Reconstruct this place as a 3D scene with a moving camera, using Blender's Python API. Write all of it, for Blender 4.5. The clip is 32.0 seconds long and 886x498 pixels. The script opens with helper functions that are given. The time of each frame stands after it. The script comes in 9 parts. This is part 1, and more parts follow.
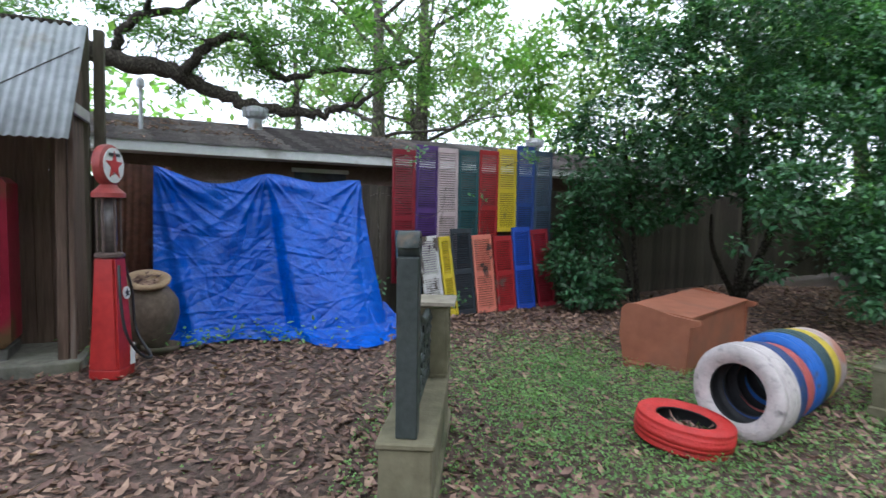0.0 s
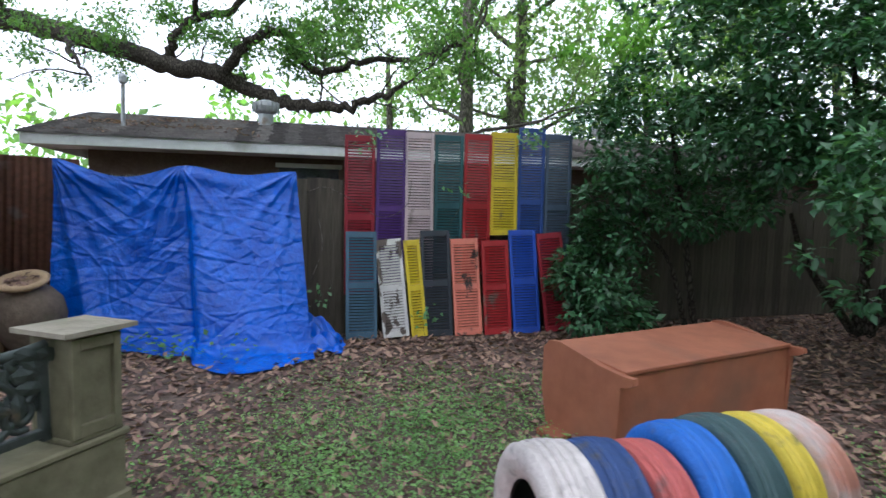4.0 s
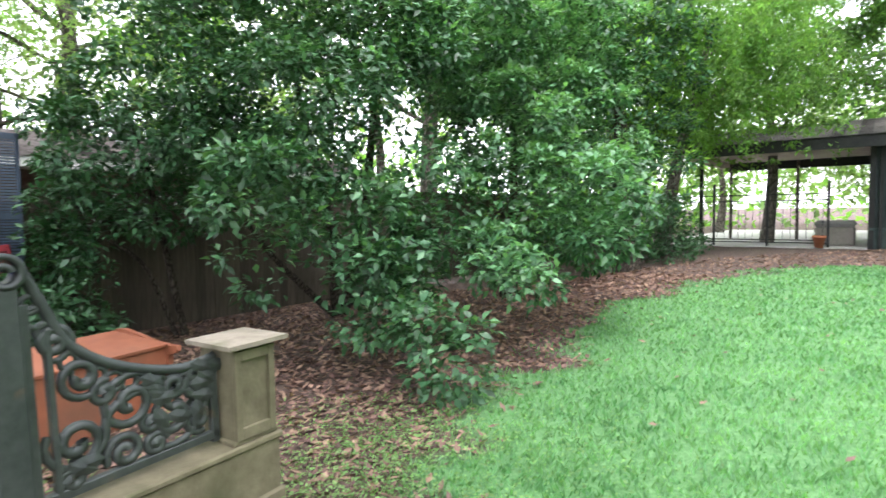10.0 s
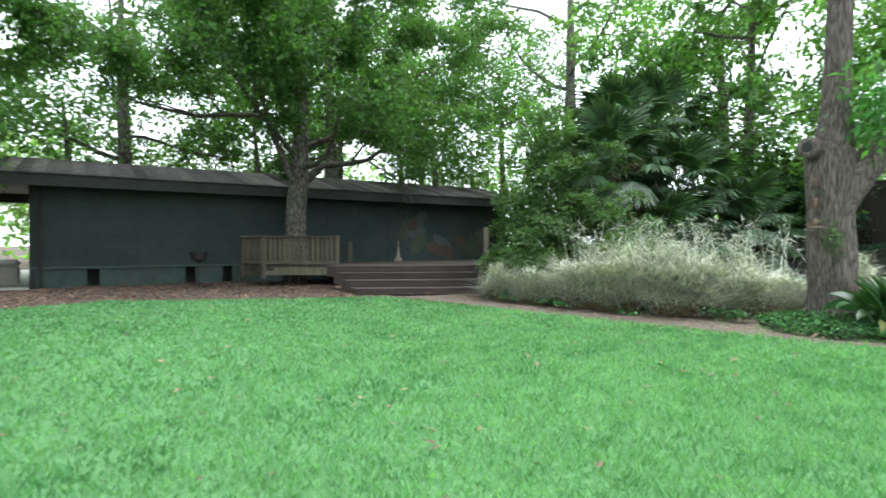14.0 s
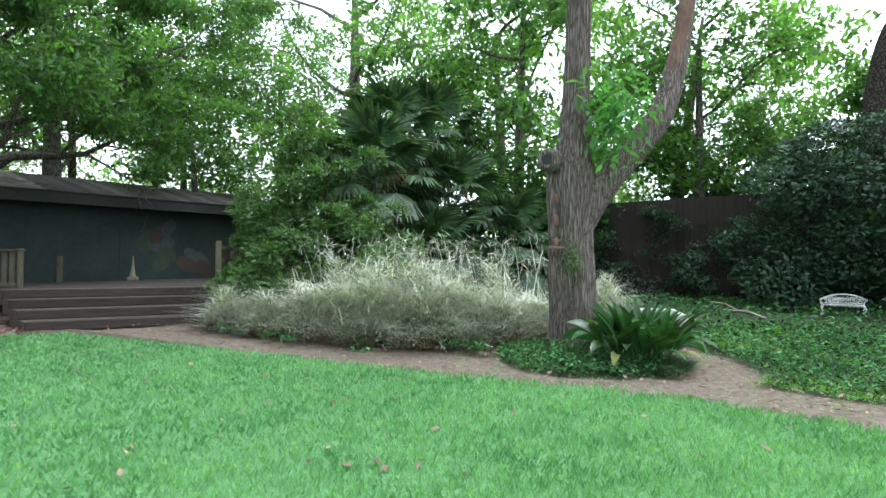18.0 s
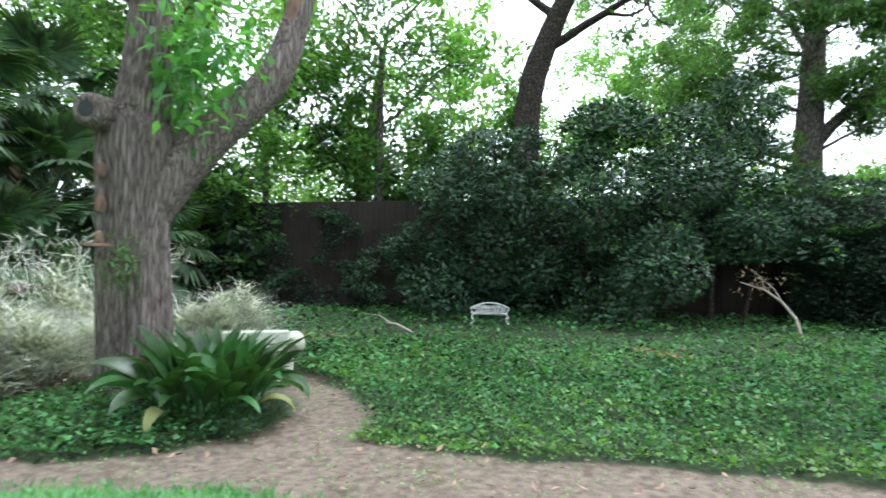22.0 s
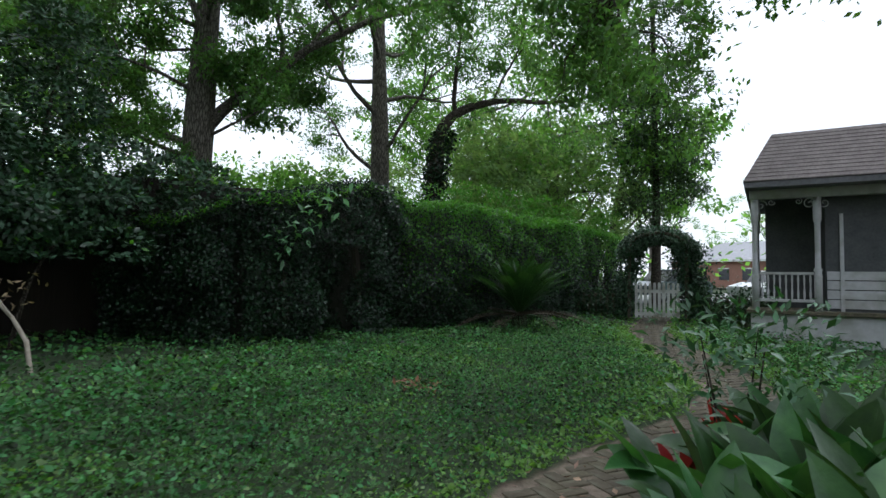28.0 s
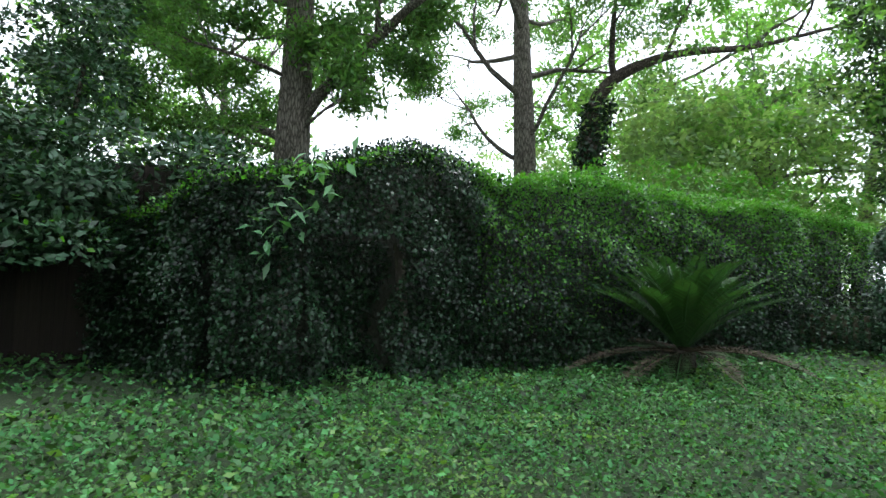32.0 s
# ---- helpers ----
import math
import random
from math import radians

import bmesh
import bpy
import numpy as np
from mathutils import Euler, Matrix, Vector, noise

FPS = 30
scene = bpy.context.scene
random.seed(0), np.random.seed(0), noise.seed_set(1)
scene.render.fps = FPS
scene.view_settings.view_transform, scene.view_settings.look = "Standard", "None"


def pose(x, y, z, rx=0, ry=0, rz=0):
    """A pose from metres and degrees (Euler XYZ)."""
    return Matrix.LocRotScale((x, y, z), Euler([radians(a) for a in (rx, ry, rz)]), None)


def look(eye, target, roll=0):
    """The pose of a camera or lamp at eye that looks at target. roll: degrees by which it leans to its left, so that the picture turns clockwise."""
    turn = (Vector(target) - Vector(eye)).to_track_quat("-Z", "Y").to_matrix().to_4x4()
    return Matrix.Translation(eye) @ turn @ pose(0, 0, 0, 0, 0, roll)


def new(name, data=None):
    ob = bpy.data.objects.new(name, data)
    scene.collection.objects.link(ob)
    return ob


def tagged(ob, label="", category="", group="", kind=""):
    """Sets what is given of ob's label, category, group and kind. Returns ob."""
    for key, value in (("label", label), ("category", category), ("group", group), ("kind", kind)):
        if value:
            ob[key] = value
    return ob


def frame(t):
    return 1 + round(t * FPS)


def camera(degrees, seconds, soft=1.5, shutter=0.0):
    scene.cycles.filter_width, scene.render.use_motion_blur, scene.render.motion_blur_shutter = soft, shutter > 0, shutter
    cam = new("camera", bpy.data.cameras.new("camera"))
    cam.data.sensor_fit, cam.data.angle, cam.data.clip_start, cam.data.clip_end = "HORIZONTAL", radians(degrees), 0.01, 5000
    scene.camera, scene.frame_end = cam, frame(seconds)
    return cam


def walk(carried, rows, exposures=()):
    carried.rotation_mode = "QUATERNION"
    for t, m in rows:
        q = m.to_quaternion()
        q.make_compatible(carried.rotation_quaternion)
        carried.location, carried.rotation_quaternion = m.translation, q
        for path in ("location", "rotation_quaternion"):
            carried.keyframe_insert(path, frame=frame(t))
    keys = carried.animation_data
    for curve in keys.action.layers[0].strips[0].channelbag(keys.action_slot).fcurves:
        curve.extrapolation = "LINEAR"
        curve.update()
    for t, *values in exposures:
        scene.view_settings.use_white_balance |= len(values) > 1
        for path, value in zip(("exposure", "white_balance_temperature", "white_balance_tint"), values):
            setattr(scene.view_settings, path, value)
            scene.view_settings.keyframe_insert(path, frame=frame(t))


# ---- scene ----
cam = camera(76.9, 32.0, soft=1.5, shutter=0.3)

PATH = [
    (0, (0.0, 0.0, 1.59), (-0.001, 1.995, 1.454), 1.0),
    (0.5, (0.279, 0.323, 1.569), (-0.016, 2.296, 1.436), 1.4),
    (1, (0.516, 0.624, 1.569), (0.03, 2.559, 1.439), 1.6),
    (1.5, (0.666, 0.967, 1.547), (0.067, 2.871, 1.418), 1.7),
    (2, (0.946, 1.247, 1.547), (0.267, 3.124, 1.418), 1.8),
    (2.5, (1.247, 1.462, 1.526), (0.541, 3.329, 1.403), 1.6),
    (3, (1.591, 1.72, 1.504), (0.885, 3.587, 1.385), 1.5),
    (3.5, (1.978, 1.849, 1.504), (1.34, 3.741, 1.385), 1.3),
    (4, (2.344, 1.892, 1.526), (1.779, 3.807, 1.403), 1.1),
    (4.5, (2.644, 1.956, 1.483), (2.194, 3.901, 1.36), 1.0),
    (6.5, (3.031, 1.441, 1.375), (2.75, 3.394, 1.052), 0.6),
    (7, (3.182, 1.376, 1.44), (2.968, 3.336, 1.106), 0.4),
    (7.5, (3.462, 1.333, 1.483), (3.342, 3.301, 1.146), 0.1),
    (8, (3.634, 1.419, 1.526), (3.643, 3.39, 1.185), -0.1),
    (8.5, (3.784, 1.569, 1.59), (3.981, 3.534, 1.274), -0.4),
    (9, (4.042, 1.655, 1.59), (4.404, 3.605, 1.329), -0.6),
    (9.5, (4.257, 1.677, 1.612), (4.726, 3.612, 1.427), -0.8),
    (10, (4.472, 1.763, 1.612), (5.1, 3.657, 1.482), -0.9),
    (10.5, (4.644, 1.849, 1.633), (5.531, 3.639, 1.539), -0.8),
    (11, (4.881, 1.849, 1.612), (5.983, 3.517, 1.556), -0.9),
    (11.5, (5.074, 1.785, 1.612), (6.364, 3.312, 1.58), -1.0),
    (12, (5.224, 1.785, 1.612), (6.754, 3.073, 1.594), -0.8),
    (12.5, (5.289, 1.785, 1.612), (7.071, 2.693, 1.591), -0.5),
    (13, (5.311, 1.655, 1.612), (7.222, 2.244, 1.591), -0.4),
    (13.5, (5.332, 1.505, 1.633), (7.308, 1.811, 1.619), -0.2),
    (14, (5.439, 1.397, 1.612), (7.439, 1.408, 1.598), 0.0),
    (14.5, (5.676, 1.311, 1.633), (7.659, 1.05, 1.616), 0.3),
    (15, (5.848, 1.161, 1.655), (7.793, 0.697, 1.641), 0.4),
    (15.5, (6.084, 0.903, 1.719), (8.011, 0.365, 1.716), 0.3),
    (17.5, (6.902, 0.0, 1.698), (8.795, -0.644, 1.732), 0.4),
    (18, (7.16, -0.236, 1.719), (9.051, -0.884, 1.754), 0.3),
    (18.5, (7.396, -0.494, 1.698), (9.287, -1.145, 1.736), 0.4),
    (19, (7.675, -0.731, 1.698), (9.565, -1.385, 1.743), 0.4),
    (19.5, (7.998, -0.946, 1.719), (9.885, -1.607, 1.768), 0.4),
    (20, (8.191, -1.268, 1.719), (10.07, -1.952, 1.771), 0.5),
    (20.5, (8.277, -1.634, 1.741), (10.119, -2.411, 1.796), 0.5),
    (21, (8.342, -1.956, 1.741), (10.061, -2.977, 1.8), 0.6),
    (21.5, (8.321, -2.279, 1.719), (9.868, -3.544, 1.785), 0.7),
    (22, (8.235, -2.601, 1.719), (9.593, -4.067, 1.789), 0.9),
    (22.5, (8.149, -2.946, 1.741), (9.279, -4.594, 1.814), 1.0),
    (23, (7.976, -3.246, 1.719), (8.845, -5.047, 1.792), 1.1),
    (23.5, (7.869, -3.526, 1.741), (8.573, -5.396, 1.817), 1.0),
    (24, (7.804, -3.827, 1.762), (8.374, -5.743, 1.842), 1.1),
    (24.5, (7.611, -4.107, 1.762), (8.052, -6.056, 1.842), 1.1),
    (25, (7.439, -4.407, 1.784), (7.794, -6.374, 1.867), 1.1),
    (25.5, (7.267, -4.752, 1.784), (7.533, -6.732, 1.867), 1.1),
    (26, (7.074, -5.117, 1.762), (7.201, -7.111, 1.842), 1.1),
    (26.5, (6.923, -5.482, 1.741), (6.914, -7.481, 1.824), 1.0),
    (28.5, (5.891, -7.632, 1.784), (5.725, -9.623, 1.878), 0.6),
    (29, (5.762, -8.17, 1.784), (5.624, -10.163, 1.881), 0.6),
    (29.5, (5.633, -8.729, 1.741), (5.543, -10.724, 1.842), 0.6),
    (30, (5.547, -9.288, 1.784), (5.586, -11.285, 1.888), 0.6),
    (30.5, (5.396, -9.783, 1.805), (5.565, -11.772, 1.917), 0.6),
    (31, (5.16, -10.255, 1.784), (5.449, -12.231, 1.899), 0.5),
    (31.5, (4.881, -10.643, 1.784), (5.29, -12.596, 1.906), 0.5),
    (32, (4.579, -10.944, 1.762), (5.111, -12.867, 1.891), 0.6),
]
EXPOSURES = [(0, 0.8, 5550, 10.5), (4.5, 0.75, 5550, 10.5), (7, 1.5, 5750, 9), (9, 1.6, 5950, 12.5), (10, 1.65, 6050, 15.5), (12, 1.3, 5950, 8), (15, 1.05, 5750, 3), (19, 1.0, 5650, 4), (22, 1.1, 5650, 6), (24, 0.95, 5600, 12.5), (26, 0.62, 5600, 11), (28.5, -0.25, 5750, 5.5), (30, -0.2, 5750, 4.5), (31, 0.35, 5800, 4), (32, 0.9, 5850, 4.5)]
walk(cam, [(t, look(eye, target, roll)) for t, eye, target, roll in PATH], EXPOSURES)

# ---- light: an overcast noon sky ----
SUN_ELEV, SUN_AZ = radians(62), radians(150)
world = bpy.data.worlds.new("overcast_sky")
scene.world = world
world.use_nodes = True
wn, wl = world.node_tree.nodes, world.node_tree.links
wn.clear()
sky = wn.new("ShaderNodeTexSky")
sky.sky_type = "NISHITA"
sky.sun_disc = False
sky.sun_elevation, sky.sun_rotation = SUN_ELEV, SUN_AZ
sky.air_density, sky.dust_density, sky.ozone_density = 1.0, 6.0, 1.0
veil = wn.new("ShaderNodeMixRGB")
veil.inputs[0].default_value = 0.8
veil.inputs[2].default_value = (10.6, 10.4, 10.6, 1)
back = wn.new("ShaderNodeBackground")
back.inputs[1].default_value = 0.15
wout = wn.new("ShaderNodeOutputWorld")
wl.new(sky.outputs[0], veil.inputs[1])
wl.new(veil.outputs[0], back.inputs[0])
wl.new(back.outputs[0], wout.inputs[0])
sun = new("sun", bpy.data.lights.new("sun", "SUN"))
sun.data.energy, sun.data.angle, sun.data.color = 1.5, radians(25), (1.0, 0.97, 0.92)
sun.matrix_world = look((12, -20, 40), (12 + 8, -20 + 14, 40 - 30))


# ---- helpers for building ----
def smooth(a, b, v):
    u = min(1.0, max(0.0, (v - a) / (b - a)))
    return u * u * (3 - 2 * u)


def ground_z(x, y):
    """The lie of the land: level by the store, a little higher past the lawn and towards the back fence."""
    return 0.4 * smooth(2, 10, x - 0.5 * y) + 0.2 * smooth(8, 16, 0.2 * x - y)


def np_smooth(a, b, v):
    u = np.clip((v - a) / (b - a), 0, 1)
    return u * u * (3 - 2 * u)


def np_ground(x, y):
    return 0.4 * np_smooth(2, 10, x - 0.5 * y) + 0.2 * np_smooth(8, 16, 0.2 * x - y)


def poly_dist(x, y, pts):
    """Distance from arrays of points to a polyline."""
    best = np.full(np.shape(x), 1e9)
    for (ax, ay), (bx, by) in zip(pts, pts[1:]):
        dx, dy = bx - ax, by - ay
        t = np.clip(((x - ax) * dx + (y - ay) * dy) / (dx * dx + dy * dy), 0, 1)
        best = np.minimum(best, np.hypot(x - ax - t * dx, y - ay - t * dy))
    return best


def inside(x, y, pts):
    """Which of the points lie inside a polygon."""
    hit = np.zeros(np.shape(x), bool)
    for (ax, ay), (bx, by) in zip(pts, pts[1:] + pts[:1]):
        if ay == by:
            continue
        cross = ((ay > y) != (by > y)) & (x < (bx - ax) * (y - ay) / (by - ay) + ax)
        hit ^= cross
    return hit


def mesh_np(name, verts, faces, mats=(), smooth_faces=False, index=None):
    """A mesh from arrays; faces is an (n, k) array with one k."""
    me = bpy.data.meshes.new(name)
    verts, faces = np.asarray(verts, np.float32), np.asarray(faces, np.int32)
    n, k = faces.shape
    me.vertices.add(len(verts))
    me.vertices.foreach_set("co", verts.ravel())
    me.loops.add(n * k)
    me.loops.foreach_set("vertex_index", faces.ravel())
    me.polygons.add(n)
    me.polygons.foreach_set("loop_start", np.arange(0, n * k, k, dtype=np.int32))
    if index is not None:
        me.polygons.foreach_set("material_index", np.asarray(index, np.int32))
    if smooth_faces:
        me.polygons.foreach_set("use_smooth", np.ones(n, bool))
    for m in mats:
        me.materials.append(m)
    me.update(calc_edges=True)
    return me


def mesh_bm(name, bm, *mats, shade=False):
    me = bpy.data.meshes.new(name)
    bmesh.ops.recalc_face_normals(bm, faces=bm.faces[:])
    if shade:
        for f in bm.faces:
            f.smooth = True
    bm.to_mesh(me)
    bm.free()
    for m in mats:
        me.materials.append(m)
    return me


def part(name, data, material, parent, label="", m=None, shade=False):
    """Links a bmesh or a mesh as one mesh object under a thing or a part."""
    me = mesh_bm(name, data, material, shade=shade) if isinstance(data, bmesh.types.BMesh) else data
    ob = new(name, me)
    ob.parent = parent
    if m is not None:
        ob.matrix_basis = m
    if label:
        tagged(ob, label)
    return ob


def thing(name, m, label, category, group="", kind=""):
    ob = new(name)
    ob.empty_display_size = 0.2
    ob.matrix_basis = m
    return tagged(ob, label, category, group, kind)


def box(x0, x1, y0, y1, z0, z1, bevel=0.0, bm=None):
    own = bmesh.new()
    r = bmesh.ops.create_cube(own, size=1)
    bmesh.ops.transform(own, verts=r["verts"], matrix=Matrix.Translation(((x0 + x1) / 2, (y0 + y1) / 2, (z0 + z1) / 2)) @ Matrix.Diagonal((abs(x1 - x0), abs(y1 - y0), abs(z1 - z0), 1)))
    if bevel:
        bmesh.ops.bevel(own, geom=own.edges[:], offset=bevel, segments=1, affect="EDGES")
    return join(bm, own)


def join(bm, other):
    if bm is None:
        return other
    tmp = bpy.data.meshes.new("tmp")
    other.to_mesh(tmp)
    other.free()
    bm.from_mesh(tmp)
    bpy.data.meshes.remove(tmp)
    return bm


def moved(bm, m):
    bmesh.ops.transform(bm, verts=bm.verts[:], matrix=m)
    return bm


def lathe(profile, sides=24, bm=None):
    """A body turned round z from (radius, height) pairs."""
    bm = bm or bmesh.new()
    rings = []
    for r, z in profile:
        rings.append([bm.verts.new((max(r, 1e-4) * math.cos(2 * math.pi * i / sides), max(r, 1e-4) * math.sin(2 * math.pi * i / sides), z)) for i in range(sides)])
    for a, b in zip(rings, rings[1:]):
        for i in range(sides):
            j = (i + 1) % sides
            bm.faces.new((a[i], a[j], b[j], b[i]))
    for ring in (rings[0], rings[-1]):
        bm.faces.new(ring)
    return bm


def tube_np(points, radii, sides=8):
    """Vertices and quads of a round tube along points."""
    p = np.array(points, float)
    t = np.gradient(p, axis=0)
    t /= np.linalg.norm(t, axis=1)[:, None] + 1e-9
    ref = np.where(np.abs(t[:, 2:3]) > 0.9, np.array([[1.0, 0, 0]]), np.array([[0, 0, 1.0]]))
    a = np.cross(t, ref)
    a /= np.linalg.norm(a, axis=1)[:, None] + 1e-9
    for i in range(1, len(a)):
        v = a[i - 1] - t[i] * (a[i - 1] @ t[i])
        if np.linalg.norm(v) > 1e-6:
            a[i] = v / np.linalg.norm(v)
    b = np.cross(t, a)
    ang = np.arange(sides) * 2 * math.pi / sides
    r = np.asarray(radii, float)[:, None, None]
    v = p[:, None] + r * (np.cos(ang)[None, :, None] * a[:, None] + np.sin(ang)[None, :, None] * b[:, None])
    n = len(p)
    i, j = np.meshgrid(np.arange(n - 1), np.arange(sides), indexing="ij")
    k = (j + 1) % sides
    f = np.stack([i * sides + j, i * sides + k, (i + 1) * sides + k, (i + 1) * sides + j], -1).reshape(-1, 4)
    return v.reshape(-1, 3), f


def tubes(runs, sides=8):
    """Several tubes in one vertex and face array."""
    vs, fs, n = [], [], 0
    for points, radii in runs:
        v, f = tube_np(points, radii, sides)
        vs.append(v)
        fs.append(f + n)
        n += len(v)
    return np.concatenate(vs), np.concatenate(fs)


def curve_pts(pts, n=12):
    """A smooth line through points (Catmull-Rom)."""
    p = np.array([2 * np.array(pts[0]) - np.array(pts[1]), *pts, 2 * np.array(pts[-1]) - np.array(pts[-2])], float)
    out = []
    for i in range(1, len(p) - 2):
        for s in np.linspace(0, 1, n, endpoint=False):
            a, b, c, d = p[i - 1 : i + 3]
            out.append(0.5 * (2 * b + (c - a) * s + (2 * a - 5 * b + 4 * c - d) * s * s + (3 * b - a - 3 * c + d) * s**3))
    out.append(p[-2])
    return np.array(out)


def leaves_np(at, ahead, up, length, width, droop=0.15, wide=0.45):
    """Leaf blades, each of two folded quads; arrays of points, directions and sizes."""
    n = len(at)
    ahead = ahead / (np.linalg.norm(ahead, axis=1)[:, None] + 1e-9)
    side = np.cross(ahead, up)
    side /= np.linalg.norm(side, axis=1)[:, None] + 1e-9
    nor = np.cross(side, ahead)
    L, W = np.broadcast_to(length, n)[:, None], np.broadcast_to(width, n)[:, None]
    base, tip = at, at + ahead * L - nor * L * droop
    mid = at + ahead * L * wide
    l, r = mid - side * W / 2 + nor * W * 0.18, mid + side * W / 2 + nor * W * 0.18
    v = np.stack([base, r, tip, l, mid], 1).reshape(-1, 3)
    o = np.arange(n)[:, None] * 5
    f = np.concatenate([o + np.array([[0, 1, 2, 4]]), o + np.array([[0, 4, 2, 3]])], 0)
    return v, f


def flat_leaves(at, ahead, up, length, width):
    """Leaf blades of one quad, for leaves that stay far off."""
    n = len(at)
    ahead = ahead / (np.linalg.norm(ahead, axis=1)[:, None] + 1e-9)
    side = np.cross(ahead, up)
    side /= np.linalg.norm(side, axis=1)[:, None] + 1e-9
    L, W = np.broadcast_to(length, n)[:, None], np.broadcast_to(width, n)[:, None]
    mid = at + ahead * L * 0.45
    v = np.stack([at, mid + side * W / 2, at + ahead * L, mid - side * W / 2], 1).reshape(-1, 3)
    return v, np.arange(4 * n).reshape(-1, 4)


def rand_dirs(rng, n):
    d = rng.normal(size=(n, 3))
    return d / np.linalg.norm(d, axis=1)[:, None]
# ---- materials ----
def rgb(c):
    return (*c, 1.0) if len(c) == 3 else c


def surface(name, dark, light, scale=6.0, rough=0.8, bump=0.2, bump_scale=40.0, bump_d=0.02, metal=0.0, stretch=(1, 1, 1), detail=6.0, island=0.0, per_object=0.0,
            stain=None, stain_scale=1.5, stain_at=(0.52, 0.68), spec=0.5, translucent=0.0, coords="Object", coat=0.0):
    """A node material: two colours mixed by fine and coarse noise, an optional stain with its own edge, bump, and a shift of tone per piece."""
    m = bpy.data.materials.new(name)
    m.use_nodes = True
    n, l = m.node_tree.nodes, m.node_tree.links
    b = n["Principled BSDF"]
    tc, mp = n.new("ShaderNodeTexCoord"), n.new("ShaderNodeMapping")
    mp.inputs["Scale"].default_value = stretch
    l.new(n.new("ShaderNodeNewGeometry").outputs["Position"] if coords == "World" else tc.outputs[coords], mp.inputs[0])
    fine, coarse = n.new("ShaderNodeTexNoise"), n.new("ShaderNodeTexNoise")
    fine.inputs["Scale"].default_value, fine.inputs["Detail"].default_value = scale * 5, detail
    coarse.inputs["Scale"].default_value, coarse.inputs["Detail"].default_value = scale, 4
    add = n.new("ShaderNodeMath")
    add.operation = "MULTIPLY_ADD"
    add.inputs[1].default_value = 0.5
    half = n.new("ShaderNodeMath")
    half.operation = "MULTIPLY"
    half.inputs[1].default_value = 0.5
    for t in (fine, coarse):
        l.new(mp.outputs[0], t.inputs["Vector"])
    l.new(coarse.outputs[0], half.inputs[0])
    l.new(fine.outputs[0], add.inputs[0])
    l.new(half.outputs[0], add.inputs[2])
    ramp = n.new("ShaderNodeValToRGB")
    ramp.color_ramp.elements[0].position, ramp.color_ramp.elements[1].position = 0.33, 0.67
    ramp.color_ramp.elements[0].color, ramp.color_ramp.elements[1].color = rgb(dark), rgb(light)
    l.new(add.outputs[0], ramp.inputs[0])
    colour = ramp.outputs[0]
    if stain:
        st = n.new("ShaderNodeTexNoise")
        st.inputs["Scale"].default_value, st.inputs["Detail"].default_value = stain_scale, 9
        l.new(mp.outputs[0], st.inputs["Vector"])
        edge = n.new("ShaderNodeMapRange")
        edge.inputs[1].default_value, edge.inputs[2].default_value = stain_at
        l.new(st.outputs[0], edge.inputs[0])
        mix = n.new("ShaderNodeMixRGB")
        mix.inputs[2].default_value = rgb(stain)
        l.new(edge.outputs[0], mix.inputs[0])
        l.new(colour, mix.inputs[1])
        colour = mix.outputs[0]
    if island or per_object:
        src = n.new("ShaderNodeNewGeometry").outputs["Random Per Island"] if island else n.new("ShaderNodeObjectInfo").outputs["Random"]
        rng = n.new("ShaderNodeMapRange")
        amount = island or per_object
        rng.inputs[3].default_value, rng.inputs[4].default_value = 1 - amount, 1 + amount
        l.new(src, rng.inputs[0])
        hsv = n.new("ShaderNodeHueSaturation")
        l.new(rng.outputs[0], hsv.inputs["Value"])
        hue = n.new("ShaderNodeMapRange")
        hue.inputs[3].default_value, hue.inputs[4].default_value = 0.5 - 0.03 * amount, 0.5 + 0.03 * amount
        l.new(src, hue.inputs[0])
        l.new(hue.outputs[0], hsv.inputs["Hue"])
        l.new(colour, hsv.inputs["Color"])
        colour = hsv.outputs[0]
    l.new(colour, b.inputs["Base Color"])
    b.inputs["Roughness"].default_value, b.inputs["Metallic"].default_value = rough, metal
    b.inputs["Specular IOR Level"].default_value = spec
    b.inputs["Coat Weight"].default_value = coat
    if bump:
        bt = n.new("ShaderNodeTexNoise")
        bt.inputs["Scale"].default_value, bt.inputs["Detail"].default_value = bump_scale, 5
        l.new(mp.outputs[0], bt.inputs["Vector"])
        bn = n.new("ShaderNodeBump")
        bn.inputs["Strength"].default_value, bn.inputs["Distance"].default_value = bump, bump_d
        l.new(bt.outputs[0], bn.inputs["Height"])
        l.new(bn.outputs[0], b.inputs["Normal"])
    if translucent:
        tr, mx = n.new("ShaderNodeBsdfTranslucent"), n.new("ShaderNodeMixShader")
        bright = n.new("ShaderNodeMixRGB")
        bright.blend_type = "MULTIPLY"
        bright.inputs[0].default_value = 1.0
        bright.inputs[2].default_value = (1.7, 1.9, 0.7, 1)
        l.new(colour, bright.inputs[1])
        l.new(bright.outputs[0], tr.inputs[0])
        mx.inputs[0].default_value = translucent
        l.new(b.outputs[0], mx.inputs[1])
        l.new(tr.outputs[0], mx.inputs[2])
        l.new(mx.outputs[0], n["Material Output"].inputs[0])
    return m


def leaf_mat(name, dark, light, rough=0.45, translucent=0.3, island=0.35, spec=0.5):
    return surface(name, dark, light, scale=1.2, rough=rough, bump=0.0, island=island, translucent=translucent, spec=spec, coords="Object", detail=2)


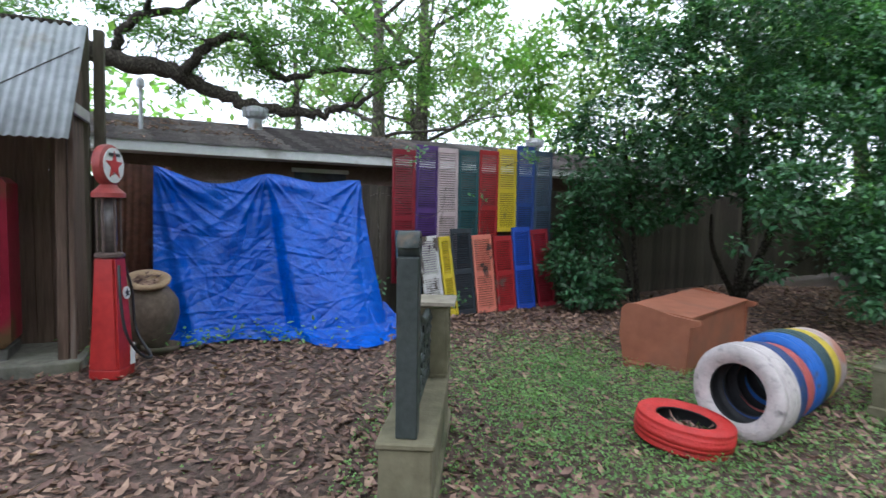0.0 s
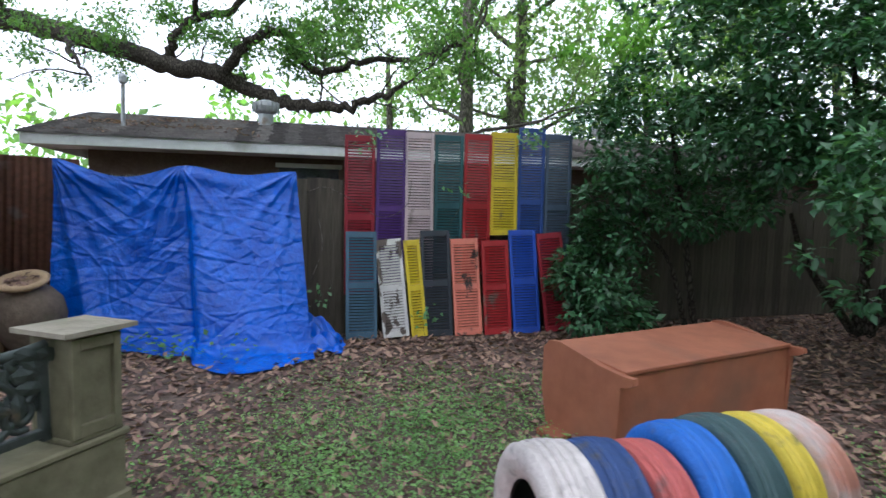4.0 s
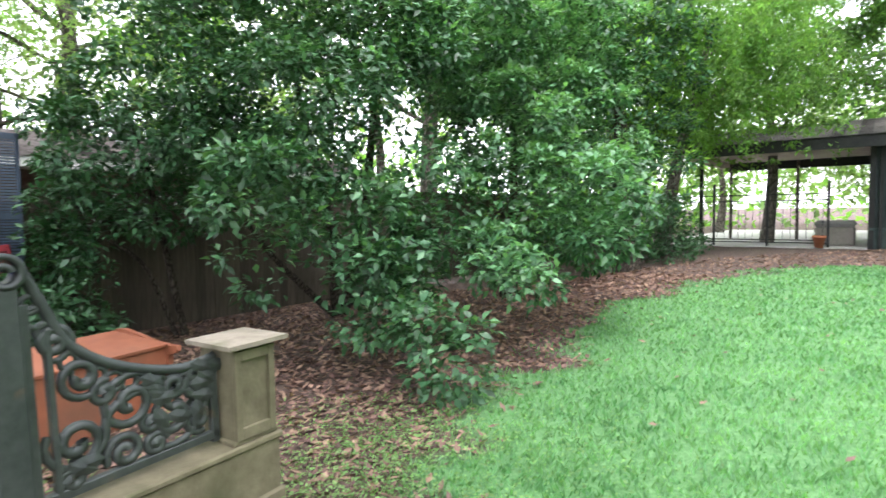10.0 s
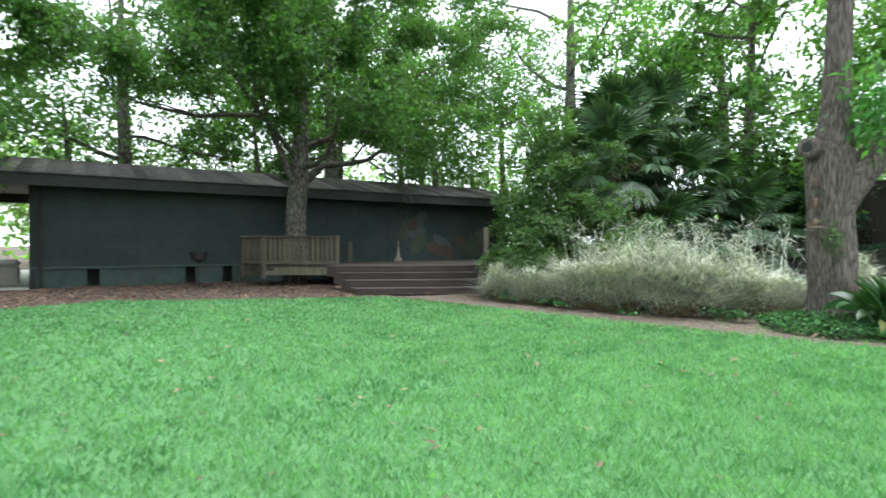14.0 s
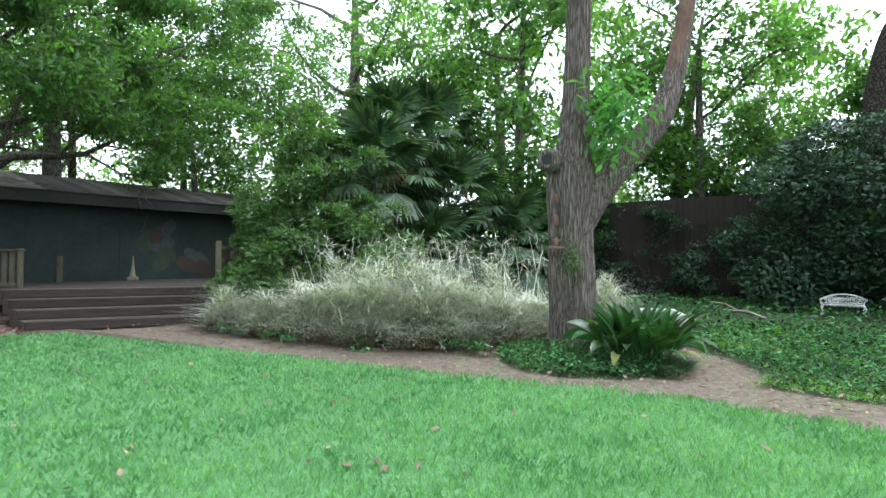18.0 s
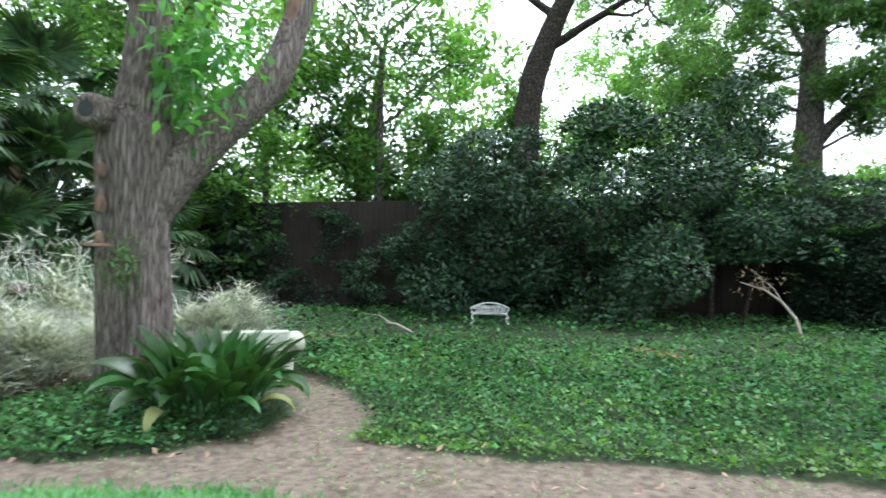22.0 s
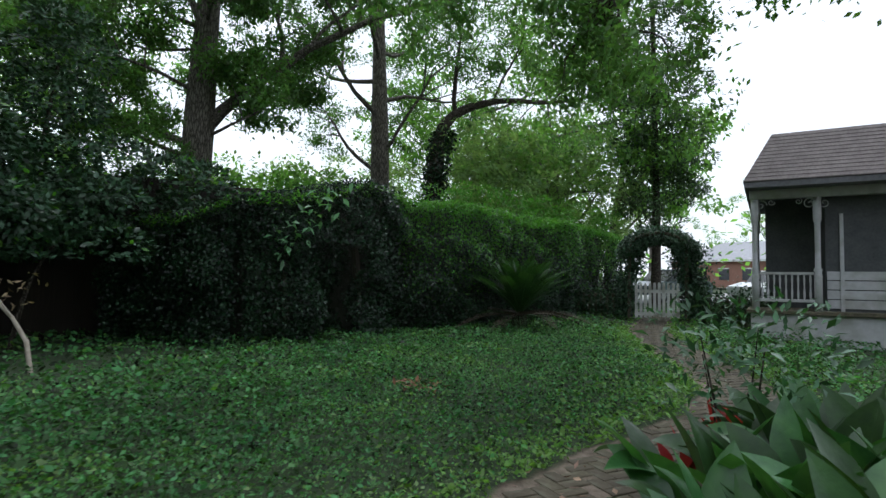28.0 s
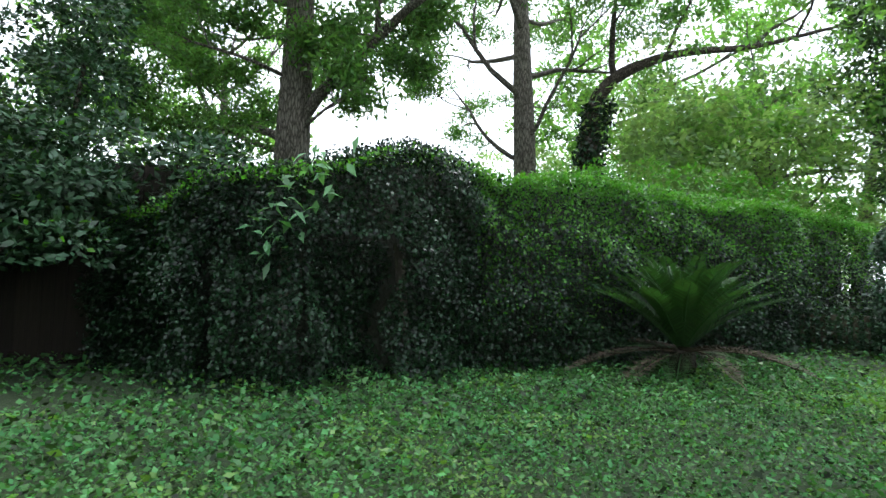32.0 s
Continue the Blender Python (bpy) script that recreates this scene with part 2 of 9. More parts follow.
LEAF_OAK = leaf_mat("oak_leaf", (0.04, 0.09, 0.03), (0.115, 0.205, 0.07), rough=0.5, translucent=0.55, island=0.45)
LEAF_BRIGHT = leaf_mat("bright_leaf", (0.085, 0.18, 0.05), (0.19, 0.32, 0.105), rough=0.6, translucent=0.6)
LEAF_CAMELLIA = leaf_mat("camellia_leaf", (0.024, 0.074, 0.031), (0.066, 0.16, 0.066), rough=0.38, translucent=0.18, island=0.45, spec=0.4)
# paler camellia leaf: light on the outer sprays put into the colour
LEAF_LIT = leaf_mat("lit_camellia_leaf", (0.075, 0.19, 0.085), (0.16, 0.31, 0.15), rough=0.35, translucent=0.3)
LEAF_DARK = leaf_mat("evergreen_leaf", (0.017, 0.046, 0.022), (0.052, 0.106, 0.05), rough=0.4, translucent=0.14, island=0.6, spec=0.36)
LEAF_IVY = leaf_mat("ivy_leaf", (0.024, 0.080, 0.025), (0.098, 0.20, 0.066), rough=0.5, translucent=0.25, island=0.95, spec=0.22)
LEAF_IVY_EDGE = leaf_mat("young_ivy_leaf", (0.07, 0.165, 0.026), (0.155, 0.28, 0.06), rough=0.45, translucent=0.35)
# near-black face and bright top leaves carry the hedge's shade and top light
LEAF_VINE = leaf_mat("shaded_vine_leaf", (0.005, 0.016, 0.006), (0.02, 0.050, 0.018), rough=0.3, translucent=0.1, island=0.85, spec=0.3)
LEAF_VINE_TOP = leaf_mat("lit_vine_leaf", (0.05, 0.15, 0.018), (0.13, 0.30, 0.04), rough=0.45, translucent=0.4)
LEAF_SHRUB = leaf_mat("shrub_leaf", (0.06, 0.12, 0.04), (0.12, 0.2, 0.07), rough=0.55, translucent=0.35)
LEAF_SPROUT = leaf_mat("fresh_sprout_leaf", (0.06, 0.17, 0.055), (0.14, 0.31, 0.10), rough=0.45, translucent=0.5)
# oak leaf darkened to stand for the backlit crown beyond the arch
LEAF_SHADY = leaf_mat("backlit_oak_leaf", (0.03, 0.06, 0.025), (0.075, 0.125, 0.055), rough=0.5, translucent=0.3, island=0.45)
# far leaves paled: distance haze and glare put into the colour
LEAF_HAZY = leaf_mat("hazy_far_leaf", (0.12, 0.19, 0.10), (0.23, 0.30, 0.17), rough=0.6, translucent=0.6)
SAGO_DEAD = leaf_mat("dead_sago_frond", (0.03, 0.02, 0.012), (0.08, 0.055, 0.035), rough=0.8, translucent=0.05)
LEAF_PALM = leaf_mat("palm_leaf", (0.03, 0.07, 0.032), (0.085, 0.145, 0.065), rough=0.5, translucent=0.2, island=0.5)
LEAF_SAGO = leaf_mat("sago_leaf", (0.02, 0.055, 0.016), (0.045, 0.10, 0.028), rough=0.4, translucent=0.25)
LEAF_PLANT = surface("aspidistra_blade", (0.02, 0.06, 0.018), (0.06, 0.14, 0.038), scale=3, rough=0.32, bump=0.15, bump_scale=30, per_object=0.5, translucent=0.18)
LEAF_YELLOWED = leaf_mat("yellowed_leaf", (0.2, 0.22, 0.07), (0.36, 0.36, 0.15), rough=0.6)
LEAF_WEED = leaf_mat("weed_leaf", (0.09, 0.19, 0.055), (0.20, 0.33, 0.115), rough=0.55, translucent=0.35)
LEAF_RED = leaf_mat("red_caladium_leaf", (0.2, 0.012, 0.02), (0.36, 0.03, 0.04), rough=0.45)
GRASS = leaf_mat("lawn_blade", (0.080, 0.20, 0.095), (0.22, 0.39, 0.22), rough=0.5, translucent=0.5, island=0.3)
REED = leaf_mat("variegated_reed_blade", (0.46, 0.47, 0.40), (0.80, 0.80, 0.74), rough=0.6, translucent=0.12, island=0.5)
REED_GREEN = leaf_mat("reed_blade", (0.12, 0.16, 0.08), (0.24, 0.28, 0.16), rough=0.6, translucent=0.3)
STRAW = leaf_mat("dry_reed_blade", (0.16, 0.11, 0.06), (0.3, 0.22, 0.13), rough=0.8, translucent=0.1)
DEAD_LEAF = surface("dead_leaf", (0.10, 0.056, 0.042), (0.33, 0.205, 0.155), scale=3, rough=0.75, bump=0, island=0.55, translucent=0.08)
DEAD_ORANGE = surface("dry_orange_leaf", (0.16, 0.07, 0.035), (0.34, 0.17, 0.09), scale=3, rough=0.8, bump=0, island=0.4)
def bark_mat(name, crack, plate, pale, scale=20.0, stretch=0.2, depth=0.035):
    """Bark: long plates parted by dark cracks, flecked with paler scales."""
    m = bpy.data.materials.new(name)
    m.use_nodes = True
    n, l = m.node_tree.nodes, m.node_tree.links
    b = n["Principled BSDF"]
    tc, mp, warp, mix = n.new("ShaderNodeTexCoord"), n.new("ShaderNodeMapping"), n.new("ShaderNodeTexNoise"), n.new("ShaderNodeMixRGB")
    mp.inputs["Scale"].default_value = (1, 1, stretch)
    l.new(tc.outputs["Object"], mp.inputs[0])
    warp.inputs["Scale"].default_value, warp.inputs["Detail"].default_value = scale * 0.5, 6
    l.new(mp.outputs[0], warp.inputs["Vector"])
    mix.blend_type = "ADD"
    mix.inputs[0].default_value = 0.07
    l.new(mp.outputs[0], mix.inputs[1])
    l.new(warp.outputs["Color"], mix.inputs[2])
    vor, fine = n.new("ShaderNodeTexVoronoi"), n.new("ShaderNodeTexNoise")
    vor.feature = "DISTANCE_TO_EDGE"
    vor.inputs["Scale"].default_value = scale
    fine.inputs["Scale"].default_value, fine.inputs["Detail"].default_value = scale * 3.5, 10
    l.new(mix.outputs[0], vor.inputs["Vector"])
    l.new(mix.outputs[0], fine.inputs["Vector"])
    add = n.new("ShaderNodeMath")
    add.operation = "MULTIPLY_ADD"
    add.inputs[1].default_value = 1.6
    l.new(vor.outputs["Distance"], add.inputs[0])
    half = n.new("ShaderNodeMath")
    half.operation = "MULTIPLY"
    half.inputs[1].default_value = 0.75
    l.new(fine.outputs[0], half.inputs[0])
    l.new(half.outputs[0], add.inputs[2])
    ramp = n.new("ShaderNodeValToRGB")
    e = ramp.color_ramp.elements
    e[0].position, e[1].position = 0.32, 0.85
    e[0].color, e[1].color = rgb(crack), rgb(pale)
    mid = e.new(0.55)
    mid.color = rgb(plate)
    l.new(add.outputs[0], ramp.inputs[0])
    l.new(ramp.outputs[0], b.inputs["Base Color"])
    b.inputs["Roughness"].default_value = 0.95
    b.inputs["Specular IOR Level"].default_value = 0.2
    bn = n.new("ShaderNodeBump")
    bn.inputs["Strength"].default_value, bn.inputs["Distance"].default_value = 1.0, depth
    l.new(add.outputs[0], bn.inputs["Height"])
    l.new(bn.outputs[0], b.inputs["Normal"])
    return m


BARK = bark_mat("tree_bark", (0.07, 0.055, 0.045), (0.19, 0.158, 0.138), (0.32, 0.275, 0.245), scale=30, stretch=0.10)
BARK_DARK = bark_mat("oak_bark", (0.012, 0.010, 0.008), (0.05, 0.042, 0.033), (0.11, 0.095, 0.075), scale=22, stretch=0.4)
BARK_GREY = bark_mat("grey_brown_bark", (0.035, 0.031, 0.026), (0.125, 0.112, 0.094), (0.24, 0.215, 0.185), scale=18, stretch=0.22)
DEAD_WOOD = surface("bare_dead_wood", (0.10, 0.055, 0.04), (0.24, 0.155, 0.115), scale=5, rough=0.9, bump=0.6, stretch=(1, 1, 0.3))
FENCE_WOOD = surface("weathered_fence_wood", (0.045, 0.037, 0.028), (0.12, 0.10, 0.075), scale=3, rough=0.9, bump=0.5, stretch=(3, 3, 0.25), per_object=0.25, stain=(0.05, 0.06, 0.035), stain_scale=0.9)
FENCE_BROWN = surface("brown_fence_wood", (0.010, 0.007, 0.005), (0.03, 0.022, 0.016), scale=3, rough=0.9, bump=0.5, stretch=(3, 3, 0.25), per_object=0.25, stain=(0.045, 0.05, 0.03), stain_scale=0.8)
OLD_WOOD = surface("old_barn_wood", (0.06, 0.038, 0.026), (0.19, 0.13, 0.09), scale=3, rough=0.9, bump=0.5, stretch=(3, 3, 0.2), per_object=0.2, stain=(0.25, 0.20, 0.16), stain_scale=2.2, stain_at=(0.58, 0.66))
DECK_WOOD = surface("weathered_deck_wood", (0.06, 0.05, 0.033), (0.145, 0.125, 0.085), scale=3, rough=0.9, bump=0.4, stretch=(3, 3, 0.4), per_object=0.2, stain=(0.08, 0.09, 0.05), stain_scale=1.2)
SLEEPER = surface("dark_sleeper_wood", (0.016, 0.012, 0.010), (0.055, 0.04, 0.033), scale=3, rough=0.9, bump=0.5, stretch=(0.3, 3, 3), per_object=0.2)
TIN = surface("corrugated_tin", (0.30, 0.32, 0.34), (0.50, 0.53, 0.55), scale=1.5, rough=0.55, metal=0.35, bump=0.1, stain=(0.27, 0.20, 0.10), stain_scale=0.9, stain_at=(0.55, 0.66))
TIN_PALE = surface("peeling_roof_sheet", (0.40, 0.38, 0.28), (0.66, 0.64, 0.52), scale=3, rough=0.7, bump=0.1, stretch=(2.5, 0.5, 1), stain=(0.17, 0.12, 0.055), stain_scale=1.8, stain_at=(0.5, 0.58))
RUST = surface("rusted_tin", (0.07, 0.035, 0.025), (0.20, 0.085, 0.055), scale=2, rough=0.8, metal=0.15, bump=0.2, stretch=(1.5, 1.5, 0.35), stain=(0.22, 0.20, 0.19), stain_scale=1.3, stain_at=(0.55, 0.7))
# ---- ground ----
PATH_LINE = [(19.6, 2.4), (17.4, 0.5), (15.2, -1.35), (13.2, -2.95), (11.5, -4.75), (10.1, -5.4), (9.0, -6.15), (8.0, -6.8), (7.1, -7.05), (6.35, -7.5), (5.98, -8.2), (5.8, -8.85), (5.55, -9.5), (5.2, -10.1), (4.6, -10.7),
             (3.2, -11.75), (2.3, -13.0), (1.88, -14.2), (1.72, -15.4), (1.4, -16.6), (1.1, -17.6), (0.4, -19.4), (-0.1, -20.3), (-0.9, -21.7), (-2.0, -24.2)]
LAWN = [(4.5, 2.0), (5.3, 4.8), (5.9, 5.9), (7.1, 6.8), (8.4, 7.9), (9.8, 9.1), (12.8, 10.0), (15.5, 10.0), (17.4, 8.6), (17.9, 5.2), (18.5, 2.9), (16.0, 0.3), (13.4, -2.2), (12.6, -3.1),
        (11.5, -4.2), (10.5, -4.85), (9.2, -5.2), (7.4, -6.3), (5.6, -7.1), (4.4, -7.3), (3.6, -5.6), (3.7, -3.0), (3.9, -1.0)]
ISLAND = (13.55, -4.35)


def zones(x, y):
    """How far each point belongs to lawn, bare path and ivy (0 to 1)."""
    wob = 0.25 * np.sin(x * 2.3 + 1.7 * np.sin(y * 1.9)) + 0.15 * np.sin(y * 5.1 + x * 3.7)
    inside_lawn = inside(x, y, LAWN)
    edge = poly_dist(x, y, LAWN + LAWN[:1])
    signed = np.where(inside_lawn, edge, -edge)
    lawn = np_smooth(-0.55, 0.9, signed + 0.8 * wob + 0.25 * np.sin(x * 4.7 + y * 2.2) * np.sin(y * 5.9) + np.where((x < 9) & (y > 0), 0.05, 0.12))
    lawn = np.where((y < 0) | (x > 15), np_smooth(-0.06, 0.12, signed + 0.12 * wob), lawn)
    d = poly_dist(x, y, PATH_LINE)
    isle = np.hypot((x - ISLAND[0]) / 1.15, y - ISLAND[1])
    path = np.maximum(1 - np_smooth(0.42, 0.58, d + np.where(y < -7.6, 0.08, 0.0) + 0.16 * wob - np.where((y > -7) & (x > 7), 0.14, 0)), 1 - np_smooth(1.7, 2.2, isle + 0.3 * wob)) * np_smooth(0.95, 1.15, isle + 0.15 * wob) * (1 - lawn)
    # Ivy lies past the path, and on the tree's island.
    beyond = np.zeros(np.shape(x))
    side = inside(x, y, PATH_LINE[4:] + [(-3, -26), (30, -26), (30, -8), (16.5, -6.6), (13.2, -6.4)])
    beyond = np.where(side | (isle < 1.1) | ((x < 3.2) & (y < -12.5)), 1.0, 0.0)
    ivy = beyond * (1 - path) * (1 - lawn)
    return lawn, path, ivy


def axis(lo, hi, step, far):
    mid = list(np.arange(lo, hi, step))
    out, d, v = [], step, hi
    while v < far:
        out.append(v)
        d *= 1.45
        v += d
    low, d, v = [], step, lo
    while v > -far:
        d *= 1.45
        v -= d
        low.append(v)
    return np.array(low[::-1] + mid + out + [far])


gx, gy = axis(-7, 25, 0.17, 600), axis(-27, 15, 0.17, 600)
GX, GY = np.meshgrid(gx, gy, indexing="ij")
lawn_m, path_m, ivy_m = zones(GX, GY)
bumps = 0.012 * np.sin(GX * 7.1 + 2 * np.sin(GY * 3)) * np.sin(GY * 6.3 + np.cos(GX * 2.1))
GZ = np_ground(GX, GY) + bumps - 0.03 * path_m
nx, ny = GX.shape
i, j = np.meshgrid(np.arange(nx - 1), np.arange(ny - 1), indexing="ij")
quads = np.stack([i * ny + j, (i + 1) * ny + j, (i + 1) * ny + j + 1, i * ny + j + 1], -1).reshape(-1, 4)


def ground_material():
    m = bpy.data.materials.new("yard_ground")
    m.use_nodes = True
    n, l = m.node_tree.nodes, m.node_tree.links
    b = n["Principled BSDF"]
    tc = n.new("ShaderNodeTexCoord")

    def noise_tex(scale, detail=8):
        t = n.new("ShaderNodeTexNoise")
        t.inputs["Scale"].default_value, t.inputs["Detail"].default_value = scale, detail
        l.new(tc.outputs["Object"], t.inputs["Vector"])
        return t.outputs[0]

    def two(a, c, fac):
        r = n.new("ShaderNodeValToRGB")
        r.color_ramp.elements[0].position, r.color_ramp.elements[1].position = 0.35, 0.65
        r.color_ramp.elements[0].color, r.color_ramp.elements[1].color = rgb(a), rgb(c)
        l.new(fac, r.inputs[0])
        return r.outputs[0]

    def over(base, top, mask, noise_scale):
        att = n.new("ShaderNodeAttribute")
        att.attribute_name = mask
        mr = n.new("ShaderNodeMath")
        mr.operation = "MULTIPLY_ADD"
        mr.inputs[1].default_value, mr.inputs[2].default_value = 0.7, -0.35
        l.new(noise_tex(noise_scale), mr.inputs[0])
        ad = n.new("ShaderNodeMath")
        ad.operation = "ADD"
        l.new(att.outputs["Fac"], ad.inputs[0])
        l.new(mr.outputs[0], ad.inputs[1])
        st = n.new("ShaderNodeMapRange")
        st.inputs[1].default_value, st.inputs[2].default_value = 0.35, 0.65
        l.new(ad.outputs[0], st.inputs[0])
        mx = n.new("ShaderNodeMixRGB")
        l.new(st.outputs[0], mx.inputs[0])
        l.new(base, mx.inputs[1])
        l.new(top, mx.inputs[2])
        return mx.outputs[0]

    c = two((0.05, 0.034, 0.026), (0.14, 0.095, 0.072), noise_tex(18))
    c = over(c, two((0.07, 0.18, 0.055), (0.13, 0.28, 0.10), noise_tex(30)), "lawn", 9)
    c = over(c, two((0.115, 0.088, 0.064), (0.225, 0.178, 0.138), noise_tex(14)), "path", 6)
    c = over(c, two((0.02, 0.035, 0.014), (0.045, 0.07, 0.025), noise_tex(20)), "ivy", 6)
    l.new(c, b.inputs["Base Color"])
    b.inputs["Roughness"].default_value = 0.95
    bn = n.new("ShaderNodeBump")
    bn.inputs["Strength"].default_value, bn.inputs["Distance"].default_value = 0.7, 0.03
    l.new(noise_tex(60), bn.inputs["Height"])
    l.new(bn.outputs[0], b.inputs["Normal"])
    return m


me = mesh_np("ground", np.stack([GX, GY, GZ], -1).reshape(-1, 3), quads, [ground_material()], smooth_faces=True)
for key, data in (("lawn", lawn_m), ("path", path_m), ("ivy", ivy_m)):
    a = me.attributes.new(key, "FLOAT", "POINT")
    a.data.foreach_set("value", data.astype(np.float32).ravel())
tagged(new("ground", me), "yard ground with leaf litter, mown lawn and a bare earth path", "ground", kind="structure")


def scatter(rng, n, x0, x1, y0, y1, keep):
    x, y = rng.uniform(x0, x1, n), rng.uniform(y0, y1, n)
    k = keep(x, y) > rng.uniform(0, 1, n)
    return x[k], y[k]


def stuff(name, runs, mats, label, category, parent=None):
    """One object of many small leaves: runs of (vertices, faces, material number)."""
    vs, fs, ix, n = [], [], [], 0
    for v, f, k in runs:
        vs.append(v)
        fs.append(f + n)
        ix.append(np.full(len(f), k))
        n += len(v)
    ob = new(name, mesh_np(name, np.concatenate(vs), np.concatenate(fs), mats, index=np.concatenate(ix)))
    if parent:
        ob.parent = parent
    return tagged(ob, label, category, kind="stuff") if label else ob


def lay(rng, x, y, lift, tilt):
    """Points on the ground with random headings and slightly tilted normals."""
    n = len(x)
    a = rng.uniform(0, 2 * math.pi, n)
    at = np.stack([x, y, np_ground(x, y) + lift], -1)
    ahead = np.stack([np.cos(a), np.sin(a), rng.uniform(-tilt, tilt, n)], -1)
    up = np.stack([rng.normal(0, tilt, n), rng.normal(0, tilt, n), np.ones(n)], -1)
    return at, ahead, up


rng = np.random.default_rng(11)
# Mown grass: short upright blades, thickest where one walks by.
def lawn_density(x, y):
    l, p, v = zones(x, y)
    near = np.exp(-poly_dist(x, y, [(4.5, 1.5), (8.2, -1.5), (7.2, -4.5)]) / 3.2)
    return l * (0.06 + 0.94 * near)


runs = []
x, y = scatter(rng, 980000, 3.5, 19.5, -9.0, 10.4, lawn_density)
n = len(x)
a = rng.uniform(0, 2 * math.pi, n)
at = np.stack([x, y, np_ground(x, y) - 0.01], -1)
lean = np.stack([np.cos(a) * 0.55, np.sin(a) * 0.55, np.ones(n)], -1)
d_near = poly_dist(x, y, [(4.5, 1.5), (8.2, -1.5), (7.2, -4.5)])
v, f = flat_leaves(at, lean, rand_dirs(rng, n), rng.uniform(0.04, 0.085, n), rng.uniform(0.0045, 0.0075, n) * (1 + 0.42 * d_near))
stuff("grass", [(v, f, 0)], [GRASS], "bright green mown lawn grass", "grass")


# Fallen leaves, thick by the store and under the bushes.
def litter_density(x, y):
    l, p, v = zones(x, y)
    green = np.clip(1 - 0.8 * np.exp(-((x - 1.3) ** 2 / 1.5 + (y - 4.6) ** 2 / 3.0)) - 0.6 * np.exp(-((x - 4.8) ** 2 + (y - 3.6) ** 2) / 1.6) - 0.35 * np.exp(-((x + 1.2) ** 2 / 1.2 + (y - 5.6) ** 2 / 0.6)), 0, 1)
    shed = np.where((x > 13) & (y > 4), 0.55, 1.0)
    return np.clip(1 - 1.25 * l - 0.85 * p - v, 0, 1) * green * shed


x, y = scatter(rng, 78000, -6.5, 12.5, 1.2, 12.5, litter_density)
x2, y2 = scatter(rng, 15000, 12.5, 24, 3.5, 12.5, litter_density)
x, y = np.r_[x, x2], np.r_[y, y2]
n = len(x)
v, f = leaves_np(*lay(rng, x, y, rng.uniform(0.0, 0.035, n), 0.35), rng.uniform(0.055, 0.12, n), rng.uniform(0.025, 0.055, n), droop=-0.18)
stuff("fallen_leaves", [(v, f, 0)], [DEAD_LEAF], "dry brown fallen leaves lying thick on the soil", "leaves")
x, y = scatter(rng, 7500, 4.5, 20, -12, 10, lambda x, y: 0.12 * zones(x, y)[0] + 1.0 * zones(x, y)[1])
n = len(x)
v, f = leaves_np(*lay(rng, x, y, rng.uniform(0.02, 0.05, n), 0.3), rng.uniform(0.05, 0.1, n), rng.uniform(0.02, 0.045, n), droop=-0.18)
stuff("scattered_leaves", [(v, f, 0)], [DEAD_LEAF], "few dry leaves scattered on lawn and path", "leaves")


# Low weeds in green patches near the tyres and gates.
def weed_density(x, y):
    l, p, v = zones(x, y)
    patch = 1.3 * np.exp(-((x - 1.3) ** 2 / 1.2 + (y - 4.8) ** 2 / 2.6)) + 1.1 * np.exp(-((x - 4.7) ** 2 / 1.6 + (y - 3.6) ** 2 / 2.4)) + 0.9 * np.exp(-((x - 5.4) ** 2 / 1.2 + (y - 5.0) ** 2 / 1.0)) + 0.3 * np.exp(-((x + 0.6) ** 2 + (y - 3.4) ** 2) / 0.8) + 0.2 * np.exp(-((x - 2.0) ** 2 + (y - 2.9) ** 2) / 1.6)
    clump = 0.5 + 0.5 * np.sin(x * 5.3 + 2 * np.sin(y * 4.1)) * np.sin(y * 6.1 + x)
    return (np.clip(patch, 0, 1) * (0.35 + 0.65 * clump) + 0.012 + 0.3 * p * clump * clump) * (1 - 0.7 * l)


x, y = scatter(rng, 60000, -4, 13, -5.5, 8.5, weed_density)
for x0_, x1_, y0_, y1_, k_ in ((-0.6, 3.4, 2.2, 7.2, 80000), (3.2, 7.2, 1.4, 6.6, 66000), (8.0, 14.5, -7.0, -2.5, 36000)):
    xa, ya = scatter(rng, k_, x0_, x1_, y0_, y1_, weed_density)
    x, y = np.r_[x, xa], np.r_[y, ya]
n = len(x)
v, f = leaves_np(*lay(rng, x, y, rng.uniform(0.015, 0.07, n), 0.5), rng.uniform(0.016, 0.036, n), rng.uniform(0.012, 0.024, n))
stuff("weeds", [(v, f, 0)], [LEAF_WEED], "low green weeds growing through the leaf litter", "weeds")

IVY_NEAR = [(13.5, -4.6), (11.6, -6.2), (9.5, -7.0), (7.0, -9.5), (4.8, -13.5), (3, -16)]
# Ivy ground cover, in small heaps, with paler young leaves along the path.
x, y = scatter(rng, 1500000, -6, 21, -25.5, -2.5, lambda x, y: zones(x, y)[2] * np.clip(1.3 - 0.27 * poly_dist(x, y, IVY_NEAR), 0.06, 1))
n = len(x)
edge_d = poly_dist(x, y, PATH_LINE) - 0.48
isle_d = np.hypot((x - ISLAND[0]) / 1.15, y - ISLAND[1])
thick = 0.05 + 0.11 * np_smooth(0, 0.8, edge_d) + 0.05 * np.sin(x * 2.7 + 1.3 * np.sin(y * 2.2)) * np.sin(y * 2.9) + 0.03 * np.sin(x * 9 + 2 * np.sin(y * 7)) * np.sin(y * 8.3)
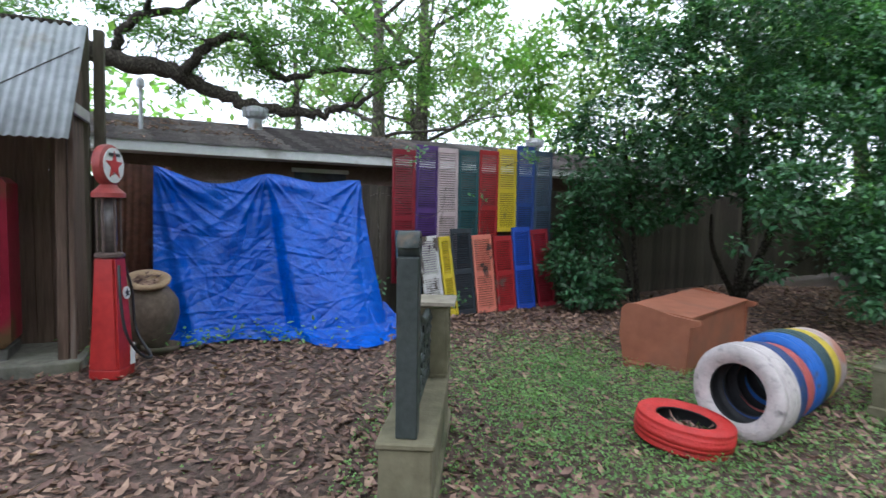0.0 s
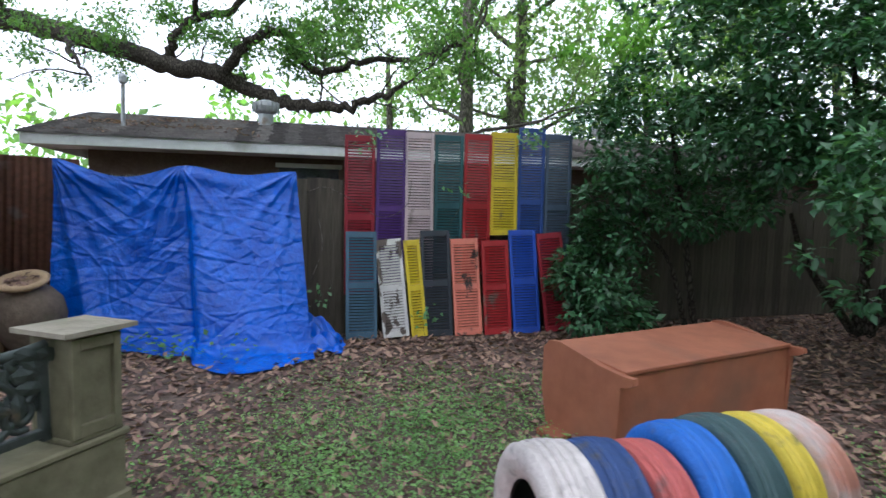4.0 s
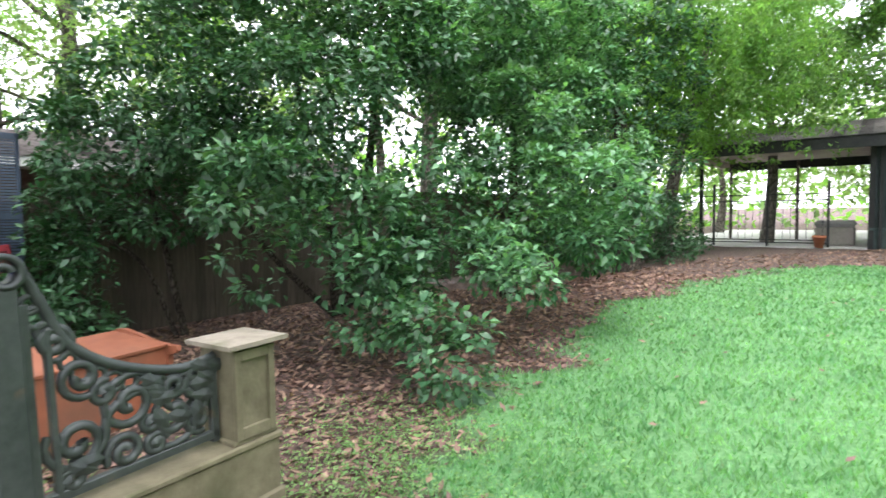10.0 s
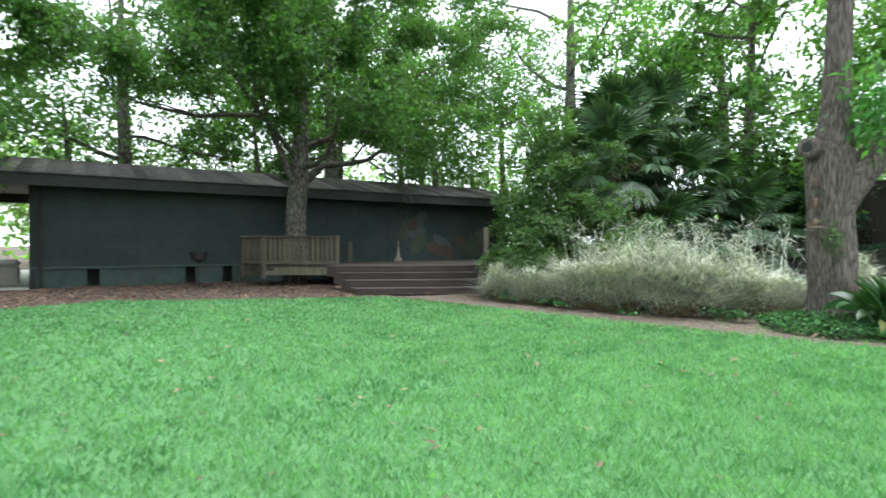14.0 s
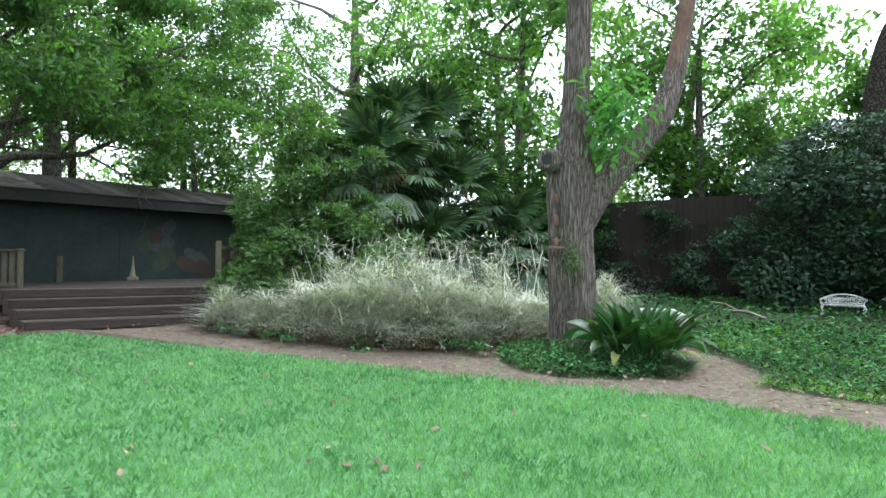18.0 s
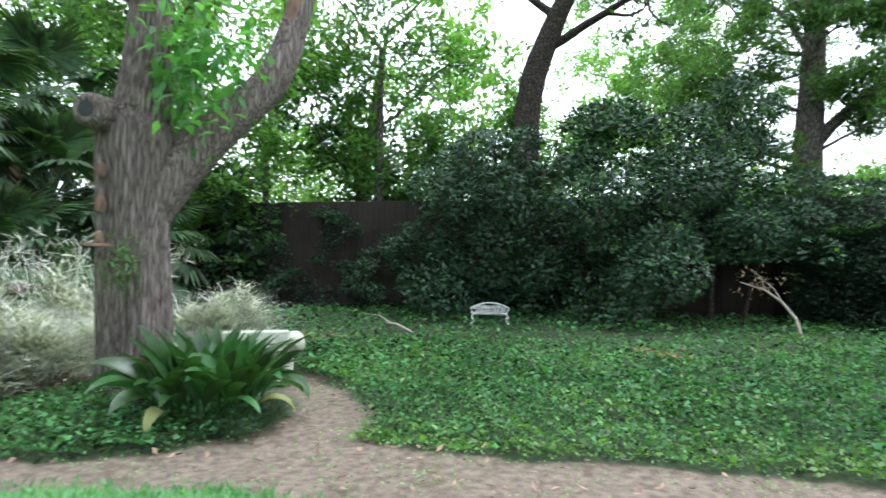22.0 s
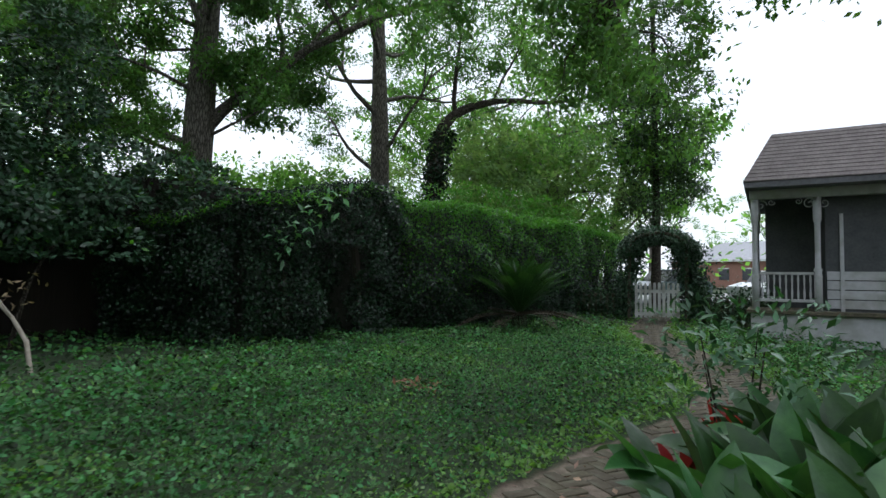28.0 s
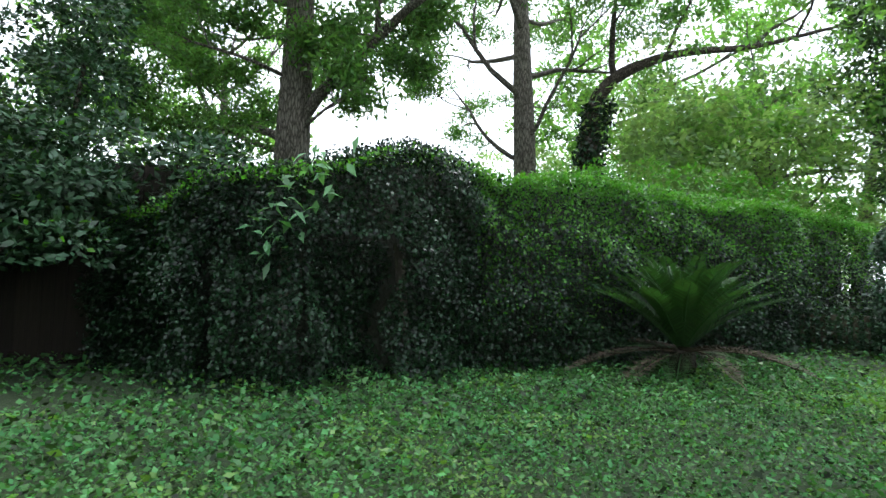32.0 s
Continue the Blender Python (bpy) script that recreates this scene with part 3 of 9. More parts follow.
thick = np.where(isle_d < 1.3, 0.2 * np.sqrt(np.clip(1.2 - isle_d, 0.02, 1)) + 0.03, thick)
lift = thick * rng.uniform(0.05, 1.0, n) ** 0.6
young = (rng.uniform(0, 1, n) < np.exp(-np.clip(edge_d, 0, 9) / 0.35) * 0.9 + 0.03 + 0.3 * np_smooth(0.5, 0.9, np.sin(x * 1.9 + 1.7 * np.sin(y * 1.3)) * np.sin(y * 2.3 + np.sin(x * 1.1)))) & (isle_d > 1.3)
runs = []
for sel, k in ((~young, 0), (young, 1)):
    big = np.clip(rng.lognormal(math.log(0.0235), 0.38, sel.sum()), 0.013, 0.06)
    big *= np.clip(0.85 + 0.2 * poly_dist(x[sel], y[sel], IVY_NEAR), 0.85, 2.6) * np.where(y[sel] > -9.0, 1.25, 1.0)
    v, f = flat_leaves(*lay(rng, x[sel], y[sel], lift[sel], 0.85), big * 1.25, big * 0.78)
    runs.append((v, f, k))
stuff("ivy_bed", runs, [LEAF_IVY, LEAF_IVY_EDGE], "dense low ivy ground cover, paler along the path", "ground cover")
# ---- structure: fences, sheds, houses ----
FENCE_DIR = math.degrees(math.atan2(1.55, 2.62))


def plank(w, t, h, seed, dog=0.0):
    r = random.Random(seed)
    bm = bmesh.new()
    top = [(-w / 2, h - dog), (-w / 2 + dog, h), (w / 2 - dog, h), (w / 2, h - dog)] if dog else [(-w / 2, h + r.uniform(-0.01, 0.01)), (w / 2, h + r.uniform(-0.01, 0.01))]
    out = [(w / 2, 0)] + [(-w / 2, 0)] + top
    front = [bm.verts.new((x, -t / 2, z)) for x, z in out]
    back = [bm.verts.new((x, t / 2, z)) for x, z in out]
    bm.faces.new(front)
    bm.faces.new(back[::-1])
    for k in range(len(out)):
        q = (k + 1) % len(out)
        bm.faces.new((front[k], back[k], back[q], front[q]))
    return bm


def board_fence(name, a, b, height, material, label, w=0.14, gap=0.008, seed=1, posts=2.4, dog=0.0):
    """A closed board fence from a to b in plan, with each board, rail and post a piece of its own."""
    (ax, ay), (bx, by) = a, b
    run = math.hypot(bx - ax, by - ay)
    yaw = math.degrees(math.atan2(by - ay, bx - ax))
    top = thing(name, pose(ax, ay, ground_z(ax, ay), 0, 0, yaw), label, "fence", kind="structure")
    r = random.Random(seed)
    kinds = [mesh_bm("board", plank(w, 0.02, height + r.uniform(-0.03, 0.03), seed + k, dog), material) for k in range(6)]
    slope = ground_z(bx, by) - ground_z(ax, ay)
    for k in range(int(run / (w + gap))):
        x = (k + 0.5) * (w + gap)
        part("board", r.choice(kinds), None, top, m=pose(x, r.uniform(-0.004, 0.004), slope * x / run - 0.05, 0, r.uniform(-0.14, 0.14), 0))
    for z in (0.35, height - 0.3):
        part("rail", box(0, run, 0.02, 0.06, z, z + 0.09), material, top, m=pose(0, 0, 0, 0, -math.degrees(math.atan2(slope, run)), 0))
    # panel added behind the boards to stop light through their gaps
    part("backing", box(0, run, 0.03, 0.04, -0.05, height - 0.06), material, top, m=pose(0, 0, 0, 0, -math.degrees(math.atan2(slope, run)), 0))
    for k in range(int(run / posts) + 1):
        x = min(k * posts, run - 0.05)
        part("post", box(x - 0.045, x + 0.045, 0.06, 0.15, -0.1, height - 0.02, 0.004), material, top, m=pose(0, 0, slope * x / run))
    return top


def corrugated(w, length, pitch=0.076, depth=0.018, thick=0.0012):
    """A corrugated sheet in x (across) and y (along), with ends that show its waves."""
    n = max(8, int(w / pitch * 8))
    x = np.linspace(0, w, n + 1)
    z = depth / 2 * np.cos(2 * math.pi * x / pitch)
    v = np.concatenate([np.stack([x, np.full(n + 1, yy), z + dz], -1) for yy, dz in ((0, 0), (length, 0), (0, -thick * 2), (length, -thick * 2))])
    k = np.arange(n)
    m = n + 1
    f = np.concatenate([np.stack([k, k + 1, m + k + 1, m + k], -1), np.stack([2 * m + k, 3 * m + k, 3 * m + k + 1, 2 * m + k + 1], -1), np.stack([k, 2 * m + k, 2 * m + k + 1, k + 1], -1)])
    return v, f


fd = (math.cos(radians(FENCE_DIR)), math.sin(radians(FENCE_DIR)))
fence_at = lambda s, off=0.0: (-0.67 + fd[0] * s - fd[1] * off, 7.92 + fd[1] * s + fd[0] * off)
board_fence("fence_north", fence_at(-4.4, 0.32), fence_at(19, 0.32), 1.95, FENCE_WOOD, "weathered grey-green board fence, mossy and dark", seed=3, gap=0.002)
board_fence("fence_east", (25.6, -8.68), (8.7, -19.13), 2.95, FENCE_BROWN, "tall dark brown board fence half grown over with vines", w=0.15, gap=0.004, seed=5)
# ---- the corner with the store, the shutters and the tyres ----
def paint(name, c, wear=(0.16, 0.13, 0.10), amount=(0.62, 0.68), rough=0.5, scale=2.5, stretch=(1, 1, 0.6)):
    dark = tuple(v * 0.72 for v in c)
    return surface(name, dark, c, scale=2, rough=rough, bump=0.25, bump_scale=30, stain=wear, stain_scale=scale, stain_at=amount, stretch=stretch, coords="World")


P_RED = paint("crimson_paint", (0.26, 0.012, 0.025), amount=(0.7, 0.74))
P_BRIGHT_RED = paint("scarlet_paint", (0.36, 0.015, 0.018), amount=(0.6, 0.66), scale=4)
P_PURPLE = paint("purple_paint", (0.085, 0.03, 0.17), amount=(0.7, 0.74))
P_PINK = paint("pale_pink_paint", (0.60, 0.47, 0.47), amount=(0.6, 0.68), scale=4)
P_TEAL = paint("dark_teal_paint", (0.025, 0.09, 0.10), amount=(0.7, 0.75))
P_YELLOW = paint("yellow_paint", (0.66, 0.5, 0.02), amount=(0.62, 0.7), scale=4)
P_BLUE = paint("blue_paint", (0.03, 0.07, 0.26), amount=(0.68, 0.74))
P_GREYBLUE = paint("grey_blue_paint", (0.07, 0.10, 0.15), amount=(0.68, 0.74))
P_SLATE = paint("slate_blue_paint", (0.06, 0.12, 0.18), amount=(0.7, 0.74))
P_WHITE = paint("flaking_white_paint", (0.66, 0.63, 0.60), wear=(0.10, 0.075, 0.06), amount=(0.54, 0.57), scale=7)
P_CHAR = paint("charcoal_paint", (0.03, 0.035, 0.045), amount=(0.7, 0.75))
P_CORAL = paint("coral_paint", (0.72, 0.22, 0.15), wear=(0.035, 0.028, 0.026), amount=(0.545, 0.575), scale=3.5)
P_ROYAL = paint("royal_blue_paint", (0.02, 0.07, 0.40), amount=(0.7, 0.74))


def shutter(at, s, off, z0, w, h, material, label, lean=0.0, roll=0.0, arch=True):
    """A louvred shutter: two stiles, three rails, and slats in two fields."""
    x, y = at(s, off)
    top = thing("shutter", pose(x, y, z0, lean, roll, FENCE_DIR), label, "shutter", group="painted shutters on the fence")
    st, rl, t = 0.04, 0.075, 0.03
    for x0 in (0, w - st):
        part("stile", box(x0, x0 + st, -t / 2, t / 2, 0, h, 0.003), material, top)
    mid = h * 0.47
    for z, d in ((0, rl), (mid, rl), (h - rl, rl)):
        part("rail", box(st, w - st, -t / 2 + 0.002, t / 2 - 0.002, z, z + d, 0.002), material, top)
    slat = box(st, w - st, -0.0175, 0.0175, -0.0025, 0.0025)
    me = mesh_bm("slat", slat, material)
    for z0, z1 in ((rl, mid), (mid + rl, h - rl)):
        n = max(2, int((z1 - z0) / 0.034))
        for k in range(n):
            part("slat", me, None, top, m=pose(0, 0, z0 + (k + 0.5) * (z1 - z0) / n, 40, 0, 0))
    return top


SW = 0.375
UP = [(P_RED, "crimson louvred shutter, chipped"), (P_PURPLE, "deep purple louvred shutter"), (P_PINK, "pale pinkish white louvred shutter"), (P_TEAL, "dark teal green louvred shutter"),
      (P_BRIGHT_RED, "scarlet louvred shutter"), (P_YELLOW, "bright yellow louvred shutter"), (P_BLUE, "navy blue louvred shutter"), (P_GREYBLUE, "dull grey-blue louvred shutter")]
UP_TOP = [2.47, 2.56, 2.54, 2.53, 2.56, 2.60, 2.68, 2.62]
UP_H = [1.95, 1.9, 1.95, 1.75, 1.8, 1.33, 1.9, 1.9]
for k, ((m, label), tz, hh) in enumerate(zip(UP, UP_TOP, UP_H)):
    shutter(fence_at, 0.0 + k * SW + 0.02, 0.19, tz - hh, SW - 0.006, hh, m, label + ", hung high on the fence", roll=0.5 * math.sin(k * 2.1))
LOW = [(P_SLATE, "slate blue louvred shutter", 1.3, 0.375, 0), (P_WHITE, "flaking white louvred shutter, leaning askew", 1.2, 0.32, -5), (P_YELLOW, "narrow yellow shutter, leaning askew", 1.2, 0.20, -5),
       (P_CHAR, "charcoal black louvred shutter", 1.32, 0.37, -1.5), (P_CORAL, "coral louvred shutter with bare dark patches", 1.22, 0.36, -2.5), (P_BRIGHT_RED, "scarlet louvred shutter, scuffed", 1.2, 0.36, -1.5),
       (P_ROYAL, "royal blue louvred shutter", 1.34, 0.37, -2), (P_RED, "dark red louvred shutter leaning askew", 1.3, 0.36, -5)]
s = 0.02
for m, label, hh, w, roll in LOW:
    shutter(fence_at, s + (0.06 if roll < -4 else 0.01), -0.06, 0.01, w, hh, m, label + ", standing on the leaf litter", lean=-7, roll=roll)
    s += w + (0.03 if w > 0.3 else 0.0)

# Blue tarpaulin hung over the fence: two hanging halves, the second bulging before the first.
TARP = surface("blue_tarpaulin", (0.002, 0.050, 0.36), (0.006, 0.115, 0.62), scale=2.0, rough=0.3, bump=0.7, bump_scale=14, bump_d=0.03, detail=8)


def creases(u, v, rng, count, height, width, tilt):
    """Many straight sharp creases of limited length on a sheet."""
    out = np.zeros(np.shape(u))
    for _ in range(count):
        cx, cy, a = rng.uniform(0, 1), rng.uniform(0, 1), rng.normal(0, tilt)
        L = rng.uniform(0.05, 0.22)
        p, q = (u - cx) * math.cos(a) + (v - cy) * math.sin(a), -(u - cx) * math.sin(a) + (v - cy) * math.cos(a)
        q = q + 0.006 * np.sin(p * 23 + cx * 9)
        out += rng.choice((-1, 1)) * rng.uniform(0.4, 1) * height * np.exp(-np.abs(q) / width) * np.exp(-((p / L) ** 4))
    return out


def tarp():
    """A sheet pinned along the fence top, sagging between pins, with an overlap in its middle and a skirt on the soil."""
    rng = np.random.default_rng(8)
    a, b = np.array(fence_at(-3.05, 0.16)), np.array(fence_at(-0.55, 0.16))
    nu, nv = 290, 215
    u, v = np.meshgrid(np.linspace(0, 1, nu), np.linspace(0, 1, nv), indexing="ij")
    s = 0.5 + (u - 0.5) * (1 + 0.10 * v) + 0.03 * v
    edge = 0.52 + 0.05 * v
    over = 1 / (1 + np.exp(-(u - edge) / 0.006))
    left, right = np.clip(u / 0.52, 0, 1), np.clip((u - 0.52) / 0.48, 0, 1)
    sag = 0.16 * np.sin(math.pi * left) ** 1.5 * (u < 0.52) + 0.07 * np.sin(math.pi * right) ** 2
    top = 2.02 - 0.06 * u - sag
    fold_top = 0.05 * np.exp(-((v - 0.05) / 0.035) ** 2) * (0.6 + 0.4 * np.sin(u * 13))
    hang = -0.05 * np.sin(math.pi * left) * (1 - over) * np.sin(math.pi * v) + over * (0.08 + 0.34 * np.sin(math.pi * np.clip(v * 0.62, 0, 1)) * np.sin(math.pi * (0.15 + 0.75 * right)))
    diag = 0.05 * np.exp(-(((left - 0.25 - 0.6 * (1 - v)) / 0.13) ** 2)) * (1 - over) + 0.05 * np.exp(-(((left - 0.05 - 0.3 * v) / 0.06) ** 2)) * (1 - over)
    out = 0.05 + (0.22 + 0.5 * u * (1 - 0.25 * u)) * v**1.7 + hang + diag + fold_top
    for pu, angles in ((0.0, (0.25, 0.55, 0.9, 1.25)), (0.5, (-0.95, -0.6, -0.25, 0.3, 0.75)), (1.0, (-0.3, -0.8, -1.2))):
        dx, dz = (u - pu) * 2.5, v * 2.0
        r, th = np.hypot(dx, dz), np.arctan2(dx, dz + 1e-6)
        for a_ in angles:
            out = out + 0.045 * np.exp(-(((th - a_) / 0.085) ** 2)) * np.exp(-r / 1.1) * (1 - np.exp(-r / 0.12))
    out = out + creases(u, v, rng, 150, 0.014, 0.005, 0.45) + creases(u, v, rng, 90, 0.012, 0.005, 1.5)
    hem = np.clip((v - 0.84) / 0.16, 0, 1)
    z = top * (1 - np.clip(v / 0.88, 0, 1)) + 0.03
    out = out + hem * (0.30 * (0.3 + u) + 0.3 * np.exp(-((u - 0.7) / 0.13) ** 2) + 0.06 * np.sin(u * 17))
    z = z + np.exp(-((v - 0.92) / 0.06) ** 2) * np.abs(0.10 * np.sin(u * 11 + 1) * np.sin(u * 4) + 0.05 * np.sin(u * 23 + 9 * v)) + creases(u, v, rng, 24, 0.012, 0.012, 1.0) * hem
    n = np.array([fd[1], -fd[0]])
    x = a[0] + (b - a)[0] * s + n[0] * out
    y = a[1] + (b - a)[1] * s + n[1] * out
    vv = np.stack([x, y, np.maximum(z, 0.025)], -1).reshape(-1, 3)
    i, j = np.meshgrid(np.arange(nu - 1), np.arange(nv - 1), indexing="ij")
    f = np.stack([i * nv + j, (i + 1) * nv + j, (i + 1) * nv + j + 1, i * nv + j + 1], -1).reshape(-1, 4)
    ob = new("tarpaulin", mesh_np("tarpaulin", vv, f, [TARP], smooth_faces=True))
    return tagged(ob, "bright blue creased plastic tarpaulin hung over the fence", "tarpaulin")


tarp()
# A crumpled corner of the sheet by the shutters.
u, v = np.meshgrid(np.linspace(0, 1, 40), np.linspace(0, 1, 30), indexing="ij")
bx, by = fence_at(-0.75, -0.15)
hump = 0.33 * np.sin(math.pi * np.clip(u, 0, 1)) ** 0.8 * (1 - v) + 0.03 * np.sin(u * 19 + v * 13) + 0.03 * np.sin(v * 23 - u * 11)
px_, py_ = u * 0.75, -v * 0.55 + 0.06 * np.sin(u * 13)
vv = np.stack([bx + fd[0] * px_ - fd[1] * py_, by + fd[1] * px_ + fd[0] * py_, np.maximum(hump, 0.02)], -1).reshape(-1, 3)
i, j = np.meshgrid(np.arange(39), np.arange(29), indexing="ij")
part("tarpaulin_corner", mesh_np("tarpaulin_corner", vv, np.stack([i * 30 + j, (i + 1) * 30 + j, (i + 1) * 30 + j + 1, i * 30 + j + 1], -1).reshape(-1, 4), [TARP], smooth_faces=True), None, bpy.data.objects["tarpaulin"])

M_SEAM = surface("torn_tin_edge", (0.02, 0.018, 0.016), (0.06, 0.05, 0.04), scale=20, rough=0.8, bump=0.2)
M_BAND = surface("brown_roof_stain", (0.09, 0.075, 0.045), (0.19, 0.16, 0.10), scale=8, rough=0.9, bump=0.2)
# Rusted sheets between store and tarpaulin.
rx, ry = fence_at(-3.68, 0.24)
rs = thing("rusted_sheet", pose(rx, ry, 0, 0, 0, FENCE_DIR), "rust-streaked corrugated tin sheet standing against the fence", "metal sheet")
v, f = corrugated(0.76, 2.08)
part("sheet", mesh_np("sheet", v, f, [RUST], smooth_faces=True), None, rs, m=pose(0, 0, 0, 90, 2, 0))

# ---- the store lean-to ----
STORE_YAW = 22.0
SX, SY = -3.55, 5.28
CONCRETE = surface("mossy_concrete", (0.13, 0.13, 0.10), (0.27, 0.26, 0.21), scale=3, rough=0.95, bump=0.4, stain=(0.10, 0.11, 0.06), stain_scale=2)
store = thing("store_front", pose(SX, SY, 0, 0, 0, STORE_YAW), "old timber store lean-to with a rusty tin roof", "shed", kind="structure")
part("slab", box(-4.6, 0.1, -0.2, 1.0, -0.1, 0.12, 0.01), CONCRETE, store, "mossy concrete floor slab")
for k in range(30):
    x = -4.5 + k * 0.152
    part("wall_board", plank(0.147, 0.02, 2.9, 50 + k), OLD_WOOD, store, m=pose(x, 0.78, 0.1))
for k in range(3):
    part("wall_board", plank(0.147, 0.02, 2.55 + 0.15 * k, 90 + k), OLD_WOOD, store, m=pose(0.02, 0.2 + k * 0.15, 0.1, 0, 0, 90))
for x, y, h, w in ((-0.06, -0.02, 2.42, 0.09), (0.02, -0.04, 2.5, 0.05), (0.13, 0.72, 3.42, 0.1), (-0.01, 0.72, 3.45, 0.09), (-2.4, 0, 2.35, 0.1)):
    part("post", box(x - w / 2, x + w / 2, y - w / 2, y + w / 2, 0.05, h, 0.008), DECK_WOOD if y > 0.3 else OLD_WOOD, store, m=pose(0, 0, 0, 0, 0.6, 0))
part("beam", box(-4.5, 0.05, -0.15, -0.07, 2.28, 2.40, 0.005), OLD_WOOD, store)
part("brace", box(0.05, 0.085, -0.1, 0.62, 2.44, 2.55, 0.004), paint("worn_white_board", (0.5, 0.47, 0.42)), store)
roof = part("roof", corrugated_mesh := mesh_np("roof_sheet", *corrugated(0.95, 1.5), [TIN], smooth_faces=True), None, store, "grey corrugated tin roof sheets", m=pose(-0.835, -0.49, 2.16, 53.4, 0, 0))
for k, (x, mat, dz) in enumerate(((-1.43, TIN_PALE, 0.012), (-2.35, TIN, 0.0), (-3.25, TIN, 0.01), (-4.15, TIN, 0.0))):
    me2 = mesh_np("roof_sheet", *corrugated(0.95 if k else 0.66, 1.53), [mat], smooth_faces=True)
    part("roof_sheet", me2, None, store, m=pose(x, -0.505, 2.15 + dz, 53.4, 0, 0))
part("tear", box(-0.62, 0.62, 0.0, 0.012, 0.0, 0.006), M_SEAM, store, "dark torn seam across the roof sheet", m=pose(-0.33, -0.075, 2.735, 53.4, 0, 0) @ pose(0, 0, 0, 0, 0, 47))
part("cross_band", box(0.0, 0.6, 0.0, 0.09, 0.0, 0.005), M_BAND, store, "brown stained joint across the pale sheet", m=pose(-1.40, 0.09, 2.985, 53.4, 0, 0))
part("down_band", box(0.0, 0.14, 0.0, 1.5, 0.0, 0.004), M_BAND, store, "brown stained lap of the roof sheets", m=pose(-0.84, -0.505, 2.175, 53.4, 0, 0))
part("ridge_log", box(-4.6, 0.0, 0.40, 0.55, 3.32, 3.4, 0.02), BARK_DARK, store)

# Old soft drink machine.
M_RED = surface("sun_faded_red_enamel", (0.25, 0.012, 0.03), (0.42, 0.03, 0.065), scale=2, rough=0.4, bump=0.05, stain=(0.16, 0.10, 0.045), stain_scale=1.6, stain_at=(0.55, 0.68))
M_DARK = surface("dark_glass_slot", (0.012, 0.014, 0.012), (0.03, 0.035, 0.03), scale=4, rough=0.2, bump=0)
M_CREAM = surface("cream_lettering", (0.6, 0.56, 0.5), (0.75, 0.72, 0.66), scale=8, rough=0.6, bump=0)
M_IRON = surface("old_grey_iron", (0.10, 0.10, 0.09), (0.2, 0.19, 0.17), scale=4, rough=0.6, metal=0.4, bump=0.1)


def text_mesh(name, body, size, depth, material, parent, m, label=""):
    cu = bpy.data.curves.new(name, "FONT")
    cu.body, cu.size, cu.extrude = body, size, depth
    cu.align_x, cu.align_y = "CENTER", "CENTER"
    tmp = bpy.data.objects.new(name + "_tmp", cu)
    scene.collection.objects.link(tmp)
    me = bpy.data.meshes.new_from_object(tmp.evaluated_get(bpy.context.evaluated_depsgraph_get()))
    bpy.data.objects.remove(tmp)
    me.materials.clear()
    me.materials.append(material)
    ob = new(name, me)
    ob.parent, ob.matrix_basis = parent, m
    return tagged(ob, label) if label else ob


mx_, my_ = -4.93, 4.69
mach = thing("drink_machine", pose(mx_, my_, 0.12, 0, 0, STORE_YAW + 4), "faded red vintage bottle drink machine with dirt stains", "vending machine")
part("body", box(0, 1.0, 0, 0.56, 0.1, 1.72, 0.06), M_RED, mach)
part("plinth", box(0.02, 0.98, 0.02, 0.54, 0.0, 0.11, 0.01), M_IRON, mach, "grey iron plinth")
part("door", box(0.03, 0.95, -0.035, 0.0, 0.42, 1.70, 0.02), M_RED, mach)
part("kick_panel", box(0.03, 0.95, -0.03, 0.0, 0.12, 0.40, 0.015), M_RED, mach)
slot = part("bottle_slot", box(0.66, 0.88, -0.055, -0.03, 0.66, 1.56, 0.012), M_RED, mach)
part("slot_glass", box(0.725, 0.80, -0.062, -0.05, 0.70, 1.50, 0.004), M_DARK, slot, "dark narrow glass slot")
part("handle", box(0.685, 0.705, -0.085, -0.05, 1.0, 1.18, 0.006), M_IRON, slot, "iron door handle")
coin = part("coin_box", box(0.10, 0.31, -0.075, -0.03, 0.86, 1.02, 0.012), M_RED, mach)
part("coin_slot", box(0.175, 0.235, -0.082, -0.07, 0.875, 0.975, 0.006), M_DARK, coin)
# the drink maker's lettering as plain strokes
for k in range(9):
    z = 1.46 + 0.018 * math.sin(k * 2.2)
    part("letter_stroke", box(0.1 + k * 0.056, 0.14 + k * 0.056, -0.040, -0.035, z - 0.034 - 0.025 * (k in (0, 5)), z + 0.034 + 0.025 * (k in (0, 5)), 0.004), M_CREAM, mach)
text_mesh("lettering", "DRINK", 0.045, 0.002, M_CREAM, mach, pose(0.29, -0.038, 1.565, 90, 0, 0))
text_mesh("lettering", "IN BOTTLES", 0.04, 0.002, M_CREAM, mach, pose(0.36, -0.038, 1.395, 90, 0, 0))
text_mesh("lettering", "C O L D", 0.05, 0.002, M_CREAM, mach, pose(0.70, -0.038, 0.455, 90, 0, 0))

# Old fuel pump.
M_PUMP = surface("scuffed_red_pump_paint", (0.30, 0.012, 0.012), (0.46, 0.03, 0.025), scale=3, rough=0.4, bump=0.08, stain=(0.13, 0.06, 0.04), stain_scale=3, stain_at=(0.6, 0.7))
M_SIGNRED = surface("old_red_sign_rim", (0.22, 0.03, 0.03), (0.34, 0.06, 0.05), scale=4, rough=0.5, bump=0.05, stain=(0.2, 0.12, 0.1))
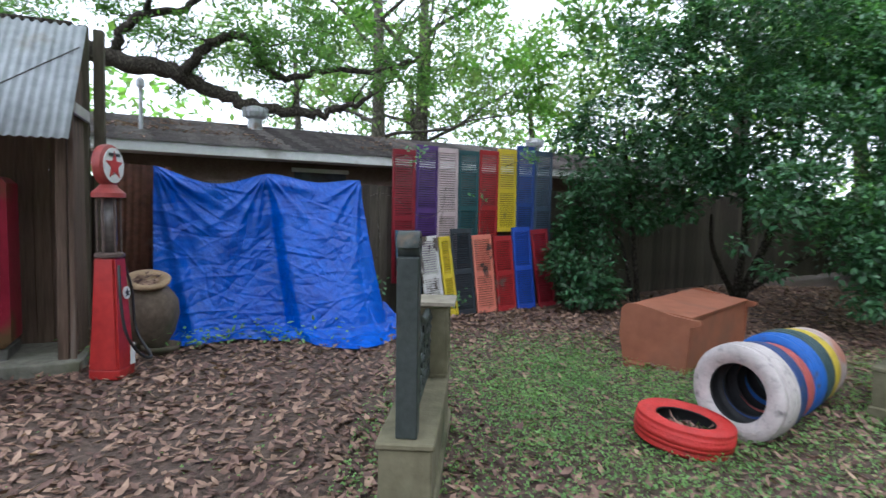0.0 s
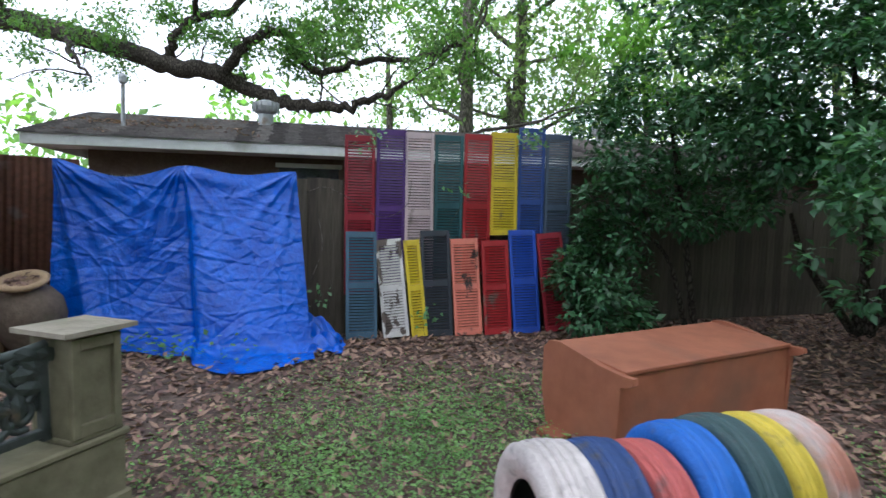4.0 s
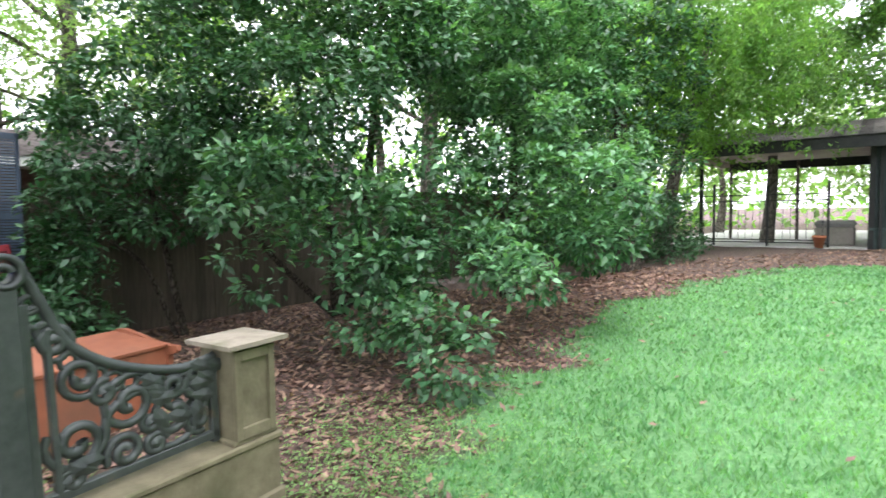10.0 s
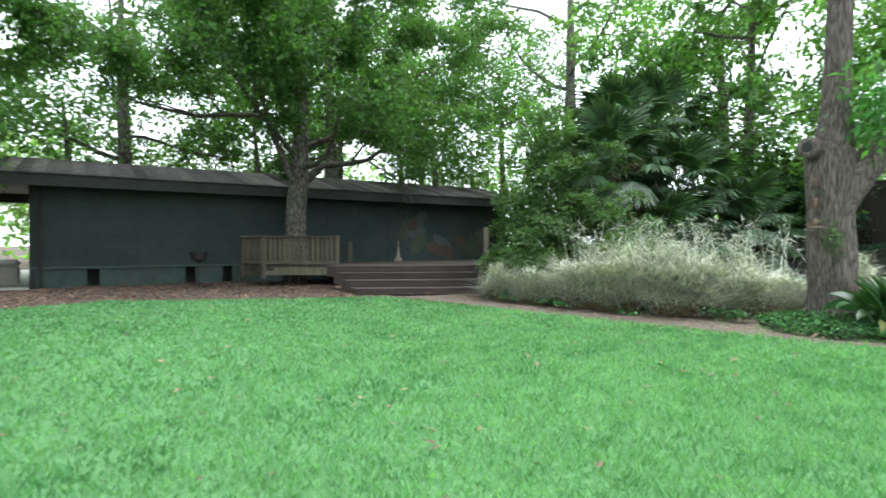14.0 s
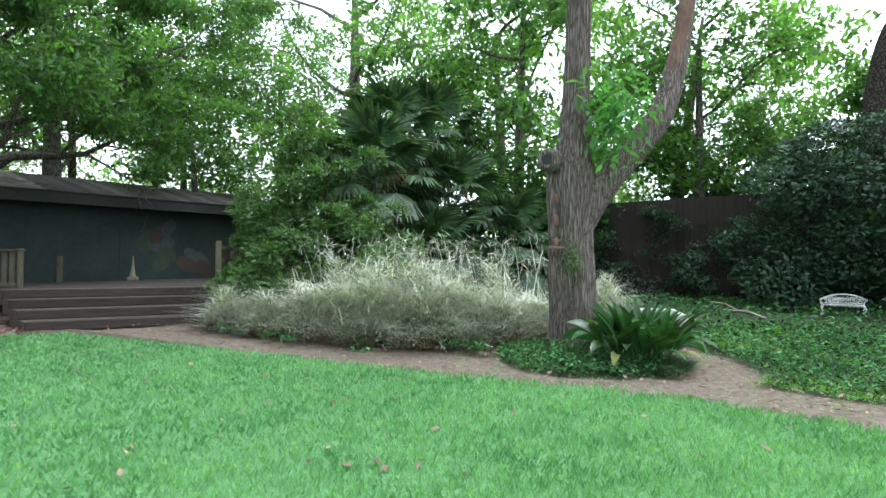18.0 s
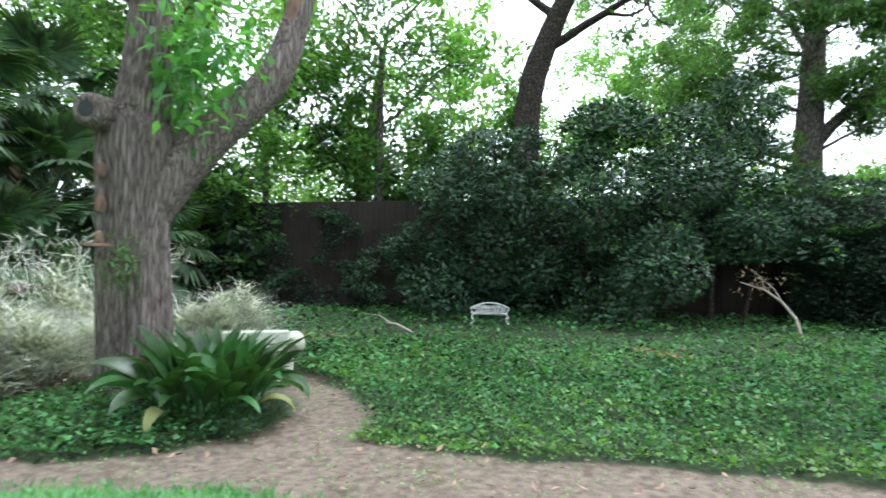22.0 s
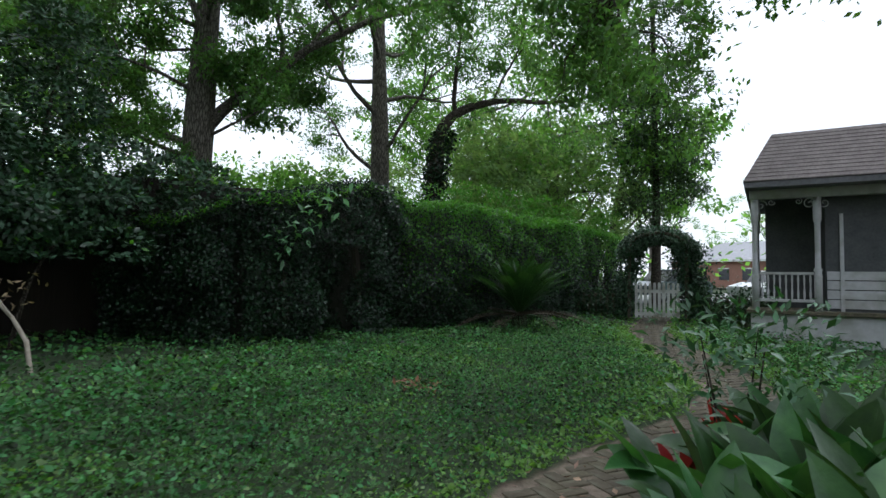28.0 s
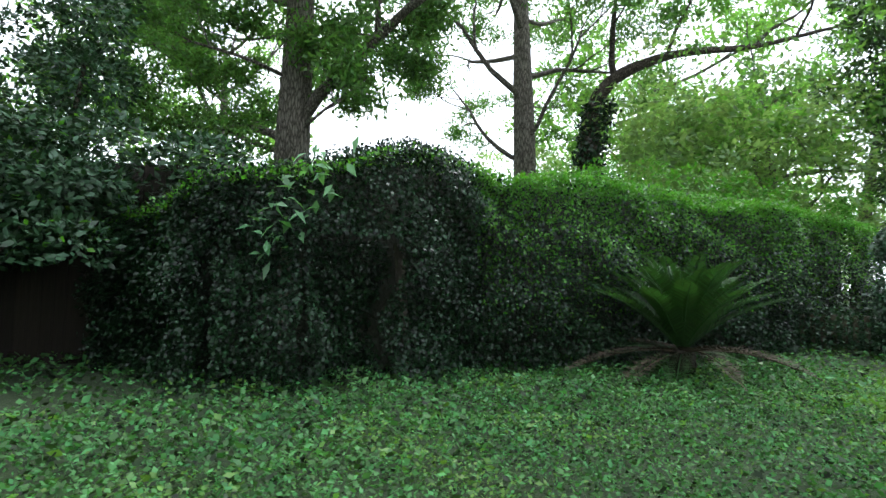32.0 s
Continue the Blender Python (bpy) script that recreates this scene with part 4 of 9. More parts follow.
M_SIGN = surface("white_sign_face", (0.62, 0.61, 0.58), (0.78, 0.77, 0.74), scale=5, rough=0.4, bump=0.0, stain=(0.4, 0.33, 0.26), stain_scale=4, stain_at=(0.62, 0.75))
M_STAR = surface("red_star_paint", (0.42, 0.02, 0.02), (0.55, 0.05, 0.04), scale=5, rough=0.4, bump=0)
M_RUSTY = surface("rusty_rods", (0.06, 0.045, 0.04), (0.16, 0.11, 0.09), scale=8, rough=0.7, metal=0.3, bump=0.1)
pump = thing("fuel_pump", pose(-3.06, 5.1, 0, 0, 0, 90), "red vintage fuel pump with a round star globe sign", "fuel pump")
bm = bmesh.new()


vs = [[bm.verts.new((sx * hw, sy * hw, z)) for sx, sy in ((-1, -1), (1, -1), (1, 1), (-1, 1))] for z, hw in ((0.08, 0.14), (0.55, 0.118), (1.12, 0.095))]
for a, b in zip(vs, vs[1:]):
    for k in range(4):
        bm.faces.new((a[k], a[(k + 1) % 4], b[(k + 1) % 4], b[k]))
bm.faces.new(vs[0]), bm.faces.new(vs[-1])
bmesh.ops.bevel(bm, geom=bm.edges[:], offset=0.02, segments=2, affect="EDGES")
part("body", bm, M_PUMP, pump, shade=False)
part("base", box(-0.14, 0.14, -0.14, 0.14, 0, 0.10, 0.015), M_PUMP, pump)
part("collar", lathe([(0.1, 1.11), (0.125, 1.12), (0.125, 1.145), (0.1, 1.16)]), M_RUSTY, pump, "rusty collar")
for k in range(6):
    a = k * math.pi / 3
    part("rod", lathe([(0.011, 1.14), (0.011, 1.67)], 8), M_RUSTY, pump, m=pose(0.092 * math.cos(a), 0.092 * math.sin(a), 0))
part("cylinder", lathe([(0.065, 1.14), (0.065, 1.67)], 20), surface("clouded_cylinder_glass", (0.07, 0.06, 0.055), (0.15, 0.13, 0.12), rough=0.2, bump=0), pump, "clouded glass cylinder", shade=True)
part("cap", lathe([(0.1, 1.655), (0.14, 1.66), (0.14, 1.70), (0.09, 1.745), (0.07, 1.775)]), M_SIGNRED, pump, "faded red cap")
globe = part("globe", moved(lathe([(0.0, -0.055), (0.15, -0.055), (0.185, -0.035), (0.19, 0.0), (0.185, 0.035), (0.15, 0.055), (0.0, 0.055)], 40), pose(0, 0, 1.95, 90, 0, 0)), M_SIGNRED, pump, "round faded red sign rim", shade=False)
part("face", moved(lathe([(0.0, 0.056), (0.158, 0.054), (0.158, 0.059), (0.0, 0.061)], 40), pose(0, 0, 1.95, 90, 0, 0)), M_SIGN, globe, "white round sign face")


def star(r, depth):
    bm = bmesh.new()
    pts = [((r if k % 2 == 0 else r * 0.40) * math.sin(k * math.pi / 5), (r if k % 2 == 0 else r * 0.40) * math.cos(k * math.pi / 5)) for k in range(10)]
    f = bm.faces.new([bm.verts.new((x, 0, z)) for x, z in pts])
    g = bmesh.ops.extrude_face_region(bm, geom=[f])
    bmesh.ops.translate(bm, verts=[v for v in g["geom"] if isinstance(v, bmesh.types.BMVert)], vec=(0, depth, 0))
    return bm


part("star", moved(star(0.132, 0.006), pose(0, -0.067, 1.945)), M_STAR, globe, "red five-pointed star")
M_BLACK = surface("black_mark", (0.015, 0.015, 0.015), (0.03, 0.03, 0.03), rough=0.5, bump=0)
for k in range(6):
    part("letter_bar", box(-0.085 + k * 0.03, -0.067 + k * 0.03, -0.0685, -0.064, 2.03, 2.06), M_BLACK, globe)
part("badge", moved(lathe([(0.0, 0.0), (0.058, 0.0), (0.058, 0.008), (0.0, 0.008)], 24), pose(0.055, -0.112, 0.78, 85, 0, 0)), M_SIGN, pump, "small round white badge")
part("badge_star", moved(star(0.045, 0.004), pose(0.055, -0.127, 0.78, -4)), M_BLACK, pump)
part("notice", box(0.04, 0.12, -0.148, -0.142, 0.10, 0.30), M_SIGN, pump, "torn white notice", m=pose(0, 0, 0, -3, 6, 0))
hose_pts = curve_pts([(0.13, -0.05, 1.05), (0.2, -0.08, 0.8), (0.23, -0.1, 0.4), (0.16, -0.28, 0.16), (0.0, -0.26, 0.22), (-0.15, -0.22, 0.45), (-0.16, -0.18, 0.8), (-0.1, -0.14, 1.05)], 8)
v, f = tube_np(hose_pts, np.full(len(hose_pts), 0.014), 8)
part("hose", mesh_np("hose", v, f, [M_BLACK], True), None, pump, "black rubber hose")

# Clay pots beside the pump.
CLAY = surface("mossy_clay", (0.08, 0.06, 0.042), (0.18, 0.135, 0.098), scale=3, rough=0.9, bump=0.3, stain=(0.06, 0.07, 0.035), stain_scale=2.5)
CLAY_RIM = surface("tan_clay_rim", (0.30, 0.20, 0.11), (0.46, 0.33, 0.2), scale=5, rough=0.9, bump=0.3)
pot = thing("olive_jar", pose(-3.32, 6.22, 0.0, 17, 10, 0) @ Matrix.Diagonal((0.93, 0.93, 1.03, 1)), "large mossy clay jar with a tan rim, leaning", "pot")
part("jar", lathe([(0.15, 0.0), (0.20, 0.04), (0.30, 0.22), (0.345, 0.42), (0.33, 0.56), (0.25, 0.68), (0.17, 0.74), (0.155, 0.80), (0.13, 0.80), (0.13, 0.72)], 36), CLAY, pot, shade=True)
part("rim", lathe([(0.15, 0.77), (0.235, 0.80), (0.245, 0.835), (0.20, 0.85), (0.15, 0.825), (0.13, 0.80)], 36), CLAY_RIM, pot, "tan rolled clay rim", shade=True)
rngp = np.random.default_rng(5)
pp = np.stack([rngp.normal(0, 0.08, 60), rngp.normal(0, 0.08, 60), rngp.uniform(0.79, 0.84, 60)], -1)
v, f = leaves_np(pp, rand_dirs(rngp, 60) * [1, 1, 0.3], np.tile([0, 0, 1.0], (60, 1)), 0.09, 0.04)
part("dry_leaves", mesh_np("dry_leaves", v, f, [DEAD_LEAF]), None, pot, "dry leaves in the mouth")
pot2 = thing("flower_pot", pose(-3.62, 6.0, 0.0), "small orange-brown clay pot on the ground", "pot")
part("bowl", lathe([(0.10, 0.0), (0.13, 0.1), (0.17, 0.24), (0.19, 0.27), (0.165, 0.27), (0.12, 0.1), (0.0, 0.06)], 24), CLAY_RIM, pot2, shade=True)
pot3 = thing("clay_saucer", pose(-3.05, 5.98, 0.0), "clay saucer lying in the leaves", "saucer")
part("dish", lathe([(0.14, 0.0), (0.19, 0.05), (0.205, 0.09), (0.185, 0.09), (0.13, 0.03), (0.0, 0.025)], 28), CLAY, pot3, shade=True)

# Leafy weeds at the foot of the pump and the sheet.
rngw = np.random.default_rng(61)
wp = np.concatenate([np.array([cx, cy, 0]) + np.stack([rngw.normal(0, 0.13, 46), rngw.normal(0, 0.10, 46), np.abs(rngw.normal(0.10, 0.07, 46)) + 0.015], -1) for cx, cy in [(-2.78, 6.05), (-2.57, 6.38), (-2.2, 6.54), (-1.73, 6.44), (-3.54, 5.58), (-3.92, 6.56), (-3.63, 6.58), (-1.36, 6.76)]])
v, f = flat_leaves(wp, rand_dirs(rngw, len(wp)) * [1, 1, 0.3], rand_dirs(rngw, len(wp)) * 0.5 + [0, 0, 1], rngw.uniform(0.05, 0.10, len(wp)), rngw.uniform(0.03, 0.055, len(wp)))
stuff("weeds", [(v, f, 0)], [LEAF_WEED], "leafy green weeds at the foot of the pump and sheet", "weeds")

# Old cigarette-urn shaped bin.
BIN = surface("mouldy_bin_concrete", (0.10, 0.075, 0.05), (0.23, 0.17, 0.11), scale=3, rough=0.85, bump=0.3, stain=(0.16, 0.18, 0.06), stain_scale=1.6, stain_at=(0.5, 0.66))
bin_ = thing("litter_bin", pose(-3.95, 4.1, 0, 0, 0, 8), "square mouldy brown litter bin with iron brackets", "bin")
part("body", box(-0.26, 0.26, -0.26, 0.26, 0, 0.95, 0.04), BIN, bin_)
part("lid", box(-0.31, 0.31, -0.31, 0.31, 0.93, 1.04, 0.035), CONCRETE, bin_, "grey lid slab")
part("mouth", box(-0.16, 0.10, -0.27, -0.255, 0.72, 0.88, 0.01), M_BLACK, bin_)
for z in (0.84, 0.55):
    part("bracket", moved(lathe([(0.03, 0), (0.045, 0.02), (0.03, 0.05), (0.04, 0.16), (0.025, 0.2)], 12), pose(0.24, -0.1, z, 0, 90 + (20 if z < 0.6 else 0), 0)), M_RUSTY, bin_)

# ---- tyres ----
def tyre_mesh(name, R, w, paint_mat, seed):
    """A painted tyre, axis along y: tread with grooves, shoulders, side walls and hollow inside."""
    prof = [(R * 0.60, -w * 0.36), (R * 0.66, -w * 0.44), (R * 0.80, -w * 0.50), (R * 0.92, -w * 0.48), (R * 0.975, -w * 0.40)]
    tread, groove = [], {0: 0.0042, 20: 0.0006}.get(seed, 0.0016)
    for k in range(5):
        a, b = -w * 0.38 + k * w * 0.152, -w * 0.38 + k * w * 0.152 + w * 0.115
        crown = R * (1 - 0.006 * (k - 2) ** 2)
        tread += [(crown, a), (crown, b), (crown - groove, b + w * 0.006), (crown - groove, b + w * 0.031)]
    tread = tread[:-2]
    prof += tread + [(r, -y) for r, y in prof[::-1]]
    prof += [(R * 0.585, w * 0.30), (R * 0.80, w * 0.40), (R * 0.90, w * 0.3), (R * 0.91, 0), (R * 0.90, -w * 0.3), (R * 0.80, -w * 0.40), (R * 0.585, -w * 0.30)]
    n, sipe = 96, 0.0026 if seed == 0 else 0.0009
    m = len(prof)
    pts = np.array([[((r - sipe * (k % 2 and abs(y) < w * 0.4 and r > R * 0.93)) * math.cos(2 * math.pi * k / n), y, (r - sipe * (k % 2 and abs(y) < w * 0.4 and r > R * 0.93)) * math.sin(2 * math.pi * k / n)) for r, y in prof] for k in range(n)])
    out = {}
    for nm, i0, i1, mat in (("sidewall", 0, 4, paint_mat), ("tread", 4, m - 12, paint_mat), ("sidewall_back", m - 12, m - 8, paint_mat), ("lining", m - 8, m, RUBBER)):
        v = np.concatenate([pts, pts[:, :1]], 1)[:, i0 : i1 + 1].reshape(-1, 3)
        c_ = i1 - i0 + 1
        f = [(k * c_ + i, k * c_ + i + 1, ((k + 1) % n) * c_ + i + 1, ((k + 1) % n) * c_ + i) for k in range(n) for i in range(c_ - 1)]
        out[nm] = mesh_np(nm, v, np.array(f), [mat], nm != "tread" or seed != 0)
    return out


def put_tyre(m, R, w, mat, seed, label):
    top = thing("tyre", m, label, "tyre", group="painted tyres")
    for nm, me in tyre_mesh("tyre", R, w, mat, seed).items():
        part(nm, me, None, top, "black rubber lining" if nm == "lining" else "")
    return top


RUBBER = surface("black_rubber", (0.012, 0.012, 0.013), (0.03, 0.03, 0.032), scale=5, rough=0.75, bump=0.2)


def tyre_paint(name, c, wear=(0.06, 0.055, 0.055), at=(0.58, 0.75), fine=10.0):
    return surface(name, tuple(v * 0.7 for v in c), c, scale=4, rough=0.6, bump=0.4, bump_scale=60, stain=wear, stain_scale=fine, stain_at=at, detail=10)


T_WHITE, T_BLUE = tyre_paint("white_tyre_paint", (0.58, 0.52, 0.50), at=(0.56, 0.80), fine=13.0), tyre_paint("blue_tyre_paint", (0.02, 0.055, 0.19))
T_RED, T_ROYAL = tyre_paint("faded_red_tyre_paint", (0.48, 0.10, 0.09)), tyre_paint("bright_blue_tyre_paint", (0.02, 0.14, 0.55))
T_GREEN, T_YELLOW = tyre_paint("dark_green_tyre_paint", (0.042, 0.085, 0.09)), tyre_paint("yellow_tyre_paint", (0.68, 0.52, 0.05))
T_ORANGE = tyre_paint("white_tyre_with_orange", (0.62, 0.52, 0.48), wear=(0.50, 0.22, 0.15), at=(0.42, 0.62), fine=5.0)
T_SCARLET = tyre_paint("scarlet_tyre_paint", (0.52, 0.025, 0.02), wear=(0.2, 0.02, 0.02))
row = [(T_WHITE, 0.352, 0.225, "white painted tyre with black scuffs"), (T_BLUE, 0.338, 0.215, "dull blue painted tyre"), (T_RED, 0.318, 0.19, "faded red painted tyre"), (T_ROYAL, 0.342, 0.2, "bright blue painted tyre"),
       (T_GREEN, 0.342, 0.2, "dark green painted tyre"), (T_YELLOW, 0.33, 0.165, "yellow painted tyre"), (T_ORANGE, 0.32, 0.2, "white tyre with peeling orange paint")]
TDIR = (0.742, 0.670)
tx, ty = 2.175, 3.93
for k, (mat, R, w, label) in enumerate(row):
    put_tyre(pose(tx, ty, R - 0.015, 0, k * 37, 28 - 90 + 2 * k + random.Random(k).uniform(-3, 3)), R, w, mat, k, label + ", standing in a row")
    tx, ty = tx + TDIR[0] * 0.223, ty + TDIR[1] * 0.223
red_tyre = put_tyre(pose(1.695, 3.79, 0.115, 90 + 4, 6, 20), 0.33, 0.2, T_SCARLET, 20, "scarlet painted tyre lying flat on the leaves")

rngq = np.random.default_rng(6)
q = np.stack([rngq.normal(0, 0.09, 90), rngq.uniform(-0.06, 0.02, 90), rngq.normal(0, 0.09, 90)], -1)
v, f = leaves_np(q, rand_dirs(rngq, 90) * [1, 0.3, 1], rand_dirs(rngq, 90) * 0.4 + [0, -1, 0], 0.08, 0.035)
tagged(part("dead_leaves", mesh_np("dead_leaves", v, f, [DEAD_LEAF]), None, red_tyre, "dry leaves lying in the tyre"), kind="stuff")

# Brown settle lying on its face: a long box with shaped end boards.
SETTLE = surface("red_brown_settle_paint", (0.20, 0.065, 0.03), (0.31, 0.11, 0.055), scale=1.5, rough=0.6, bump=0.08, stain=(0.16, 0.08, 0.05), stain_scale=1.2, stain_at=(0.55, 0.75))
settle = thing("settle", pose(2.02, 5.86, 0.0, 0, 0, 46) @ Matrix.Diagonal((1.02, 1, 0.945, 1)), "red-brown wooden settle lying tipped over on the leaves", "bench")
def end_board(x):
    out = [(-0.08, 0.0), (-0.14, 0.30), (-0.13, 0.62), (-0.07, 0.68), (0.04, 0.69), (0.22, 0.655), (0.42, 0.61), (0.60, 0.59), (0.69, 0.59), (0.70, 0.55), (0.65, 0.52), (0.60, 0.51), (0.57, 0.0)]
    bm = bmesh.new()
    f = bm.faces.new([bm.verts.new((x, -y, z)) for y, z in out])
    g = bmesh.ops.extrude_face_region(bm, geom=[f])
    bmesh.ops.translate(bm, verts=[v for v in g["geom"] if isinstance(v, bmesh.types.BMVert)], vec=(0.045, 0, 0))
    return bm
part("end_board", end_board(0.0), SETTLE, settle)
part("end_board", end_board(1.82), SETTLE, settle)
part("seat_board", box(0.045, 1.82, -0.575, -0.535, 0.0, 0.575, 0.004), SETTLE, settle)
part("back_board", moved(box(0.045, 1.82, -0.02, 0.02, 0.0, 0.6, 0.004), pose(0, 0.05, 0.02, -4, 0, 0)), SETTLE, settle)
part("top_board", moved(box(0.045, 1.82, -0.60, 0.08, -0.015, 0.015, 0.004), pose(0, 0, 0.645, 5.0, 0, 0)), SETTLE, settle)
part("foot_board", box(-0.14, 0.0, -0.20, 0.02, 0.0, 0.05, 0.006), SETTLE, settle)

# ---- the two gate ends: pier on a plinth with a scrolled iron panel ----
PIER = surface("olive_painted_concrete", (0.095, 0.086, 0.048), (0.20, 0.18, 0.11), scale=2, rough=0.85, bump=0.25, stain=(0.065, 0.068, 0.03), stain_scale=1.8, stain_at=(0.52, 0.68), coords="Object")
CAP = surface("grey_stone_cap", (0.18, 0.155, 0.115), (0.30, 0.265, 0.205), scale=3, rough=0.9, bump=0.3, stain=(0.14, 0.13, 0.08), stain_scale=3)
IRON = surface("dark_green_cast_iron", (0.028, 0.036, 0.034), (0.06, 0.072, 0.066), scale=5, rough=0.5, metal=0.2, bump=0.15, stain=(0.10, 0.075, 0.05), stain_scale=6, stain_at=(0.66, 0.74))


def spiral(cx, cz, r0, r1, a0, turns, n=26):
    t = np.linspace(0, 1, n)
    r, a = r0 + (r1 - r0) * t, a0 + turns * 2 * math.pi * t
    return np.stack([cx + r * np.cos(a), np.zeros(n), cz + r * np.sin(a)], -1)


def gate_end(m, label, L):
    top = thing("gate_end", m, label, "gate")
    W, H = 0.27, 0.40
    wide = (L - 0.48) / 0.85
    part("plinth", box(0, L, -W / 2, W / 2, 0, H, 0.008), PIER, top)
    part("plinth_foot", box(-0.02, L + 0.02, -W / 2 - 0.02, W / 2 + 0.02, 0, 0.12, 0.012), PIER, top)
    part("plinth_top", box(-0.015, L + 0.015, -W / 2 - 0.015, W / 2 + 0.015, H, H + 0.035, 0.008), PIER, top, "worn stone coping")
    part("pier", box(L - 0.275, L - 0.025, -0.12, 0.12, H + 0.035, 0.93, 0.006), PIER, top)
    part("pier_foot", box(L - 0.29, L - 0.01, -0.132, 0.132, H + 0.035, H + 0.06, 0.006), PIER, top)
    for sy in (-1, 1):
        for x0, x1, za, zb in ((L - 0.275, L - 0.235, H + 0.06, 0.925), (L - 0.065, L - 0.025, H + 0.06, 0.925), (L - 0.235, L - 0.065, H + 0.06, H + 0.12), (L - 0.235, L - 0.065, 0.87, 0.925)):
            part("panel_frame", box(x0, x1, sy * 0.13 - 0.012, sy * 0.13 + 0.012, za, zb, 0.003), PIER, top)
    cap = bmesh.new()
    ring = [(0.13, 0.925), (0.145, 0.94), (0.185, 0.945), (0.185, 0.968), (0.06, 0.982), (0.0, 0.985)]
    loops = [[cap.verts.new((L - 0.15 + sx * r, sy * r, z)) for sx, sy in ((-1, -1), (1, -1), (1, 1), (-1, 1))] for r, z in [(max(r, 0.02), z) for r, z in ring]]
    for a, b in zip(loops, loops[1:]):
        for k in range(4):
            cap.faces.new((a[k], a[(k + 1) % 4], b[(k + 1) % 4], b[k]))
    cap.faces.new(loops[0]), cap.faces.new(loops[-1])
    part("pier_cap", cap, CAP, top, "square stone cap")
    z0 = H + 0.035
    panel = part("iron_panel", box(0.05, 0.165, -0.055, 0.055, z0, 1.36, 0.006), IRON, top, "dark cast iron scroll panel", m=pose(0, 0, 0, 0, -1.2, 0))
    head = spiral(0.128, 1.405, 0.078, 0.024, math.pi, -1.45, 40)
    half_y, th = 0.055, 0.012
    nrm = np.gradient(head, axis=0)
    nrm = np.stack([-nrm[:, 2], nrm[:, 1] * 0, nrm[:, 0]], -1)
    nrm /= np.linalg.norm(nrm, axis=1)[:, None]
    rows = np.stack([head + nrm * th + [0, -half_y, 0], head + nrm * th + [0, half_y, 0], head - nrm * th + [0, half_y, 0], head - nrm * th + [0, -half_y, 0]], 1).reshape(-1, 3)
    f = np.array([(4 * i + j, 4 * i + (j + 1) % 4, 4 * i + 4 + (j + 1) % 4, 4 * i + 4 + j) for i in range(39) for j in range(4)])
    part("scroll_head", mesh_np("scroll_head", rows, f, [IRON]), None, panel, "rolled strap on top of the post")
    rail = curve_pts([(0.2, 0, 1.40), (0.25, 0, 1.29), (0.34, 0, 1.10), (0.49, 0, 0.98), (0.68, 0, 0.90), (0.86, 0, 0.86), (1.0, 0, 0.87), (1.05, 0, 0.88)], 8)
    rail[:, 0] = 0.2 + (rail[:, 0] - 0.2) * wide
    v, f = tube_np(rail, np.full(len(rail), 0.024), 8)
    part("top_rail", mesh_np("top_rail", v, f, [IRON], True), None, panel)
    for k in range(5, len(rail) - 2, 3):
        p = rail[k]
        rr_ = 0.034 if k % 2 else 0.042
        c_ = p + np.array([-0.012, 0, -rr_ - 0.028])
        ring_ = np.stack([c_[0] + rr_ * np.cos(np.linspace(0, 2 * math.pi, 15)), np.zeros(15), c_[2] + rr_ * np.sin(np.linspace(0, 2 * math.pi, 15))], -1)
        v, f = tube_np(ring_, np.full(15, 0.013), 6)
        part("ring", mesh_np("ring", v, f, [IRON], True), None, panel)
    for k, (x0, x1, za, zb) in enumerate(((0.17, 0.205, z0, 1.28), (L - 0.32, L - 0.28, z0, 0.88), (0.2, L - 0.28, z0 + 0.02, z0 + 0.06), (0.25, 0.275, z0 + 0.05, 1.17))):
        part("bar", box(x0, x1, -0.02, 0.02, za, zb, 0.004), IRON, panel)
    curls = [(0.36, 0.68, 0.13, 0.02, 2.6, 1.6), (0.40, 0.95, 0.10, 0.018, -0.5, -1.5), (0.62, 0.78, 0.15, 0.02, 0.4, 1.7), (0.58, 0.57, 0.09, 0.015, 3.6, -1.5), (0.85, 0.66, 0.17, 0.03, 3.8, 1.7),
             (0.86, 0.80, 0.06, 0.012, 0.3, -1.4), (1.0, 0.77, 0.08, 0.015, 1.9, 1.5), (0.99, 0.60, 0.08, 0.015, -1.2, -1.5), (0.30, 1.12, 0.075, 0.012, -0.9, 1.5), (0.5, 0.86, 0.06, 0.012, 1.2, 1.3),
             (0.74, 0.55, 0.06, 0.012, 0.2, 1.4), (0.33, 0.53, 0.06, 0.012, 4.0, -1.3), (0.72, 0.66, 0.05, 0.01, 2.0, 1.2), (0.97, 0.83, 0.045, 0.01, 4.4, 1.2)]
    for cx, cz, r0, r1, a0, turns in curls:
        p = spiral(0.2 + (cx - 0.2) * 0.93 * wide, cz - 0.01, r0 * 0.95, r1, a0, turns)
        v, f = tube_np(p, np.linspace(0.017, 0.026, len(p)), 7)
        part("scroll", mesh_np("scroll", v, f, [IRON], True), None, panel)
    vine = curve_pts([(0.26, 0, z0 + 0.08), (0.45, 0, 0.62), (0.5, 0, 0.76), (0.7, 0, 0.82), (0.78, 0, 0.7), (0.92, 0, 0.62), (1.0, 0, 0.7), (1.01, 0, 0.83)], 10)
    vine[:, 0] = 0.2 + (vine[:, 0] - 0.2) * wide
    v, f = tube_np(vine, np.full(len(vine), 0.021), 7)
    part("vine", mesh_np("vine", v, f, [IRON], True), None, panel)
    r = random.Random(3)
